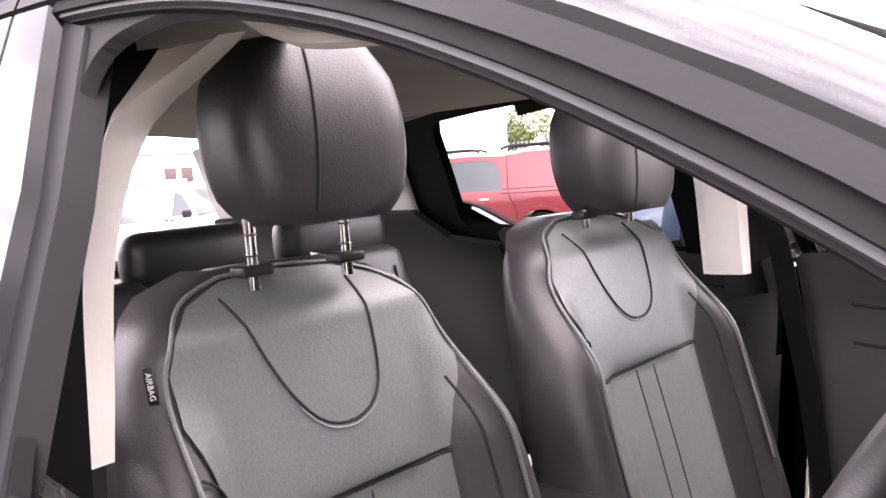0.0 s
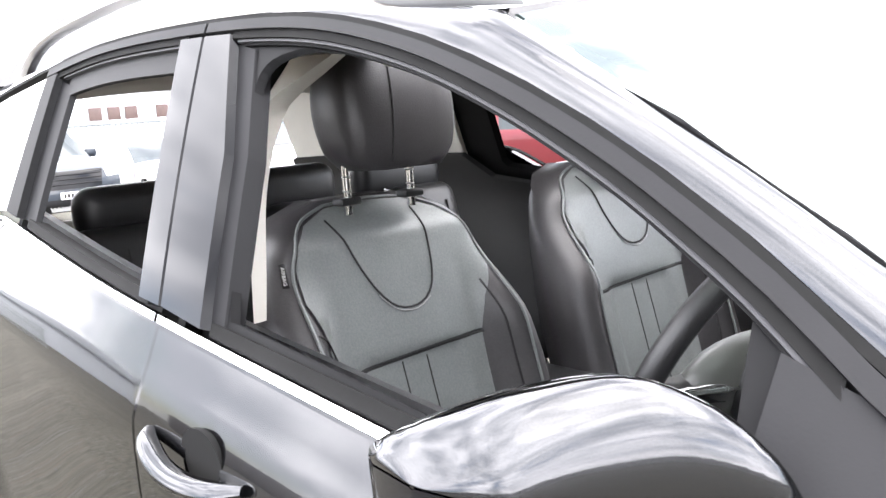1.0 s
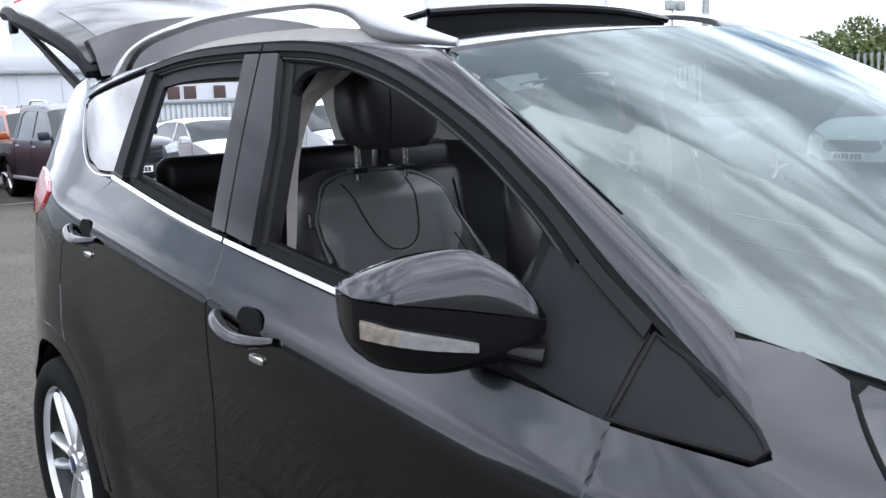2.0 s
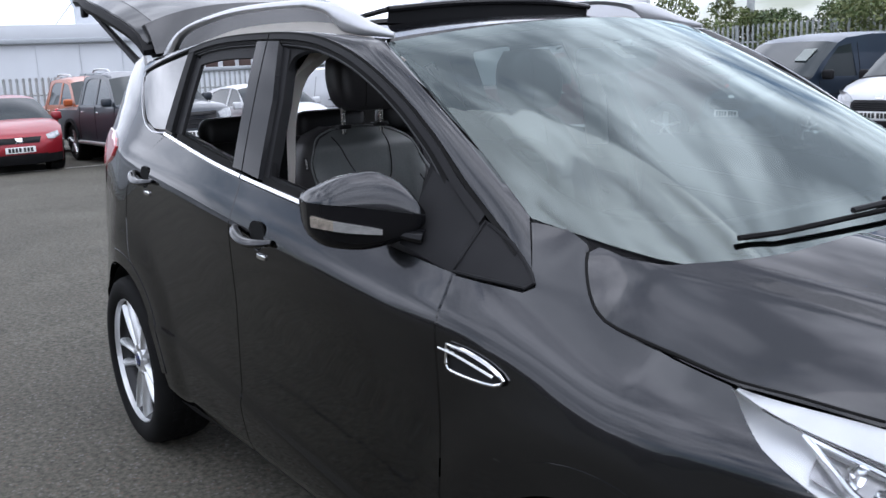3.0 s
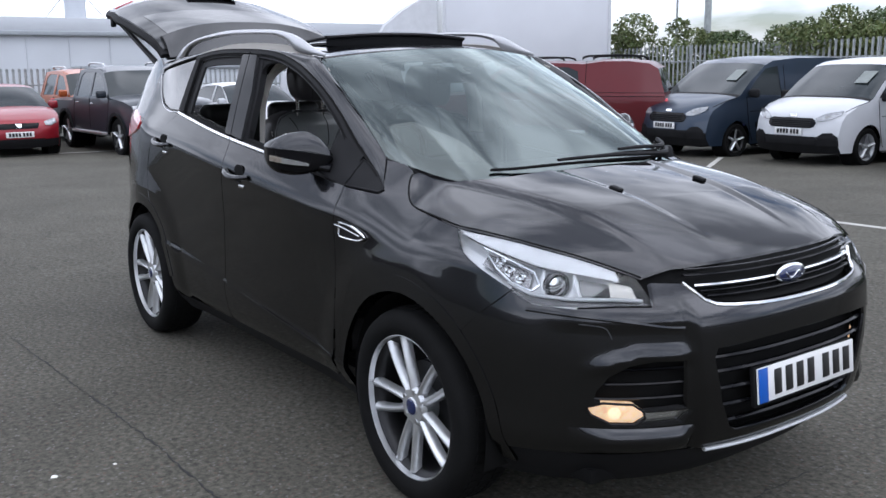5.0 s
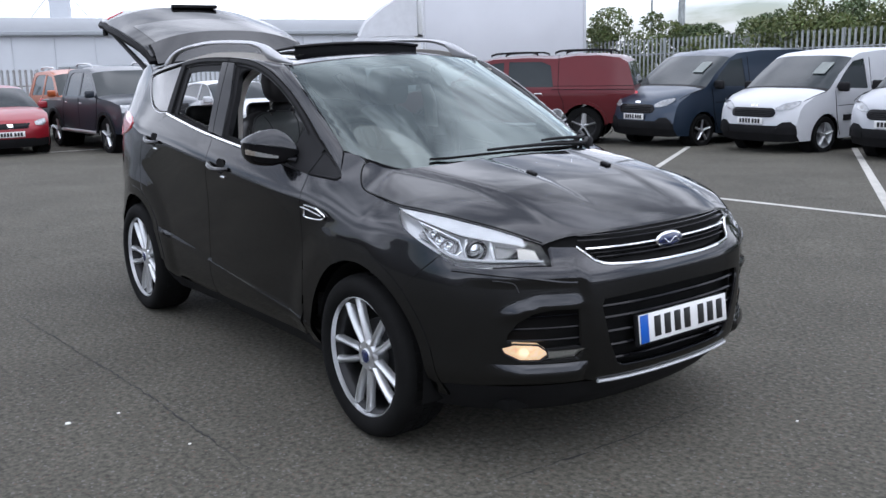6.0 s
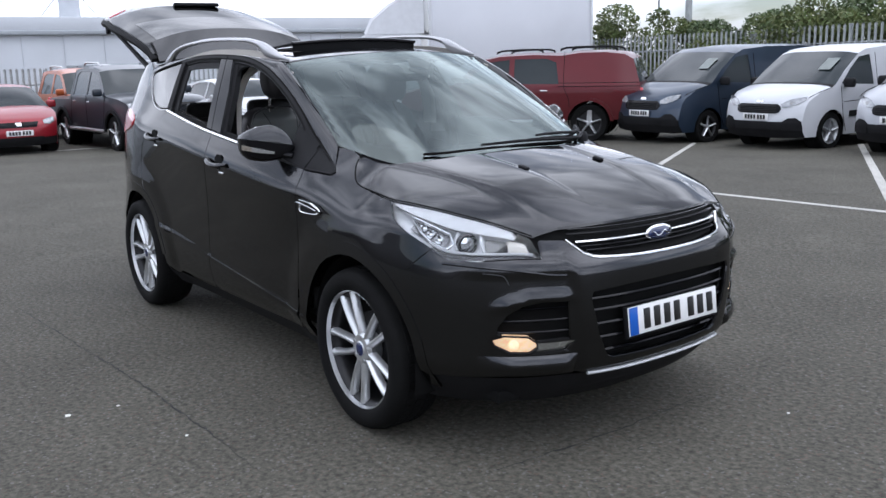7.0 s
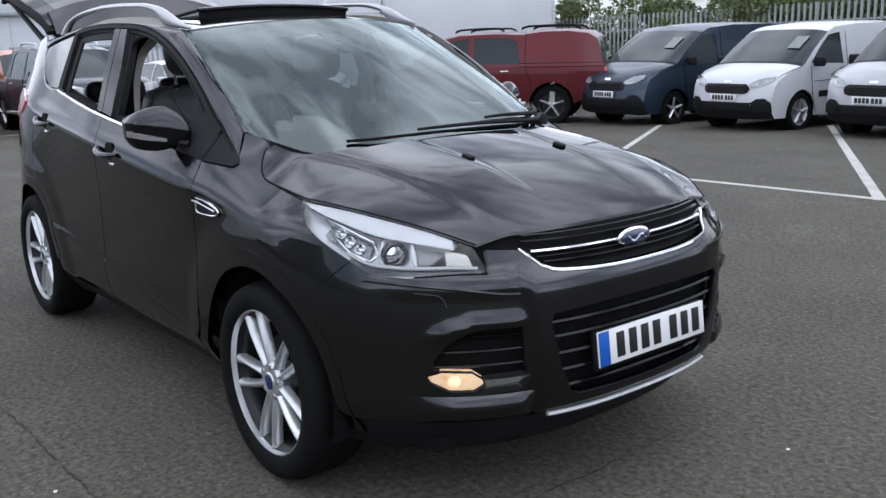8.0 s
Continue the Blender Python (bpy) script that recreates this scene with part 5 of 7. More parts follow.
# ---------- roof rails, deflector, tailgate, wipers ----------
def build_roof_gear():
    for s in (-1, 1):
        rail = new("roof_rail", None)
        rail.parent = suv
        top = pchip([-1.42, -1.34, -1.2, -1.0, -0.6, -0.2, 0.04, 0.13, 0.20, 0.31], [1.562, 1.598, 1.642, 1.670, 1.690, 1.680, 1.650, 1.622, 1.595, 1.562])
        low = pchip([-1.42, -1.30, -1.24, -1.16, -1.0, -0.6, -0.2, -0.04, 0.01, 0.07, 0.31], [1.53, 1.55, 1.59, 1.622, 1.647, 1.668, 1.659, 1.637, 1.62, 1.58, 1.548])
        bm = bmesh.new()
        rows = []
        for x in np.linspace(-1.42, 0.31, 60):
            t, b = top(x), min(low(x), top(x) - 0.012)
            y = s * (0.600 - 0.008 * max(0.0, (x - 0.1) / 0.2) ** 2 + 0.008 * min(1.0, max(0.0, (0.3 - x) / 0.6)))
            w = 0.015 * min(1.0, (0.32 - x) / 0.12, (x + 1.43) / 0.12) + 0.002
            rows.append([bm.verts.new((x, y + s * dy * w, z)) for dy, z in ((-0.5, b), (0.55, b), (1.0, b + (t - b) * 0.35), (0.9, b + (t - b) * 0.75), (0.35, t), (-0.45, t), (-1.0, b + (t - b) * 0.6))])
        for r, t in zip(rows, rows[1:]):
            for k in range(7):
                bm.faces.new((r[k], r[(k + 1) % 7], t[(k + 1) % 7], t[k]))
        bm.faces.new(rows[0])
        bm.faces.new(rows[-1])
        bmesh.ops.recalc_face_normals(bm, faces=bm.faces[:])
        part("rail_bar", bm, M["rail_satin"], rail, "satin silver roof rail", sharp=55)
        part("rail_gasket", tube_bm([roof(x, s * 0.604) + Vector((0, 0, 0.004)) for x in np.linspace(-1.25, 0.05, 20)], 0.006, 6), M["rubber"], rail)
    # raised wind deflector and the sunroof opening
    d = new("wind_deflector", None)
    d.parent = suv
    bar = smooth_line([(-0.02, -0.40, 1.640), (0.015, -0.2, 1.653), (0.02, 0.0, 1.657), (0.015, 0.2, 1.653), (-0.02, 0.40, 1.640)], 0.04)
    part("deflector_bar", tube_bm(bar, 0.013, 8, flat=0.8), M["gloss_black"], d, "black raised deflector bar")
    bm = bmesh.new()
    rows = [[bm.verts.new(p), bm.verts.new((p[0] - 0.01, p[1], 1.60))] for p in bar]
    for r, t in zip(rows, rows[1:]):
        bm.faces.new((r[0], r[1], t[1], t[0]))
    part("deflector_net", bm, M["trim_black"], d)
    for s in (-1, 1):
        part("deflector_arm", tube_bm([(-0.02, s * 0.40, 1.640), (-0.2, s * 0.41, 1.625), (-0.34, s * 0.41, 1.612)], 0.008, 6), M["trim_black"], d)
    # glass panel slid back
    panel("sunroof_panel", [(-0.27, -0.40), (-0.27, 0.40), (-1.0, 0.40), (-1.0, -0.40)], lambda x, y: roof(x, y) + Vector((0, 0, 0.008)), M["gloss_black"], suv, out_dir=(0, 0, 1), step=0.08, flange=0.012)


def gate(y, t):
    """The open tailgate's outer skin: across, and from hinge (0) to lower edge (1)."""
    t = max(t, 0.0)
    a = abs(y) / 0.62
    x = -1.72 - 1.06 * t
    z = 1.65 + 0.42 * t ** 0.72 - 0.05 * max(0, t - 0.75) / 0.25
    z -= 0.13 * a ** 2.4 * (0.25 + 0.75 * t)
    x += 0.06 * a * a * t
    return Vector((x, y, z))


def build_tailgate():
    g = new("tailgate", None)
    g.parent = suv
    out = [(-0.58, 0.0), (0.58, 0.0), (0.62, 0.3), (0.64, 0.6), (0.61, 0.9), (0.55, 1.0), (-0.55, 1.0), (-0.61, 0.9), (-0.64, 0.6), (-0.62, 0.3)]
    panel("gate_skin", out, gate, M["paint_grey"], g, out_dir=(0.3, 0, 1), step=0.05, flange=0.012)
    rim = [gate(y, t) - Vector((0, 0, 0.035)) for y, t in resample(out, 0.06)]
    part("gate_rim", tube_bm(rim, 0.028, 6, closed=True), M["trim_black"], g)
    inner = [(a * 0.97, b) for a, b in out]
    panel("gate_lining", inner, lambda y, t: gate(y, t) - Vector((-0.02, 0, 0.07)), M["cabin_plastic"], g, out_dir=(0, 0, -1), step=0.08, flange=0)
    panel("gate_window", [(-0.50, 0.10), (0.50, 0.10), (0.53, 0.44), (-0.53, 0.44)], lambda y, t: gate(y, t) + Vector((0, 0, 0.004)), M["privacy_glass"], g, out_dir=(0.3, 0, 1), step=0.06, flange=0.01)
    # spoiler lip over the hinge
    bm = bmesh.new()
    rows = []
    for y in np.linspace(-0.56, 0.56, 25):
        a = abs(y) / 0.56
        base = Vector((-1.66, y, 1.60 - 0.03 * a * a))
        rows.append([bm.verts.new(base + Vector(o)) for o in ((0.0, 0, 0.0), (-0.05, 0, 0.10 - 0.02 * a), (-0.11, 0, 0.19 - 0.06 * a ** 3), (-0.18, 0, 0.17 - 0.05 * a ** 3), (-0.14, 0, 0.03))])
    for r, t in zip(rows, rows[1:]):
        for k in range(4):
            bm.faces.new((r[k], r[k + 1], t[k + 1], t[k]))
    bm.faces.new(rows[0])
    bm.faces.new(rows[-1])
    bmesh.ops.recalc_face_normals(bm, faces=bm.faces[:])
    part("spoiler", bm, M["paint_grey"], g, "grey spoiler at the hinge edge", sharp=50)
    for s in (-1, 1):
        part("gas_strut", tube_bm([(-1.74, s * 0.60, 1.52), (-2.2, s * 0.595, 1.70), (-2.62, s * 0.585, 1.85)], [0.018, 0.015, 0.010], 8), M["trim_black"], g, "black gas strut")
        lamp = [(s * 0.60, 0.80), (s * 0.52, 0.84), (s * 0.44, 0.90), (s * 0.52, 0.95), (s * 0.58, 0.92)]
        panel("gate_lamp", lamp, lambda y, t: gate(y, t) + Vector((0, 0, 0.006)), M["lamp_red"], g, out_dir=(0.3, 0, 1), step=0.04, flange=0.02)
        part("latch_bracket", turned(box_bm(0.05, 0.03, 0.09, 0.008), Matrix.Translation((-2.68, s * 0.57, 1.83))), M["trim_black"], g)
    hb = gate(0.06, 0.72)
    part("gate_handle", turned(box_bm(0.05, 0.36, 0.03, 0.01), Matrix.Translation(hb + Vector((0, 0, 0.012)))), M["gloss_black"], g, "gloss black handle bar")


def build_wipers():
    for y0, y1, lie in ((0.56, -0.45, 0.06), (0.60, 0.02, 0.09)):
        w = new("wiper", None)
        w.parent = suv
        pts = []
        for t in np.linspace(0, 1, 12):
            y = y0 + (y1 - y0) * t
            u = max(-0.98, min(0.98, y / 0.69))
            v = lie + 0.015 * t
            p = screen(u, v)
            pts.append(p + Vector((0.42, 0, 0.9)) * (0.012 + 0.010 * math.sin(math.pi * t)))
        part("wiper_blade", tube_bm(pts, 0.006, 6), M["rubber"], w)
        arm = [p + Vector((0.02, 0, 0.012 + 0.01 * math.sin(math.pi * i / 11))) for i, p in enumerate(pts)][: 9]
        part("wiper_arm", tube_bm(arm, [0.011 - 0.0006 * i for i in range(len(arm))], 6), M["trim_black"], w)
    part("wiper_cap", turned(lathe_bm([(0.0, 0.03), (0.02, 0.028), (0.028, 0.015), (0.03, -0.02)], 14, "z"), Matrix.Translation((1.17, 0.61, 1.125))), M["trim_black"], suv)
    bm = bmesh.new()
    rows = []
    for y in np.linspace(-0.655, 0.655, 30):
        xb = rear_x(abs(y))
        p = screen(max(-0.97, min(0.97, y / 0.70)), 0.03)
        rows.append([bm.verts.new((xb + 0.06, y, bonnet_z(xb + 0.06, y) - 0.035)), bm.verts.new((xb + 0.01, y, bonnet_z(xb, y) - 0.03)), bm.verts.new((p.x, y, p.z - 0.012)), bm.verts.new((p.x - 0.1, y, p.z + 0.0))])
    for r, t in zip(rows, rows[1:]):
        for k in range(3):
            bm.faces.new((r[k], r[k + 1], t[k + 1], t[k]))
    bmesh.ops.recalc_face_normals(bm, faces=bm.faces[:])
    part("cowl", bm, M["trim_black"], suv)


def build_rear_end():
    bm = bmesh.new()
    rows = []
    for y in np.linspace(-0.72, 0.72, 21):
        a = abs(y) / 0.72
        x = -2.22 + 0.12 * a ** 3
        rows.append([bm.verts.new((x + dx, y, z)) for dx, z in ((0.10, 0.28), (0.02, 0.38), (0.0, 0.55), (0.01, 0.72), (0.09, 0.80))])
    for r, t in zip(rows, rows[1:]):
        for k in range(4):
            bm.faces.new((r[k], r[k + 1], t[k + 1], t[k]))
    bmesh.ops.recalc_face_normals(bm, faces=bm.faces[:])
    part("rear_bumper", bm, M["paint_grey"], suv)
    part("boot_floor", box_bm(0.95, 1.2, 0.04, 0.01, (-1.62, 0, 0.76)), M["carpet"], suv)
    part("underbody", box_bm(4.0, 1.3, 0.05, 0.01, (0.0, 0, 0.26)), M["dark_void"], suv)
    part("bulkhead", box_bm(0.04, 1.1, 0.6, 0.01, (1.05, 0, 0.6)), M["dark_void"], suv)


build_roof_gear()
build_tailgate()
build_wipers()
build_rear_end()

# ---------- cabin ----------
def rounded_bm(sx, sy, sz, r, at=(0, 0, 0), seg=4):
    return box_bm(sx, sy, sz, r, at, seg)


back_half = pchip([0.60, 0.75, 0.95, 1.10, 1.18, 1.24, 1.275, 1.293], [0.262, 0.288, 0.285, 0.262, 0.241, 0.215, 0.165, 0.10])


def seat_face(u, z):
    """A place on the front of a backrest: u across (-1 to 1), z up; x forward from its plane."""
    a = abs(u)
    x = 0.30 * (1.12 - z) * 0.9
    x += 0.075 * sstep(0.56, 0.84, a) * sstep(1.20, 1.04, z)
    x -= 0.050 * max(0.0, a - 0.84) ** 1.5 / 0.16 ** 1.5
    x -= 0.05 * sstep(1.22, 1.293, z)
    x -= 0.010 * sstep(0.42, 0.35, a) * sstep(1.03, 1.01, z)
    return Vector((x, u * back_half(z), z))


def build_seat(x0, y0, airbag, drop=0.0):
    st = new("front_seat", None)
    st.parent = suv
    off = Vector((x0, y0, 0))
    bm = bmesh.new()
    nu, nv = 30, 34
    front_rows, back_rows = [], []
    for j in range(nv):
        z = 0.60 + (1.293 - 0.60) * j / (nv - 1)
        fr, br = [], []
        for i in range(nu):
            u = -1 + 2 * i / (nu - 1)
            p = seat_face(u, z)
            fr.append(bm.verts.new(p + off))
            br.append(bm.verts.new(Vector((0.27 * (1.12 - z) - 0.125 + 0.05 * abs(u) ** 3, p.y * 0.96, z - 0.004)) + off))
        front_rows.append(fr)
        back_rows.append(br)
    for rows in (front_rows, back_rows):
        for r, t in zip(rows, rows[1:]):
            for i in range(nu - 1):
                bm.faces.new((r[i], r[i + 1], t[i + 1], t[i]))
    for i in range(nu - 1):
        bm.faces.new((front_rows[-1][i], front_rows[-1][i + 1], back_rows[-1][i + 1], back_rows[-1][i]))
    for j in range(nv - 1):
        for i in (0, nu - 1):
            bm.faces.new((front_rows[j][i], front_rows[j + 1][i], back_rows[j + 1][i], back_rows[j][i]))
    bmesh.ops.recalc_face_normals(bm, faces=bm.faces[:])
    part("backrest", bm, M["leather"], st, "black leather backrest with side bolsters", sharp=60)

    def on(points, lift, radius, mat, name, closed=False):
        line = smooth_line(points, 0.012)
        pts = []
        for yy, z in line:
            u = max(-1.0, min(1.0, yy / back_half(z)))
            pts.append(seat_face(u, z) + off + Vector((lift, 0, 0)))
        part(name, tube_bm(pts, radius, 6), M[mat], st)

    def insert(points, name):
        f = lambda yy, z: seat_face(max(-1.0, min(1.0, yy / back_half(z))), z) + off + Vector((0.006, 0, 0))
        panel(name, points, f, M["leather_insert"], st, out_dir=(1, 0, 0), step=0.015, flange=0)
    # inserts: upper shield, lower pleated panel
    insert([(-0.203, 1.145), (-0.196, 1.195), (-0.178, 1.232), (-0.145, 1.259), (-0.085, 1.280), (0, 1.285), (0.085, 1.280), (0.145, 1.259), (0.178, 1.232), (0.196, 1.195), (0.203, 1.145), (0.178, 1.09), (0.166, 1.03), (-0.165, 1.012), (-0.178, 1.07)], "upper_insert")
    insert([(-0.165, 1.004), (-0.01, 1.012), (0.165, 1.022), (0.16, 0.66), (-0.16, 0.66)], "lower_insert")
    # stitched lines
    on([(-0.10, 1.262), (-0.075, 1.19), (-0.045, 1.135), (-0.012, 1.104), (0.03, 1.098), (0.066, 1.115), (0.085, 1.16), (0.092, 1.264)], 0.0075, 0.0019, "seam", "stitch")
    on([(-0.045, 1.128), (-0.014, 1.099), (0.03, 1.092), (0.066, 1.108)], 0.0078, 0.0010, "thread", "stitch")
    on([(-0.168, 1.006), (0.0, 1.014), (0.168, 1.024)], 0.0050, 0.0022, "seam", "stitch")
    for yy in (-0.022, 0.034):
        on([(yy, 1.008), (yy + 0.002, 0.85), (yy, 0.68)], 0.0064, 0.0014, "seam", "stitch")
    for sg in (-1, 1):
        on([(sg * 0.085, 1.284), (sg * 0.15, 1.262), (sg * 0.188, 1.222), (sg * 0.21, 1.15), (sg * 0.225, 1.0), (sg * 0.228, 0.8)], 0.004, 0.0030, "leather_insert", "piping")
        if sg > 0:
            on([(0.178, 1.12), (0.195, 1.05), (0.203, 0.9), (0.20, 0.72)], 0.0055, 0.0022, "seam", "stitch")
        else:
            on([(-0.212, 1.10), (-0.19, 1.085), (-0.165, 1.055), (-0.150, 1.012)], 0.0078, 0.0018, "seam", "stitch")
    on([(-0.085, 1.284), (0.0, 1.289), (0.085, 1.284)], 0.003, 0.0030, "leather_insert", "piping")
    # head restraint: a padded block with a folded face
    hr = new("head_restraint", None)
    hr.parent = st
    bm = bmesh.new()
    rows = []
    for j in range(15):
        v = j / 14
        z = 1.345 - drop + 0.212 * v
        half = 0.100 + 0.027 * math.sin(math.pi * min(1, v * 1.05)) ** 0.7
        half *= 1 - 0.16 * max(0, v - 0.8) / 0.2
        if v < 0.12:
            half *= 0.86 + 0.14 * v / 0.12
        depth = 0.045 + 0.032 * math.sin(math.pi * (0.12 + 0.8 * v)) ** 0.6
        ring = []
        for k in range(28):
            a = 2 * math.pi * k / 28
            ca, sa = math.cos(a), math.sin(a)
            ring.append(bm.verts.new(Vector((depth * math.copysign(abs(ca) ** 0.6, ca) - 0.035 - 0.02 * v, half * math.copysign(abs(sa) ** 0.55, sa), z)) + off + Vector((0.02, 0.018, 0))))
        rows.append(ring)
    for r, t in zip(rows, rows[1:]):
        for k in range(28):
            bm.faces.new((r[k], r[(k + 1) % 28], t[(k + 1) % 28], t[k]))
    top = bm.verts.new(Vector((-0.035, 0.018, 1.562 - drop)) + off)
    low = bm.verts.new(Vector((-0.03, 0.018, 1.338 - drop)) + off)
    for k in range(28):
        bm.faces.new((rows[-1][k], rows[-1][(k + 1) % 28], top))
        bm.faces.new((rows[0][(k + 1) % 28], rows[0][k], low))
    bmesh.ops.recalc_face_normals(bm, faces=bm.faces[:])
    part("pad", bm, M["leather"], hr, "black leather head pad", sharp=70)
    def pad_point(v, y):
        half = 0.100 + 0.027 * math.sin(math.pi * min(1, v * 1.05)) ** 0.7
        depth = 0.045 + 0.032 * math.sin(math.pi * (0.12 + 0.8 * v)) ** 0.6
        sa = (abs(y - 0.018) / half) ** (1 / 0.55)
        return Vector((depth * math.sqrt(1 - sa * sa) ** 0.6 - 0.015 - 0.02 * v + 0.0004, y, 1.345 - drop + 0.212 * v))
    for sg in (-0.03,):
        pts = [pad_point(v, sg * (1 - 0.5 * v)) + off for v in np.linspace(0.06, 0.97, 22)]
        part("pad_seam", tube_bm(pts, 0.0018, 6), M["seam"], hr)
    for sg in (-0.07, 0.07):
        part("post", tube_bm([Vector((-0.03, sg, 1.27)) + off, Vector((-0.03, sg, 1.36)) + off], 0.0075, 12), M["chrome"], hr, "chrome post")
        for zz in (1.31, 1.335):
            part("post_notch", turned(lathe_bm([(0.006, -0.003), (0.0085, 0.0), (0.006, 0.003)], 10, "z"), Matrix.Translation(Vector((-0.03, sg, zz)) + off)), M["satin"], hr)
        part("post_guide", turned(rounded_bm(0.03, 0.045, 0.014, 0.005), Matrix.Translation(Vector((-0.032, sg, 1.293)) + off)), M["cabin_plastic"], hr)
    # cushion
    part("cushion", turned(rounded_bm(0.52, 0.50, 0.15, 0.05, seg=4), Matrix.Translation(off + Vector((0.36, 0, 0.60))) @ pose(0, 0, 0, 0, -8, 0)), M["leather"], st)
    part("seat_base", turned(rounded_bm(0.5, 0.42, 0.2, 0.03), Matrix.Translation(off + Vector((0.26, 0, 0.43)))), M["cabin_plastic"], st)
    if airbag:
        c = seat_face(-0.88, 1.185) + off
        tag = part("airbag_tag", turned(box_bm(0.012, 0.003, 0.042, 0.001), Matrix.Translation(c + Vector((0.005, -0.006, 0.004))) @ pose(0, 0, 0, 0, -6, 42)), M["ink"], st, "black woven tag")
        cu = bpy.data.curves.new("tag_text", "FONT")
        cu.body = "AIRBAG"
        cu.size = 0.0088
        cu.align_x, cu.align_y = "CENTER", "CENTER"
        cu.extrude = 0.0004
        cu.materials.append(M["plate_white"])
        t = new("tag_text", cu)
        t.parent = tag
        t.matrix_basis = Matrix.Translation(c + Vector((0.005, -0.006, 0.004))) @ pose(0, 0, 0, 0, -6, 42) @ Matrix.Translation((0, -0.0026, 0)) @ pose(0, 0, 0, 90, 90, 0)


build_seat(-0.235, -0.37, True)
build_seat(-0.30, 0.37, False, 0.05)


def build_rear_bench():
    b = new("rear_bench", None)
    b.parent = suv
    # bench in the darkened leather, cabin shade carried by its colour
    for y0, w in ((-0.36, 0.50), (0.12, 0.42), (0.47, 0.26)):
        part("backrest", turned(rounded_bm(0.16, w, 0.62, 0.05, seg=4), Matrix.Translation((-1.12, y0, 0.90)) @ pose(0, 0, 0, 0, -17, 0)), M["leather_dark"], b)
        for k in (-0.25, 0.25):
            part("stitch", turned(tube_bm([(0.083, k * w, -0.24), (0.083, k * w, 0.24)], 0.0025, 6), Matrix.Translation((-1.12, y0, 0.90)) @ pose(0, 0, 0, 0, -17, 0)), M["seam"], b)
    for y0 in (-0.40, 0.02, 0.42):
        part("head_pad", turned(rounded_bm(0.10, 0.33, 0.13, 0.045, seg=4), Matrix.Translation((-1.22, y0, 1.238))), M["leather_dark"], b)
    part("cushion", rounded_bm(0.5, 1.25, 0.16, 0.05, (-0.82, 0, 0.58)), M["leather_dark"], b)


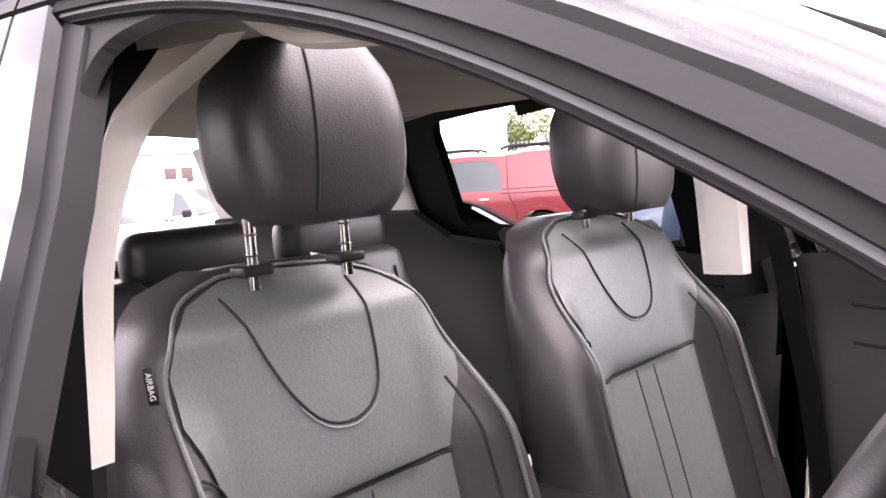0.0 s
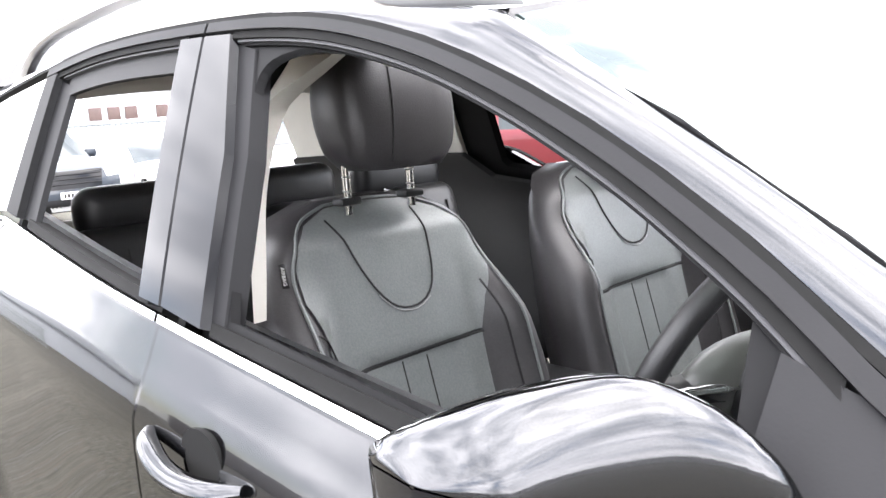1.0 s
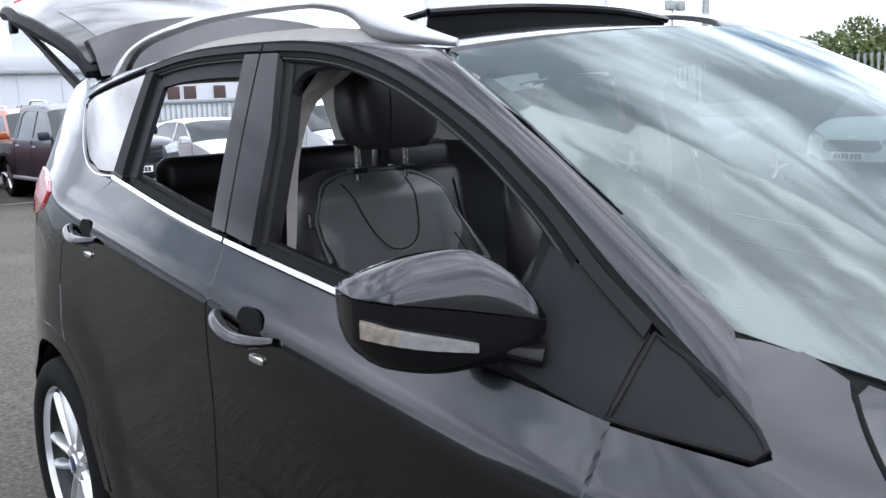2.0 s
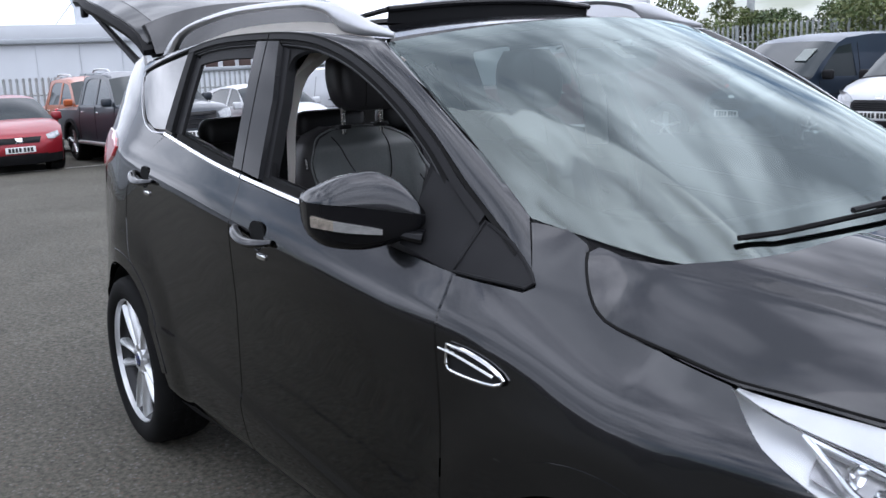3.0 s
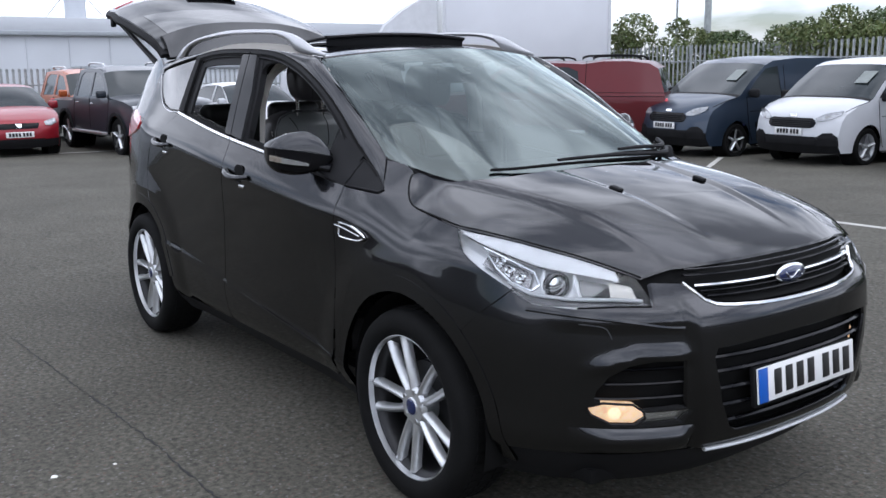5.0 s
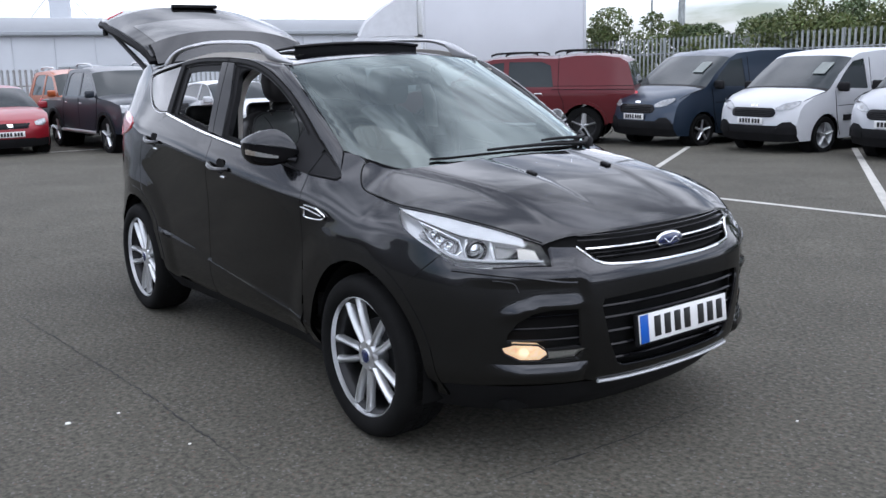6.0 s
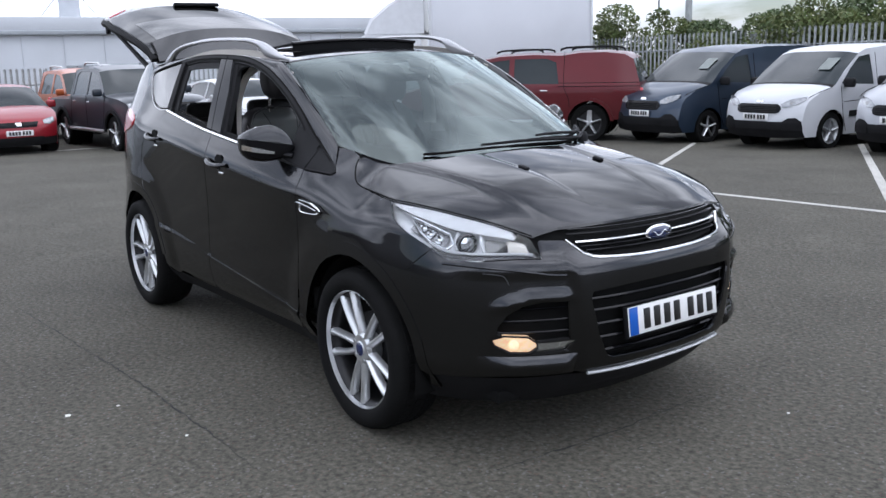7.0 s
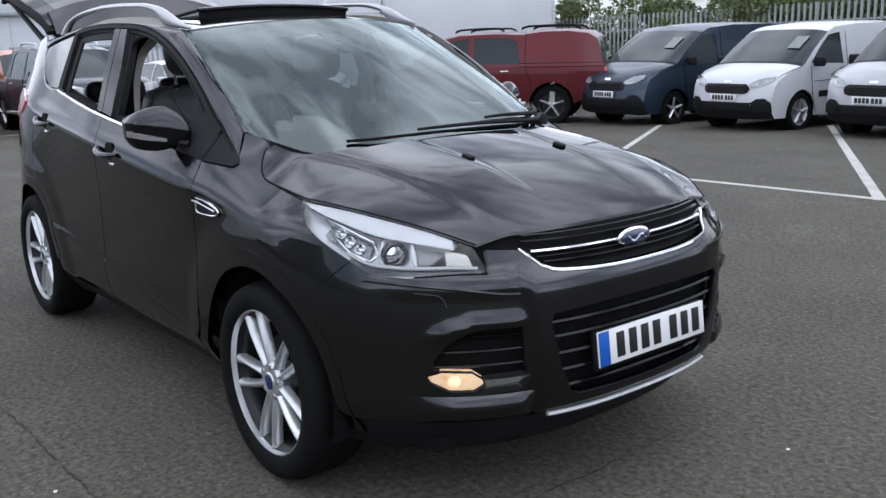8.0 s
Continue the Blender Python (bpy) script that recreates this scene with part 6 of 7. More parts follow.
def build_cabin():
    build_rear_bench()
    # headliner with its sunroof opening
    out = [(0.33, -0.54), (0.38, 0.0), (0.33, 0.54), (-0.2, 0.60), (-1.72, 0.58), (-1.72, -0.58), (-0.2, -0.60)]
    panel("headliner", out, lambda x, y: roof(x, y) - Vector((0, 0, 0.045)), M["headliner"], suv, holes=[[(0.02, -0.40), (0.02, 0.40), (-0.27, 0.40), (-0.27, -0.40)]], out_dir=(0, 0, -1), step=0.08, flange=0.02)
    part("sun_blind", box_bm(0.3, 0.8, 0.012, 0.004, (-0.44, 0, 1.582)), M["headliner"], suv)
    part("floor_carpet", box_bm(3.0, 1.4, 0.05, 0.02, (-0.3, 0, 0.33)), M["carpet"], suv)
    for s in (-1, 1):
        inner = lambda gap: (lambda x, z: Vector((x, s * (side_y(x, z) - gap), z)))
        # door cards, their paler colour carrying the light from the windows
        for x0, x1, nm in ((0.92, -0.17, "front"), (-0.22, -0.95, "rear")):
            xs = np.linspace(x0, x1, 12)
            card = [(x, belt_z(x) + 0.004 - (0.075 * sstep(0.2, -0.5, x) if s > 0 else 0.0)) for x in xs] + [(x1, 0.42), (x0 - 0.05, 0.42)]
            dc = panel("door_card", card, inner(0.075), M["door_vinyl"], suv, out_dir=(0, -s, 0), step=0.05, flange=0.03)
            mid = (x0 + x1) / 2
            part("armrest", turned(rounded_bm(abs(x0 - x1) * 0.62, 0.085, 0.07, 0.03, seg=3), Matrix.Translation((mid, s * (side_y(mid, 0.8) - 0.115), 0.835 - 0.04 * mid)) @ pose(0, 0, 0, 0, 5, 0)), M["leather"], dc)
            part("door_pull", tube_bm(smooth_line([(mid + 0.28, s * (side_y(mid, 0.9) - 0.10), 0.93), (mid + 0.2, s * (side_y(mid, 0.9) - 0.135), 0.97), (mid + 0.05, s * (side_y(mid, 0.9) - 0.10), 0.985)], 0.03), 0.010, 8), M["cabin_plastic"], dc)
            for zz in (1.06, 0.98):
                xs2 = np.linspace(x0 - 0.08, x1 + 0.1, 10)
                part("card_crease", tube_bm([inner(0.078)(x, zz - 0.09 * x + (0 if nm == "front" else 0.0)) for x in xs2], 0.004, 6), M["seam"], dc)
        # B pillar: dark reveal outside, cream trim inside
        lv = [1.12, 1.20, 1.31, 1.40, 1.465, 1.51, 1.545]
        yo = pchip(lv, [0.688, 0.684, 0.677, 0.656, 0.631, 0.590, 0.56])
        yi = pchip(lv, [0.664, 0.655, 0.644, 0.620, 0.585, 0.555, 0.54])
        for nm, mat, cols in (("pillar_trim", "cream_trim", lambda z: [(-0.186 + 0.13 * sstep(1.45, 1.56, z), yo(z)), (-0.190 + 0.13 * sstep(1.45, 1.56, z), yi(z)), (-0.25, yi(z) - 0.012), (-0.31 + (0.035 if s > 0 else 0.0), yi(z) - 0.004), (-0.325 + (0.035 if s > 0 else 0.0), yo(z))]),
                              ("pillar_reveal", "frame_black", lambda z: [(-0.125, side_y(-0.12, z) - 0.030), (-0.16, (side_y(-0.16, z) + yo(z)) / 2), (-0.182, yo(z) + 0.001)])):
            bm = bmesh.new()
            rows = [[bm.verts.new((x - (0.10 * max(0.0, z - 1.40) + (0.095 if s > 0 else 0.0) if nm == "pillar_reveal" else 0.03 if s > 0 else 0.0), s * y, z)) for x, y in cols(z)] for z in np.linspace(1.14 if nm == "pillar_trim" else 1.08, 1.545, 20)]
            for r, q in zip(rows, rows[1:]):
                for k in range(len(r) - 1):
                    bm.faces.new((r[k], r[k + 1], q[k + 1], q[k]))
            bmesh.ops.recalc_face_normals(bm, faces=bm.faces[:])
            part(nm, bm, M[mat], suv, "cream pillar trim" if nm == "pillar_trim" else "", sharp=60)
        # C and D pillar trims round the quarter glass
        if s < 0:
            td = [(-0.95, 1.22), (-0.93, 1.54), (-1.25, 1.53), (-1.5, 1.50), (-1.78, 1.46), (-1.82, 1.25), (-1.40, 1.24)]
            glass_hole = [(-1.02, 1.30), (-1.20, 1.335), (-1.34, 1.45), (-1.32, 1.487), (-1.02, 1.52)]
        else:
            td = [(-1.235, 1.22), (-1.21, 1.50), (-1.15, 1.555), (-1.5, 1.55), (-1.78, 1.52), (-2.0, 1.50), (-2.03, 1.25), (-1.40, 1.24)]
            glass_hole = [(-1.295, 1.30), (-1.36, 1.33), (-1.44, 1.40), (-1.45, 1.45), (-1.30, 1.48)]
        panel("pillar_trim", td, inner(0.07), M["cream_trim"], suv, holes=[glass_hole], out_dir=(0, -s, 0), step=0.05, flange=0.02)
        panel("boot_trim", [(-0.95, 1.235 if s < 0 else 1.18), (-1.12, 1.235 if s < 0 else 1.20), (-1.22, 1.275), (-1.82, 1.275), (-2.03, 1.27), (-2.03, 0.6), (-0.95, 0.6)], inner(0.09), M["cabin_plastic"], suv, out_dir=(0, -s, 0), step=0.06, flange=0.02)
        # A pillar trim and the pale rail under the roof's edge
        ta = [(x, head_z(x, 0.020)) for x in (0.88, 0.7, 0.55, 0.4)] + [(x, head_z(x, -0.02)) for x in (0.4, 0.55, 0.7, 0.88)]
        panel("pillar_trim", ta, inner(0.05), M["cabin_plastic"], suv, out_dir=(0, -s, 0), step=0.05, flange=0.02)
        xs = np.linspace(0.40, -1.35, 30)
        part("roof_rail_trim", strip_bm([(x, head_z(x, 0.018)) for x in xs], [(x, head_z(x, -0.03)) for x in xs], inner(0.055), 0.0, 0.004), M["headliner"], suv)
        # grab handle
        gz0 = 1.50
        part("grab_handle", tube_bm(smooth_line([(0.25, s * 0.60, gz0 + 0.03), (0.2, s * 0.575, gz0), (0.05, s * 0.575, gz0 + 0.01), (0.0, s * 0.60, gz0 + 0.04)], 0.03), 0.011, 8), M["headliner"], suv)
        # seat belt
        if s > 0:
            part("seat_belt", strip_bm([(x, z) for x, z in ((-0.17, 1.42), (-0.15, 1.2), (-0.12, 0.9), (-0.08, 0.5))], [(x - 0.045, z) for x, z in ((-0.17, 1.42), (-0.15, 1.2), (-0.12, 0.9), (-0.08, 0.5))], inner(0.125), 0, 0.002), M["rubber"], suv)
    # dashboard
    bm = bmesh.new()
    rows = []
    for y in np.linspace(-0.72, 0.72, 25):
        hump = 0.05 * math.exp(-((y + 0.37) / 0.17) ** 2)
        rows.append([bm.verts.new((x, y, z)) for x, z in ((1.16, 1.06), (1.0, 1.075 + hump * 0.4), (0.86, 1.055 + hump), (0.75, 1.0 + hump), (0.70, 0.93), (0.72, 0.80), (0.78, 0.65), (0.95, 0.5))])
    for r, t in zip(rows, rows[1:]):
        for k in range(7):
            bm.faces.new((r[k], r[k + 1], t[k + 1], t[k]))
    bmesh.ops.recalc_face_normals(bm, faces=bm.faces[:])
    dash = part("dashboard", bm, M["cabin_plastic"], suv, sharp=60)
    part("dash_trim", tube_bm(smooth_line([(0.70, -0.65, 0.90), (0.685, -0.37, 0.92), (0.69, 0.0, 0.90), (0.70, 0.6, 0.90)], 0.05), 0.012, 8), M["satin"], dash)
    part("instrument_hood", turned(rounded_bm(0.16, 0.34, 0.06, 0.03), Matrix.Translation((0.78, -0.37, 1.075))), M["cabin_plastic"], dash)
    # centre console with its armrest
    cc = new("centre_console", None)
    cc.parent = suv
    part("console_body", rounded_bm(1.1, 0.24, 0.34, 0.04, (0.25, 0, 0.5)), M["cabin_plastic"], cc)
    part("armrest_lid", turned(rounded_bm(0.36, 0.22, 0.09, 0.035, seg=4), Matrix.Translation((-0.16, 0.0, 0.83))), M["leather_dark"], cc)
    part("armrest_box", rounded_bm(0.34, 0.2, 0.2, 0.02, (-0.16, 0.0, 0.70)), M["cabin_plastic"], cc)
    part("gear_lever", tube_bm([(0.40, 0, 0.66), (0.37, 0, 0.80)], [0.03, 0.02], 10), M["leather"], cc)
    # steering wheel
    sw = new("steering_wheel", None)
    sw.parent = suv
    m = pose(0.40, -0.345, 1.10, 0, 27, 0)
    ring = [(0.0, 0.185 * math.cos(t), 0.185 * math.sin(t)) for t in np.linspace(0, 2 * math.pi, 48, endpoint=False)]
    part("rim", turned(tube_bm(ring, 0.0165, 12, closed=True), m), M["leather_dark"], sw, "black leather wheel rim")
    bm = bmesh.new()
    bmesh.ops.create_uvsphere(bm, u_segments=28, v_segments=16, radius=1.0)
    for v in bm.verts:
        v.co = Vector((v.co.x * 0.038 + 0.012, math.copysign(abs(v.co.y) ** 0.8, v.co.y) * 0.112, math.copysign(abs(v.co.z) ** 0.8, v.co.z) * 0.076 - 0.030))
    part("boss", turned(bm, m), M["boss_grey"], sw, "satin black hub pad", sharp=70)
    over = lambda y, z: Vector((0.0125 + 0.038 * math.sqrt(max(0.0, 1 - (abs(y) / 0.112) ** 2.5 - (abs(z + 0.03) / 0.076) ** 2.5)), y, z))
    part("hub_seam", turned(tube_bm([over(y, 0.006 - 0.12 * (0.06 + y) * (0.06 + y)) for y in np.linspace(-0.06, 0.085, 12)], 0.0022, 6), m), M["seam"], sw)
    part("hub_trim", turned(tube_bm([over(-0.058, 0.008), over(-0.078, 0.012) + Vector((0.002, 0, 0)), over(-0.096, 0.010) + Vector((0.004, 0, 0)), Vector((0.012, -0.150, 0.004))], [0.003, 0.010, 0.010, 0.004], 8, flat=0.5), m), M["chrome"], sw, "bright chrome hub wedge")
    for a in (0, 180, 270):
        d = Vector((0, math.cos(radians(a)), math.sin(radians(a))))
        part("wheel_spoke", turned(tube_bm([d * 0.06 + Vector((0.015, 0, -0.01)), d * 0.175], [0.03, 0.018], 8, flat=0.5), m), M["satin"] if a == 270 else M["cabin_plastic"], sw)
        if a != 270:
            part("spoke_trim", turned(tube_bm([d * 0.085 + Vector((-0.022, 0, -0.03)), d * 0.12 + Vector((-0.018, 0, -0.024)), d * 0.158 + Vector((-0.010, 0, -0.012))], [0.006, 0.016, 0.006], 8, flat=0.45), m), M["chrome"], sw)
    part("column_stalk", turned(tube_bm([(0.05, 0.04, 0), (0.045, 0.2, 0.01)], [0.01, 0.008], 8), m), M["cabin_plastic"], sw)
    part("column", turned(tube_bm([(0.02, 0, 0), (0.3, 0, -0.05)], 0.05, 12), m), M["cabin_plastic"], sw)
    # rear-view mirror and tax disc on the screen
    part("rearview_mirror", turned(rounded_bm(0.03, 0.24, 0.07, 0.014), Matrix.Translation((0.50, -0.02, 1.465))), M["cabin_plastic"], suv)
    part("sensor_cover", turned(rounded_bm(0.06, 0.13, 0.05, 0.02), Matrix.Translation((0.575, 0.0, 1.468)) @ pose(0, 0, 0, 0, 27, 0)), M["cabin_plastic"], suv)
    for u, v, w, h in ((-0.10, 0.84, 0.045, 0.10), (0.30, 0.70, 0.10, 0.05)):
        c = screen(u, v) - Vector((0.012, 0, 0.022))
        part("screen_sticker", turned(box_bm(0.001, w, h, 0.0), Matrix.Translation(c) @ pose(0, 0, 0, 0, -62, 0)), M["plate_white"], suv)


build_cabin()

# ---------- the car park around ----------
def paint(name, rgb, metal=0.3):
    return make_mat(name, rgb, rough=0.35, metal=metal, coat=0.45, vary=0.04, scale=2)


M["red"] = paint("red_paint", (0.23, 0.004, 0.012))
M["orange"] = paint("orange_paint", (0.36, 0.085, 0.02))
M["dark_slate"] = make_mat("dark_slate_paint", (0.009, 0.014, 0.022), rough=0.4, metal=0.0, spec=0.3, coat=0.5, vary=0.05, scale=2)
M["maroon"] = paint("maroon_paint", (0.090, 0.005, 0.008), 0.5)
M["blue_grey"] = paint("blue_grey_paint", (0.020, 0.034, 0.058), 0.5)
M["navy"] = paint("navy_paint", (0.012, 0.018, 0.075))
M["white_paint"] = paint("white_paint", (0.50, 0.51, 0.53), 0.0)
M["silver"] = paint("silver_paint", (0.36, 0.37, 0.39), 0.4)
M["car_glass"] = make_mat("car_glass", (0.022, 0.028, 0.03), rough=0.07, vary=0.05, spec=0.45)
M["van_lamp"] = make_mat("van_lamp", (0.34, 0.35, 0.36), rough=0.15, metal=0.5, vary=0.3, scale=30, coat=0.8)
M["steel_wheel"] = make_mat("steel_wheel", (0.42, 0.43, 0.44), rough=0.4, metal=0.7, vary=0.1)


M["notice"] = make_mat("notice", (0.17, 0.19, 0.18), rough=0.5, vary=0.1, scale=8)


def build_vehicle(name, label, category, at, body, spec):
    car = thing(name, label, category, group="vehicles parked around")
    W, crown = spec["w"], spec.get("crown", 0.05)
    prof = spec["profile"]
    belt, top = spec["belt"], max(p[1] for p in prof)
    tumble = spec.get("tumble", 0.16)
    fx, rx = max(p[0] for p in prof), min(p[0] for p in prof)
    ftaper, rtaper = spec.get("ftaper", 0.16), spec.get("rtaper", 0.05)

    def wide(x, z):
        w = W
        if z > belt:
            w -= tumble * (z - belt) / (top - belt)
        w -= 0.02 * ((z - 0.75) / 0.5) ** 2 if z < belt else 0.02 * ((belt - 0.75) / 0.5) ** 2
        t = max(0.0, (x - (fx - 0.8)) / 0.8)
        w -= ftaper * t ** 2.2
        t = max(0.0, ((rx + 0.6) - x) / 0.6)
        return w - rtaper * t ** 2

    pts = [(x, z) for x, z, *_ in prof]
    tags, last = [], "body"
    for p in prof:
        last = p[2] if len(p) > 2 else last
        tags.append(last)
    bow = spec.get("bow", 0.10)
    near_front = lambda x: min(1.0, max(0.0, (x - (fx - 0.6)) / 0.35))
    nrm = []
    for i in range(len(pts)):
        a, b = pts[max(i - 1, 0)], pts[min(i + 1, len(pts) - 1)]
        d = (b[0] - a[0], b[1] - a[1])
        ln = math.hypot(*d)
        nrm.append((d[1] / ln, -d[0] / ln))
    # profile runs from the front foot over the top to the rear foot: outward is to the left of travel
    nrm = [(-n[0], -n[1]) if (n[0] * (p[0] - 0.0) + n[1] * (p[1] - 0.8)) < 0 else n for n, p in zip(nrm, pts)]
    shift = [(p[0] - n[0] * crown - bow * near_front(p[0]), p[1] - n[1] * crown) for p, n in zip(pts, nrm)]
    mats = {"body": body, "glass": M["car_glass"], "black": M["trim_black"]}
    names = {"body": "body_top", "glass": "screen", "black": "bumper"}
    # cross strips grouped by material
    i = 0
    while i < len(pts) - 1:
        j = i
        while j < len(pts) - 1 and tags[j] == tags[i]:
            j += 1
        bm = bmesh.new()
        rows = []
        for k in range(i, j + 1):
            row = []
            for c in np.linspace(-1, 1, 15):
                e = abs(c) ** 4
                x, z = pts[k][0] - nrm[k][0] * crown * e - bow * near_front(pts[k][0]) * abs(c) ** 2.4, pts[k][1] - nrm[k][1] * crown * e
                row.append(bm.verts.new((x, c * wide(*shift[k]), z)))
            rows.append(row)
        for r, t in zip(rows, rows[1:]):
            for k in range(14):
                bm.faces.new((r[k], r[k + 1], t[k + 1], t[k]))
        bmesh.ops.recalc_face_normals(bm, faces=bm.faces[:])
        part(names[tags[i]], bm, mats[tags[i]], car, sharp=35)
        i = j
    # sides with arches and windows
    wr = spec["wheel_r"]
    foot = spec.get("foot", 0.25)
    outline = list(shift)
    outline = [p for p in outline if p[1] > foot]
    under = []
    for cx in sorted(spec["wheels"]):
        under += [(cx - wr * 1.16, foot)] + list(reversed(arch(cx, wr * 1.16, 0, 180, 12, wr))) + [(cx + wr * 1.16, foot)]
    outline += [(shift[-1][0], foot)] + under + [(shift[0][0], foot)]
    for s in (-1, 1):
        f = lambda x, z, s=s: Vector((x, s * wide(x, z), z))
        panel("side_panel", outline, f, body, car, holes=spec["windows"], step=0.14, out_dir=(0, s, 0), flange=0.02)
        for wn in spec["windows"]:
            panel("side_window", wn, f, M["car_glass"], car, step=0.14, out_dir=(0, s, 0), lift=-0.012, flange=0)
        for cut in spec.get("cuts", ()):
            part("door_gap", tube_bm([f(*p) for p in smooth_line(cut, 0.1)], 0.006, 5), M["dark_void"], car)
        for hx, hz in spec.get("handles", ()):
            part("door_handle", turned(box_bm(0.16, 0.03, 0.03, 0.01), Matrix.Translation(f(hx, hz) + Vector((0, s * 0.012, 0)))), M[spec.get("handle_mat", "chrome")], car)
        for strip in spec.get("strips", ()):
            part("side_moulding", strip_bm(resample(strip[0], 0.1, False), resample(strip[1], 0.1, False), f, 0.012, 0.02), M["trim_black"], car)
        mx, mz = spec["mirror"]
        part("wing_mirror", turned(rounded_bm(0.10, 0.2, 0.16, 0.04), Matrix.Translation(f(mx, mz) + Vector((0, s * 0.12, 0)))), spec.get("mirror_mat") or body, car)
        for cx in spec["wheels"]:
            wheel = new("wheel", None)
            wheel.parent = car
            wheel.matrix_basis = pose(cx, s * (W - 0.13), wr, 0, 0, 180 if s > 0 else 0)
            pr = [(wr * 0.68, 0.09), (wr * 0.92, 0.11), (wr, 0.08), (wr, -0.08), (wr * 0.92, -0.11), (wr * 0.68, -0.095)]
            part("tyre", lathe_bm(pr, 28), M["rubber"], wheel)
            part("rim", lathe_bm([(wr * 0.69, -0.098), (wr * 0.62, -0.08), (wr * 0.58, -0.02), (0.0, -0.02)], 28), M["barrel_grey"] if spec.get("alloy", True) else M["steel_wheel"], wheel)
            for k in range(5):
                a = radians(72 * k + 15)
                d = Vector((math.cos(a), 0, math.sin(a)))
                part("spoke", tube_bm([d * 0.03 + Vector((0, -0.07, 0)), d * wr * 0.66 + Vector((0, -0.088, 0))], [wr * 0.15, wr * 0.12], 8, flat=0.4), M["alloy"] if spec.get("alloy", True) else M["steel_wheel"], wheel)
            part("hub", lathe_bm([(0.0, -0.095), (0.05, -0.092), (0.06, -0.06)], 14), M["alloy"], wheel)
            part("arch_liner", lathe_bm([(wr * 1.14, 0.16), (wr * 1.14, -0.05)], 24), M["dark_void"], wheel)
            if spec.get("flares"):
                part("arch_flare", strip_bm(arch(cx, wr * 1.30, 5, 175, 16, wr), arch(cx, wr * 1.14, 5, 175, 16, wr), f, 0.03, 0.04), M[spec["flares"]], car)
    # front face pieces on (y, z)
    fz = [p[1] for p in pts[: spec["front_n"]]]
    fxs = [p[0] for p in pts[: spec["front_n"]]]

    def face(y, z):
        x0 = float(np.interp(z, fz, fxs))
        c = min(1.0, abs(y) / wide(x0 - bow * near_front(x0), z))
        return Vector((x0 - crown * c ** 4 - bow * near_front(x0) * c ** 2.4, y, z))

    for nm, poly, mat in spec.get("front", ()):
        for sg in ((-1, 1) if poly[0][0] > 0.02 else (1,)):
            pl = [(sg * a, b) for a, b in poly]
            panel(nm, pl, face, M[mat], car, step=0.06, out_dir=(1, 0, 0), lift=0.02, flange=0.03)
    for z in spec.get("bars", ()):
        w = spec["bar_w"]
        part("grille_bar", tube_bm([face(y, z) + Vector((0.02, 0, 0)) for y in np.linspace(-w, w, 9)], 0.012, 6), M["trim_black"], car)
    pz = spec["plate_z"]
    pc = face(0, pz)
    pl = new("number_plate", None)
    pl.parent = car
    part("plate", turned(box_bm(0.012, 0.52, 0.111, 0.003), Matrix.Translation(pc + Vector((0.03, 0, 0)))), M["plate_white"], pl)
    for k in range(7):
        part("dark_bar", turned(box_bm(0.004, 0.044, 0.075, 0.0), Matrix.Translation(pc + Vector((0.0375, -0.19 + 0.06 * k + (0.02 if k > 3 else 0), 0)))), M["ink"], pl)
    part("underbody", box_bm(fx - rx - 0.5, W * 1.5, 0.2, 0.02, ((fx + rx) / 2, 0, foot + 0.08)), M["dark_void"], car)
    for nm, bmx, mat in spec.get("extra", lambda: ())():
        part(nm, bmx, M[mat], car)
    x, y, heading = at
    car.matrix_basis = pose(x, y, ground_z(x, y), 0, 0, heading)
    return car


def tail_lamps(x, w, z0, z1):
    return lambda: [("tail_lamp", box_bm(0.06, 0.10, z1 - z0, 0.02, (x, s * w, (z0 + z1) / 2)), "lamp_red") for s in (-1, 1)]


HATCH = dict(w=0.89, belt=0.93, tumble=0.2, wheel_r=0.31, wheels=(1.28, -1.28), front_n=6, plate_z=0.47, foot=0.2, bow=0.14, ftaper=0.2,
             profile=[(1.96, 0.2, "black"), (2.02, 0.36, "body"), (2.04, 0.5), (2.0, 0.62), (1.95, 0.70), (1.86, 0.76), (1.5, 0.88), (1.1, 0.965), (0.93, 0.99, "glass"), (0.6, 1.2), (0.22, 1.385, "body"), (-0.1, 1.43), (-0.6, 1.44),
                      (-1.2, 1.40), (-1.6, 1.34, "glass"), (-1.9, 0.98, "body"), (-2.02, 0.85), (-2.03, 0.5), (-1.95, 0.22)],
             windows=[[(0.72, 0.99), (0.30, 1.28), (0.12, 1.345), (-0.15, 1.37), (-0.15, 0.96)], [(-0.22, 0.96), (-0.22, 1.37), (-0.8, 1.355), (-1.2, 1.28), (-1.35, 1.1), (-1.0, 0.98)]],
             cuts=[[(0.9, 0.95), (0.86, 0.5), (0.7, 0.28)], [(-0.2, 0.96), (-0.22, 0.3)]], handles=[(-0.02, 0.84), (-0.95, 0.87)], handle_mat="red", mirror=(0.72, 1.0),
             front=[("headlamp", [(0.50, 0.70), (0.62, 0.73), (0.74, 0.75), (0.75, 0.67), (0.64, 0.62), (0.52, 0.63)], "van_lamp"), ("grille", [(-0.40, 0.68), (0.40, 0.68), (0.35, 0.58), (-0.35, 0.58)], "gloss_black"),
                    ("lower_grille", [(-0.48, 0.38), (0.48, 0.38), (0.42, 0.27), (-0.42, 0.27)], "trim_black"), ("badge", [(-0.06, 0.67), (0.06, 0.67), (0.06, 0.59), (-0.06, 0.59)], "chrome")])


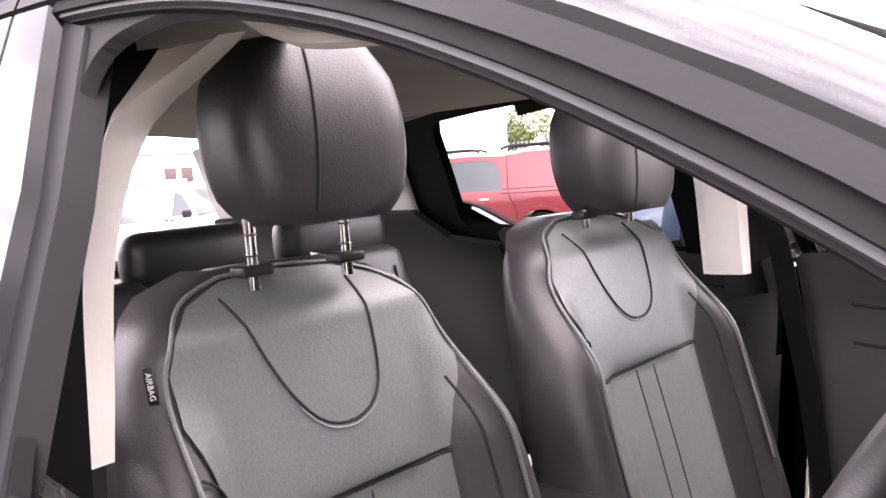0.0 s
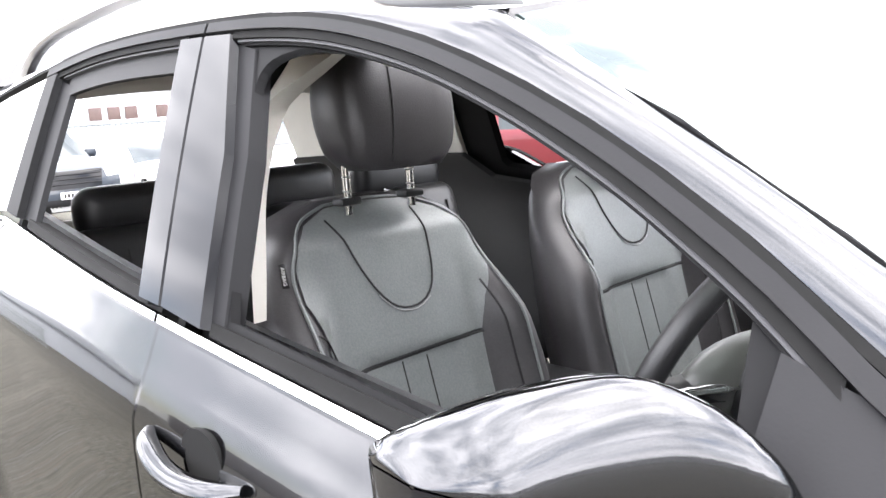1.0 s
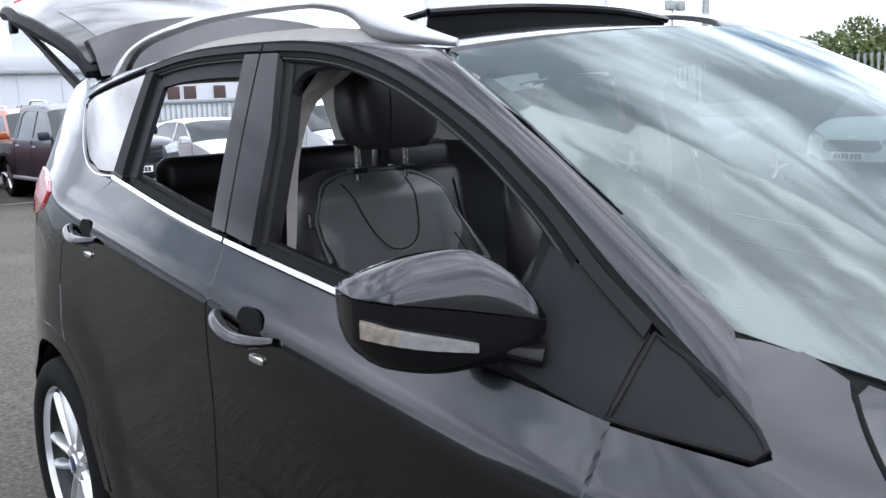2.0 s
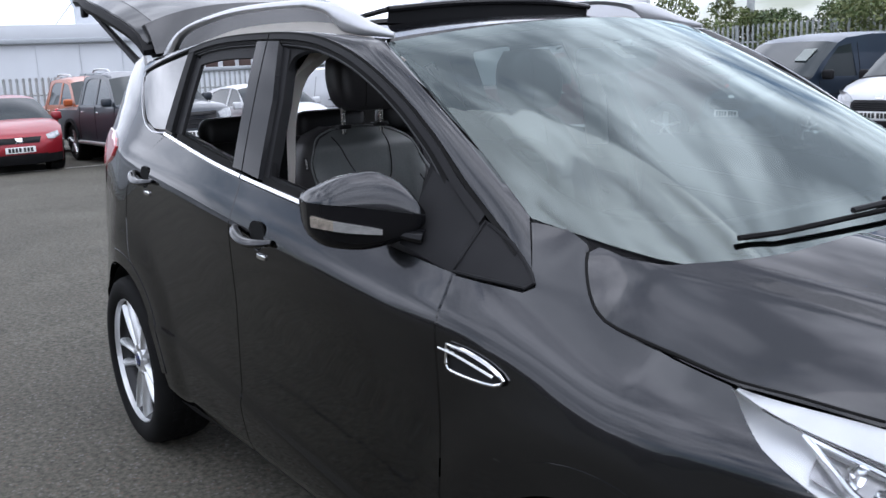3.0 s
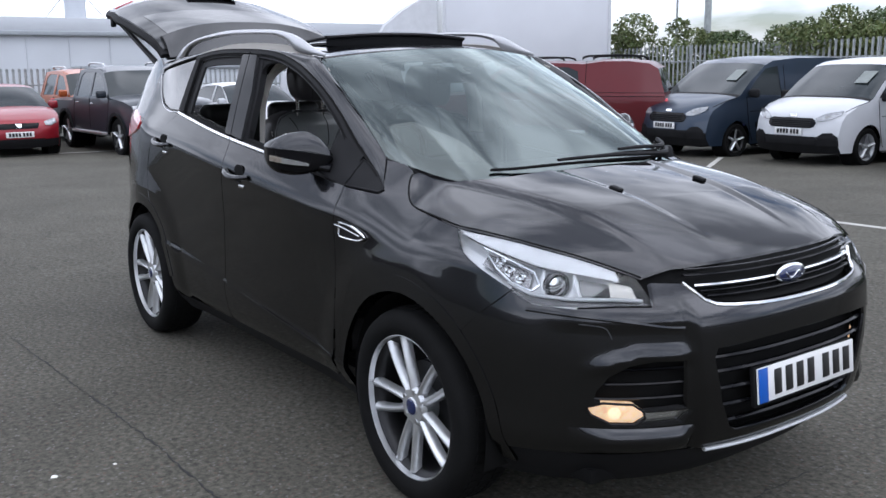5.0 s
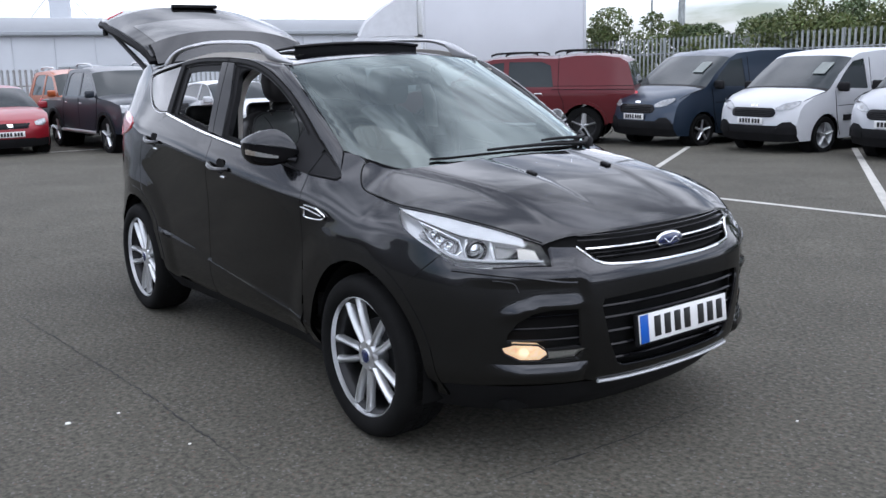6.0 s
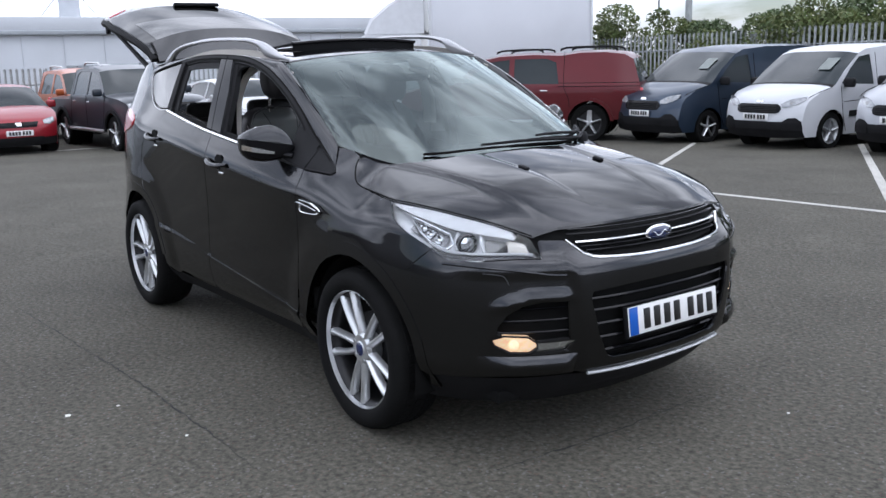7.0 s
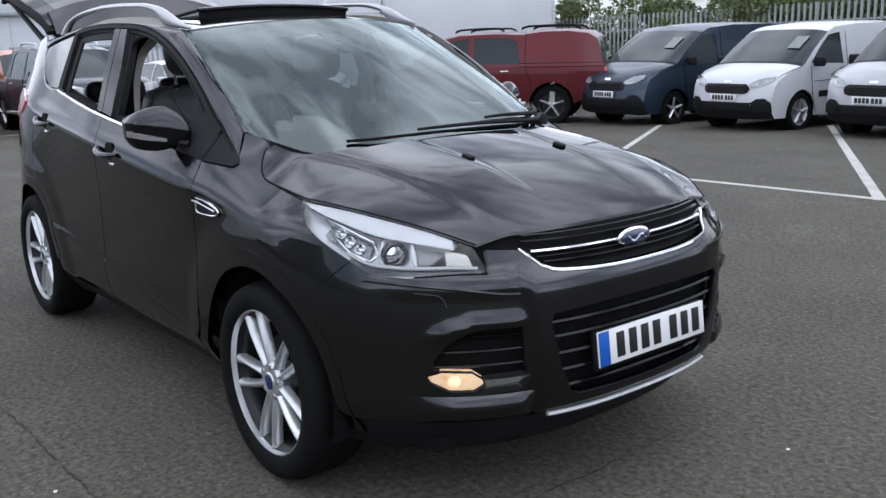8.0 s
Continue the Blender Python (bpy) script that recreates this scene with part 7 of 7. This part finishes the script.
def pickup(canopy):
    head = [(2.52, 0.35, "black"), (2.62, 0.48, "body"), (2.63, 0.62), (2.60, 0.85), (2.56, 1.0), (2.46, 1.08), (2.0, 1.16), (1.38, 1.2), (1.28, 1.22, "glass"), (0.95, 1.5), (0.66, 1.71, "body"), (0.3, 1.79), (-0.3, 1.81), (-0.8, 1.78)]
    if canopy:
        rear = [(-0.92, 1.80), (-1.2, 1.83), (-1.9, 1.83), (-2.3, 1.78), (-2.5, 1.66, "glass"), (-2.64, 1.2, "body"), (-2.68, 1.0), (-2.68, 0.6), (-2.6, 0.42)]
    else:
        rear = [(-0.92, 1.70, "glass"), (-1.02, 1.2, "body"), (-1.06, 1.12), (-1.8, 1.11), (-2.62, 1.10), (-2.68, 1.0), (-2.68, 0.6), (-2.6, 0.42)]
    wins = [[(1.02, 1.22), (0.72, 1.48), (0.50, 1.63), (0.12, 1.68), (0.12, 1.18)], [(0.03, 1.18), (0.03, 1.685), (-0.55, 1.68), (-0.72, 1.6), (-0.78, 1.17)]]
    extra = tail_lamps(-2.64, 0.875, 0.76, 1.08)

    def more():
        out = extra()
        for s in (-1, 1):
            out.append(("roof_bar", tube_bm(smooth_line([(0.35, s * 0.64, 1.79), (0.25, s * 0.64, 1.85), (-0.5, s * 0.64, 1.865), (-0.62, s * 0.64, 1.80)], 0.1), 0.022, 6), "satin" if not canopy else "trim_black"))
            out.append(("side_step", tube_bm([(1.1, s * 0.93, 0.42), (-1.1, s * 0.93, 0.42)], 0.04, 8), "satin"))
            if canopy:
                out.append(("canopy_bar", tube_bm(smooth_line([(-1.0, s * 0.66, 1.82), (-1.1, s * 0.66, 1.885), (-2.0, s * 0.66, 1.885), (-2.12, s * 0.66, 1.80)], 0.1), 0.024, 6), "trim_black"))
        return out
    prof = head + rear
    doors = [[(1.22, 1.15), (1.16, 0.8), (1.0, 0.5)], [(0.08, 1.15), (0.05, 0.52)], [(-0.86, 1.8), (-0.87, 1.1), (-0.95, 0.9), (-0.98, 0.5)]]
    if canopy:
        # the longer cab of the canopied pickup
        back = lambda x: float(np.interp(x, [-2.7, -1.9, -1.0, 0.5, 3.0], [-2.7, -1.9, -1.24, 0.5, 3.0]))
        prof = [(back(p[0]), *p[1:]) for p in prof]
        wins = [[(back(x), z) for x, z in w] for w in wins]
        doors = [[(back(x), z) for x, z in c] for c in doors]
    return dict(w=0.93, belt=1.14, tumble=0.2, wheel_r=0.385, wheels=(1.62, -1.60), front_n=6, plate_z=0.62, foot=0.45, bow=0.12, profile=prof, windows=wins, ftaper=0.12, rtaper=0.03,
                cuts=doors + ([[(-0.95, 1.12), (-2.6, 1.11)], [(-0.98, 1.19), (-2.6, 1.18)]] if canopy else []), handles=[(0.25, 1.03), (-0.68, 1.04)],
                mirror=(1.08, 1.24), front=[("headlamp", [(0.56, 0.98), (0.72, 1.02), (0.86, 1.02), (0.86, 0.88), (0.60, 0.86)], "van_lamp"), ("grille", [(-0.52, 1.0), (0.52, 1.0), (0.46, 0.72), (-0.46, 0.72)], "gloss_black"),
                                            ("skid_plate", [(-0.42, 0.46), (0.42, 0.46), (0.38, 0.38), (-0.38, 0.38)], "silver_trim"), ("lower_grille", [(-0.6, 0.56), (0.6, 0.56), (0.55, 0.44), (-0.55, 0.44)], "trim_black"), ("fog_lamp", [(0.66, 0.62), (0.78, 0.62), (0.78, 0.52), (0.66, 0.52)], "lamp_white")],
                bars=(0.80, 0.88, 0.95), bar_w=0.48, extra=more, flares="maroon" if canopy else "trim_black")


def van(scale, alloy, height):
    k = scale
    prof = [(1.98, 0.22, "black"), (2.06, 0.34), (2.08, 0.46, "body"), (2.06, 0.60), (2.02, 0.76), (1.94, 0.88), (1.6, 1.02), (1.30, 1.09), (1.26, 1.10, "black"), (1.18, 1.125, "glass"), (0.9, 1.36), (0.48, 1.64, "body"), (0.25, 1.72), (-0.4, 1.765),
            (-1.4, 1.765), (-1.95, 1.73), (-2.06, 1.62), (-2.1, 1.2), (-2.12, 0.6), (-2.08, 0.25)]
    prof = [(p[0] * k, p[1] * height, *p[2:]) for p in prof]
    h = height
    return dict(w=0.88 * k, belt=1.02 * h, tumble=0.12, wheel_r=0.315, wheels=(1.2 * k, -1.3 * k), front_n=6, plate_z=0.575 * h, foot=0.24, bow=0.14, ftaper=0.15, profile=prof,
                windows=[[(0.98 * k, 1.10 * h), (0.72 * k, 1.34 * h), (0.45 * k, 1.54 * h), (0.12 * k, 1.58 * h), (0.06 * k, 1.06 * h)]],
                cuts=[[(1.0 * k, 1.06 * h), (0.92 * k, 0.6), (0.8 * k, 0.3)], [(-0.02 * k, 1.6 * h), (-0.04 * k, 0.9), (-0.06 * k, 0.3)], [(-1.0 * k, 1.55 * h), (-1.02 * k, 0.5)], [(1.24 * k, 1.05 * h), (1.55 * k, 0.985 * h), (1.78 * k, 0.90 * h)], [(0.9 * k, 0.80 * h), (-1.9 * k, 0.84 * h)]],
                handles=[(0.12 * k, 0.98 * h), (-0.15 * k, 0.98 * h)], handle_mat="trim_black", mirror=(0.92 * k, 1.12 * h), mirror_mat=M["trim_black"], alloy=alloy,
                strips=[([(0.75 * k, 0.64), (-0.85 * k, 0.64)], [(0.75 * k, 0.54), (-0.85 * k, 0.54)])],
                front=[("headlamp", [(0.43, 0.785 * h), (0.54, 0.855 * h), (0.66, 0.895 * h), (0.79, 0.915 * h), (0.77, 0.85 * h), (0.68, 0.785 * h), (0.56, 0.75 * h), (0.46, 0.745 * h)], "van_lamp"),
                       ("headlamp_bowl", [(0.56, 0.83 * h), (0.64, 0.85 * h), (0.66, 0.80 * h), (0.58, 0.775 * h)], "lamp_grey"),
                       ("grille", [(-0.45, 0.71 * h), (-0.43, 0.755 * h), (-0.38, 0.785 * h), (0.38, 0.785 * h), (0.43, 0.755 * h), (0.45, 0.71 * h), (0.42, 0.655 * h), (0.36, 0.635 * h), (-0.36, 0.635 * h), (-0.42, 0.655 * h)], "gloss_black"),
                       ("lower_grille", [(-0.50, 0.50 * h), (0.50, 0.50 * h), (0.46, 0.37 * h), (-0.46, 0.37 * h)], "trim_black"),
                       ("fog_surround", [(0.50, 0.50 * h), (0.58, 0.56 * h), (0.70, 0.57 * h), (0.79, 0.50 * h), (0.80, 0.36 * h), (0.5, 0.36 * h)], "trim_black"), ("badge", [(-0.06, 0.845 * h), (0.06, 0.845 * h), (0.06, 0.815 * h), (-0.06, 0.815 * h)], "chrome")],
                bars=(0.66 * h, 0.69 * h, 0.72 * h, 0.75 * h), bar_w=0.38,
                extra=lambda: [("screen_notice", turned(box_bm(0.34, 0.24, 0.004, 0.0), Matrix.Translation((0.808 * k, 0.48, 1.432 * h)) @ pose(0, 0, 0, 0, 33.7, 0)), "notice")])


build_vehicle("hatchback", "glossy red hatchback facing out of its bay", "car", (-17.98, 1.45, 0), M["red"], HATCH)
build_vehicle("pickup_truck", "dark slate double-cab pickup with silver side steps", "pickup", (-16.8, 3.95, 3), M["dark_slate"], pickup(False))
build_vehicle("pickup_truck", "orange double-cab pickup parked behind other cars", "pickup", (-20.7, 4.15, 4), M["orange"], pickup(False))
build_vehicle("pickup_truck", "maroon double-cab pickup with matching canopy", "pickup", (-10.66, 10.48, 216), M["maroon"], pickup(True))
build_vehicle("hatchback", "white hatchback parked in a bay", "car", (-17.9, 7.2, 0), M["white_paint"], dict(HATCH, handle_mat="white_paint"))
build_vehicle("panel_van", "white panel van parked in a bay", "van", (-17.9, 9.9, 0), M["white_paint"], van(1.0, False, 1.0))
rot = radians(-94)
for x, y, mat, k, al, h, lab in ((-7.6, 11.8, "blue_grey", 1.05, True, 1.045, "metallic blue-grey compact van with alloy wheels"), (-5.1, 11.9, "white_paint", 1.0, False, 1.0, "white compact panel van with black bumper"),
                                 (-2.55, 11.75, "silver", 1.0, False, 1.0, "pale silver compact panel van with black bumper"), (-10.6, 15.5, "navy", 1.05, True, 0.98, "dark navy compact van behind other vehicles")):
    build_vehicle("panel_van", lab, "van", (x - 1.2 * k * math.cos(rot), y - 1.2 * k * math.sin(rot), -94), M[mat], van(k, al, h))


# ---------- lorry ----------
M["grp"] = make_mat("grp_panel", (0.62, 0.63, 0.66), rough=0.45, vary=0.05, scale=0.6, coat=0.3)
M["cab_white"] = make_mat("cab_white", (0.55, 0.56, 0.58), rough=0.35, vary=0.05, coat=0.5)


def build_lorry():
    lorry = thing("box_lorry", "pale grey box lorry with a roof air deflector", "lorry", group="vehicles parked around")
    part("cargo_box", box_bm(4.6, 2.5, 3.2, 0.06, (-2.3, -1.25, 2.7)), M["grp"], lorry)
    for x in (-0.03, -4.57):
        part("corner_post", box_bm(0.08, 0.08, 3.24, 0.02, (x, 0.0, 2.7)), M["cab_white"], lorry)
    # cab, with sloping screen and a rounded deflector over it
    for nm, prof, w, mat in (("cab", [(2.3, 0.6), (2.35, 1.4), (2.15, 2.4), (1.9, 2.55), (0.25, 2.55), (0.25, 0.6)], 2.3, "cab_white"),
                             ("air_deflector", [(1.9, 2.62), (1.7, 3.0), (1.2, 3.4), (0.5, 3.75), (0.16, 3.85), (0.16, 2.62)], 2.2, "cab_white")):
        bm = bmesh.new()
        rows = []
        for yy in (0, 0.08, w / 2, w - 0.08, w):
            inset = 0.06 if yy in (0, w) else 0.0
            rows.append([bm.verts.new((x - (inset if x > 1 else 0), -0.1 - yy, z - (inset if z > 2.6 else 0))) for x, z in resample(prof, 0.3)])
        for r, t in zip(rows, rows[1:]):
            for k in range(len(r)):
                bm.faces.new((r[k], r[(k + 1) % len(r)], t[(k + 1) % len(r)], t[k]))
        bm.faces.new(rows[0])
        bm.faces.new(rows[-1])
        bmesh.ops.recalc_face_normals(bm, faces=bm.faces[:])
        part(nm, bm, M[mat], lorry, sharp=30)
    part("cab_window", box_bm(0.8, 0.02, 0.6, 0.05, (1.5, -0.09, 2.0)), M["car_glass"], lorry)
    part("chassis", box_bm(6.6, 0.9, 0.3, 0.03, (-1.2, -1.25, 0.85)), M["dark_void"], lorry)
    for cx in (1.4, -3.4):
        for yy in (-0.25, -2.25):
            wheel = new("wheel", None)
            wheel.parent = lorry
            wheel.matrix_basis = pose(cx, yy, 0.48, 0, 0, 0)
            part("tyre", lathe_bm([(0.27, -0.13), (0.44, -0.15), (0.48, -0.1), (0.48, 0.1), (0.44, 0.15), (0.27, 0.13)], 24), M["rubber"], wheel)
            part("rim", lathe_bm([(0.28, 0.13), (0.2, 0.05), (0.0, 0.06)], 24), M["steel_wheel"], wheel)
    lorry.matrix_basis = pose(-17.37, 12.88, ground_z(-17.4, 12.9), 0, 0, 230)


build_lorry()


# ---------- buildings and fences ----------
M["cladding"] = make_mat("cladding", (0.52, 0.54, 0.57), rough=0.55, vary=0.06, scale=0.3)
M["fascia"] = make_mat("fascia", (0.30, 0.32, 0.34), rough=0.5, vary=0.05)
M["galv"] = make_mat("galvanised", (0.36, 0.38, 0.38), rough=0.5, metal=0.5, vary=0.15, scale=8)
M["shutter"] = make_mat("brown_shutter", (0.06, 0.035, 0.03), rough=0.6, vary=0.1)


def build_shed():
    shed = thing("industrial_shed", "long pale grey clad industrial building", "building")
    base = -1.75
    part("wall", box_bm(14, 63, 5.2, 0.05, (-52, 6.5, base + 2.6)), M["cladding"], shed)
    part("roof_band", box_bm(14.4, 63.4, 0.75, 0.05, (-52, 6.5, base + 5.35)), M["cladding"], shed)
    part("gutter", box_bm(0.25, 63.5, 0.22, 0.05, (-44.85, 6.5, base + 4.95)), M["fascia"], shed)
    for y in np.arange(-24, 38, 2.0):
        part("cladding_rib", box_bm(0.05, 0.05, 4.8, 0.0, (-44.98, y, base + 2.4)), M["cladding"], shed)
    for y in (16.55, 17.5, 18.4, 20.07, 24.0, 25.0, 28.0):
        win = part("window", box_bm(0.08, 0.66, 0.8, 0.02, (-44.95, y, base + 3.7)), M["shutter"], shed)
        part("window_sill", box_bm(0.12, 0.65, 0.06, 0.01, (-44.92, y, base + 3.21)), M["fascia"], win)
    ch = thing("roof_vent", "grey cylindrical vent on the shed roof", "roof vent")
    part("pipe", lathe_bm([(0.55, 4.6), (0.52, 5.6), (0.75, 6.3), (0.8, 7.6), (0.3, 7.9), (0.0, 7.9)], 20, "z"), M["cladding"], ch)
    for d in (-1.6, 1.6):
        part("stay_wire", tube_bm([(0, 0, 6.6), (0, d, 4.7)], 0.025, 5), M["galv"], ch)
    ch.matrix_basis = pose(-47.5, 11.1, -0.75)


def pale_bm(height):
    """One palisade pale with a split pointed head."""
    bm = bmesh.new()
    w, d = 0.034, 0.012
    low = [(-w, -d), (-w * 0.4, d), (w * 0.4, d), (w, -d)]
    outline = [(x, y, 0.05) for x, y in low], [(x, y, height - 0.12) for x, y in low], [(x * 0.9 + (0.01 if x > 0 else -0.01), y, height - 0.04) for x, y in low], [(x * 0.15, y, height) for x, y in low]
    rows = [[bm.verts.new(p) for p in r] for r in outline]
    for r, t in zip(rows, rows[1:]):
        for k in range(3):
            bm.faces.new((r[k], r[k + 1], t[k + 1], t[k]))
    return bm


def build_fence(name, a, b, height, label):
    f = thing(name, label, "fence", group="palisade fences")
    a, b = Vector(a), Vector(b)
    n = int((b - a).length / 0.155)
    me = None
    d = (b - a).normalized()
    ang = math.atan2(d.y, d.x)
    count = min(n, 290)
    for i in range(count):
        p = a.lerp(b, i / n)
        if me is None:
            ob = part("pale", pale_bm(height), M["galv"], f, sharp=30)
            me = ob.data
        else:
            ob = new("pale", me)
            ob.parent = f
        ob.matrix_basis = Matrix.Translation((p.x, p.y, ground_z(p.x, p.y))) @ Matrix.Rotation(ang, 4, "Z")
    end = a.lerp(b, count / n)
    for z in (0.35, height - 0.45):
        pa, pb = Vector((a.x, a.y, ground_z(a.x, a.y) + z)), Vector((end.x, end.y, ground_z(end.x, end.y) + z))
        side_v = Vector((-d.y, d.x, 0)) * 0.03
        part("rail", tube_bm([pa + side_v, pb + side_v], 0.025, 4), M["galv"], f)
    k = 0
    while k * 2.75 < (end - a).length:
        p = a + d * 2.75 * k
        part("post", box_bm(0.09, 0.06, height, 0.005, (p.x - d.y * 0.08, p.y + d.x * 0.08, ground_z(p.x, p.y) + height / 2)), M["galv"], f)
        k += 1


build_shed()
build_fence("palisade_fence", (-23.6, -9.0), (-23.6, 26.0), 1.86, "galvanised steel palisade fence behind the parked cars")
build_fence("palisade_fence", (-19.0, 18.6), (9.0, 18.6), 2.35, "galvanised steel palisade fence in front of the trees")
part_store = thing("storage_cabin", "long low dark-edged cabin behind the fence", "cabin")
part("cabin_body", box_bm(3.0, 8.0, 1.95, 0.04, (0, 0, 0.975)), M["cladding"], part_store)
part("cabin_roof", box_bm(3.2, 8.2, 0.12, 0.03, (0, 0, 2.0)), M["fascia"], part_store)
part_store.matrix_basis = pose(-27.5, 10.0, ground_z(-27.5, 10.0))


# ---------- lamp posts and trees ----------
def build_lamp_post(x, y, h, r, heads):
    lp = thing("street_lamp", "tall grey steel lighting column", "street lamp", group="lighting columns")
    part("column", tube_bm([(0, 0, 0), (0, 0, h * 0.4), (0, 0, h)], [r, r * 0.9, r * 0.7], 10), M["galv"], lp)
    for k in range(heads):
        part("flood_light", turned(rounded_bm(0.18, 0.32, 0.3, 0.04), Matrix.Translation((0.1, -0.25 + 0.5 * k, h))), M["galv"], lp)
    lp.matrix_basis = pose(x, y, ground_z(x, y))


M["bark"] = make_mat("bark", (0.09, 0.07, 0.05), rough=0.9, vary=0.3, scale=10, bump=0.5, bump_scale=40)


def leaf_mat(name, rgb):
    m = make_mat(name, rgb, rough=0.6, vary=0.3, scale=1.2)
    nt = m.node_tree
    geo = nt.nodes.new("ShaderNodeNewGeometry")
    hs = [n for n in nt.nodes if n.bl_idname == "ShaderNodeHueSaturation"][0]
    mr = nt.nodes.new("ShaderNodeMapRange")
    mr.inputs["To Min"].default_value, mr.inputs["To Max"].default_value = 0.47, 0.53
    nt.links.new(geo.outputs["Random Per Island"], mr.inputs["Value"])
    nt.links.new(mr.outputs["Result"], hs.inputs["Hue"])
    return m


M["leaf"] = leaf_mat("leaf", (0.065, 0.095, 0.032))
M["leaf_light"] = leaf_mat("leaf_light", (0.10, 0.125, 0.038))


def leaves(clumps, count, size, seed):
    rng = np.random.default_rng(seed)
    verts, faces = [], []
    total = sum(c[3] ** 2 for c in clumps)
    for cx, cy, cz, r in clumps:
        for _ in range(int(count * r * r / total)):
            v = rng.normal(size=3)
            v /= np.linalg.norm(v)
            p = np.array([cx, cy, cz]) + v * r * rng.uniform(0.35, 1.1) ** 0.5 * np.array([1, 1, 0.8])
            a = rng.normal(size=3)
            a /= np.linalg.norm(a)
            b = np.cross(a, rng.normal(size=3))
            b /= np.linalg.norm(b)
            s = size * rng.uniform(0.6, 1.4)
            k = len(verts)
            verts += [p - a * s, p + b * s * 0.45, p + a * s, p - b * s * 0.45]
            faces.append((k, k + 1, k + 2, k + 3))
    return verts, faces


def build_tree(x, y, height, spread, seed, mat="leaf"):
    rng = random.Random(seed)
    t = thing("tree", "leafy green tree standing behind the palisade fence", "tree", group="trees behind the fence")
    base = ground_z(x, y)
    limbs = bmesh.new()
    trunk = [(0, 0, 0), (rng.uniform(-0.1, 0.1), rng.uniform(-0.1, 0.1), height * 0.35), (rng.uniform(-0.2, 0.2), rng.uniform(-0.2, 0.2), height * 0.7)]
    tube_bm(trunk, [0.13, 0.09, 0.04], 8, bm=limbs)
    clumps = []
    for k in range(14):
        a = rng.uniform(0, 2 * math.pi)
        r = spread * rng.uniform(0.25, 1.0)
        z = height * rng.uniform(0.28, 0.95)
        r *= 1.1 - 0.6 * abs(z / height - 0.5)
        end = (r * math.cos(a), r * math.sin(a), z)
        tube_bm([(0, 0, z * 0.55), (end[0] * 0.5, end[1] * 0.5, z * 0.8), end], [0.05, 0.03, 0.012], 5, bm=limbs)
        clumps.append((*end, rng.uniform(0.35, 0.75) * spread / 1.6))
    part("trunk", limbs, M["bark"], t)
    v, f = leaves(clumps, 8000, 0.055, seed)
    me = bpy.data.meshes.new("crown")
    me.from_pydata([tuple(p) for p in v], [], f)
    me.materials.append(M[mat])
    crown = new("crown", me)
    crown.parent = t
    t.matrix_basis = pose(x, y, base)


def build_hedge(x0, x1, y, h, seed):
    rng = random.Random(seed)
    clumps = []
    n = int((x1 - x0) / 0.7)
    for i in range(n):
        x = x0 + (x1 - x0) * i / n
        for _ in range(3):
            clumps.append((x + rng.uniform(-0.4, 0.4), y + rng.uniform(-0.5, 0.5), ground_z(x, y) + rng.uniform(0.3, h), rng.uniform(0.35, 0.7)))
    v, f = leaves(clumps, 80000, 0.06, seed)
    me = bpy.data.meshes.new("hedge")
    me.from_pydata([tuple(p) for p in v], [], f)
    me.materials.append(M["leaf_light"])
    tagged(new("hedge", me), "untrimmed light green hedge along the fence", "hedge", kind="stuff")


build_lamp_post(-15.2, 21.5, 9.0, 0.12, 0)
build_lamp_post(-16.0, 21.0, 4.2, 0.05, 2)
build_lamp_post(-8.0, 23.5, 8.0, 0.07, 0)
build_lamp_post(-6.6, 24.0, 8.0, 0.07, 0)
for i, (x, y, h, s) in enumerate(((-15.4, 21.2, 2.8, 1.1), (-13.8, 20.8, 2.6, 1.1), (-12.2, 21.4, 2.9, 1.3), (-10.4, 21.0, 2.8, 1.2), (-8.6, 21.4, 3.1, 1.4), (-6.8, 21.0, 3.2, 1.4), (-4.8, 21.2, 4.2, 1.8), (-2.6, 21.0, 5.3, 2.1),
                                  (-0.2, 21.4, 5.6, 2.2), (2.4, 21.2, 5.6, 2.2), (5.2, 21.2, 5.2, 2.2))):
    build_tree(x, y, h, s, 20 + i, "leaf" if i % 3 else "leaf_light")
build_hedge(-17.0, 9.0, 19.2, 2.9, 5)


# ---------- plain unseen walls added behind the camera, kept low for the body's side reflections ---
M["brick_wall"] = make_mat("brick_wall", (0.085, 0.07, 0.06), rough=0.85, vary=0.2, scale=0.8, grain=0.2, grain_scale=20)
tagged(link_mesh("wall_south", box_bm(70, 0.3, 1.9, 0.02, (4, -19.5, 0.95)), M["brick_wall"]), "plain dark brick wall along the car park", kind="structure")
tagged(link_mesh("wall_east", box_bm(0.3, 60, 1.9, 0.02, (27, 8, 0.95)), M["brick_wall"]), "plain dark brick wall closing the car park", kind="structure")
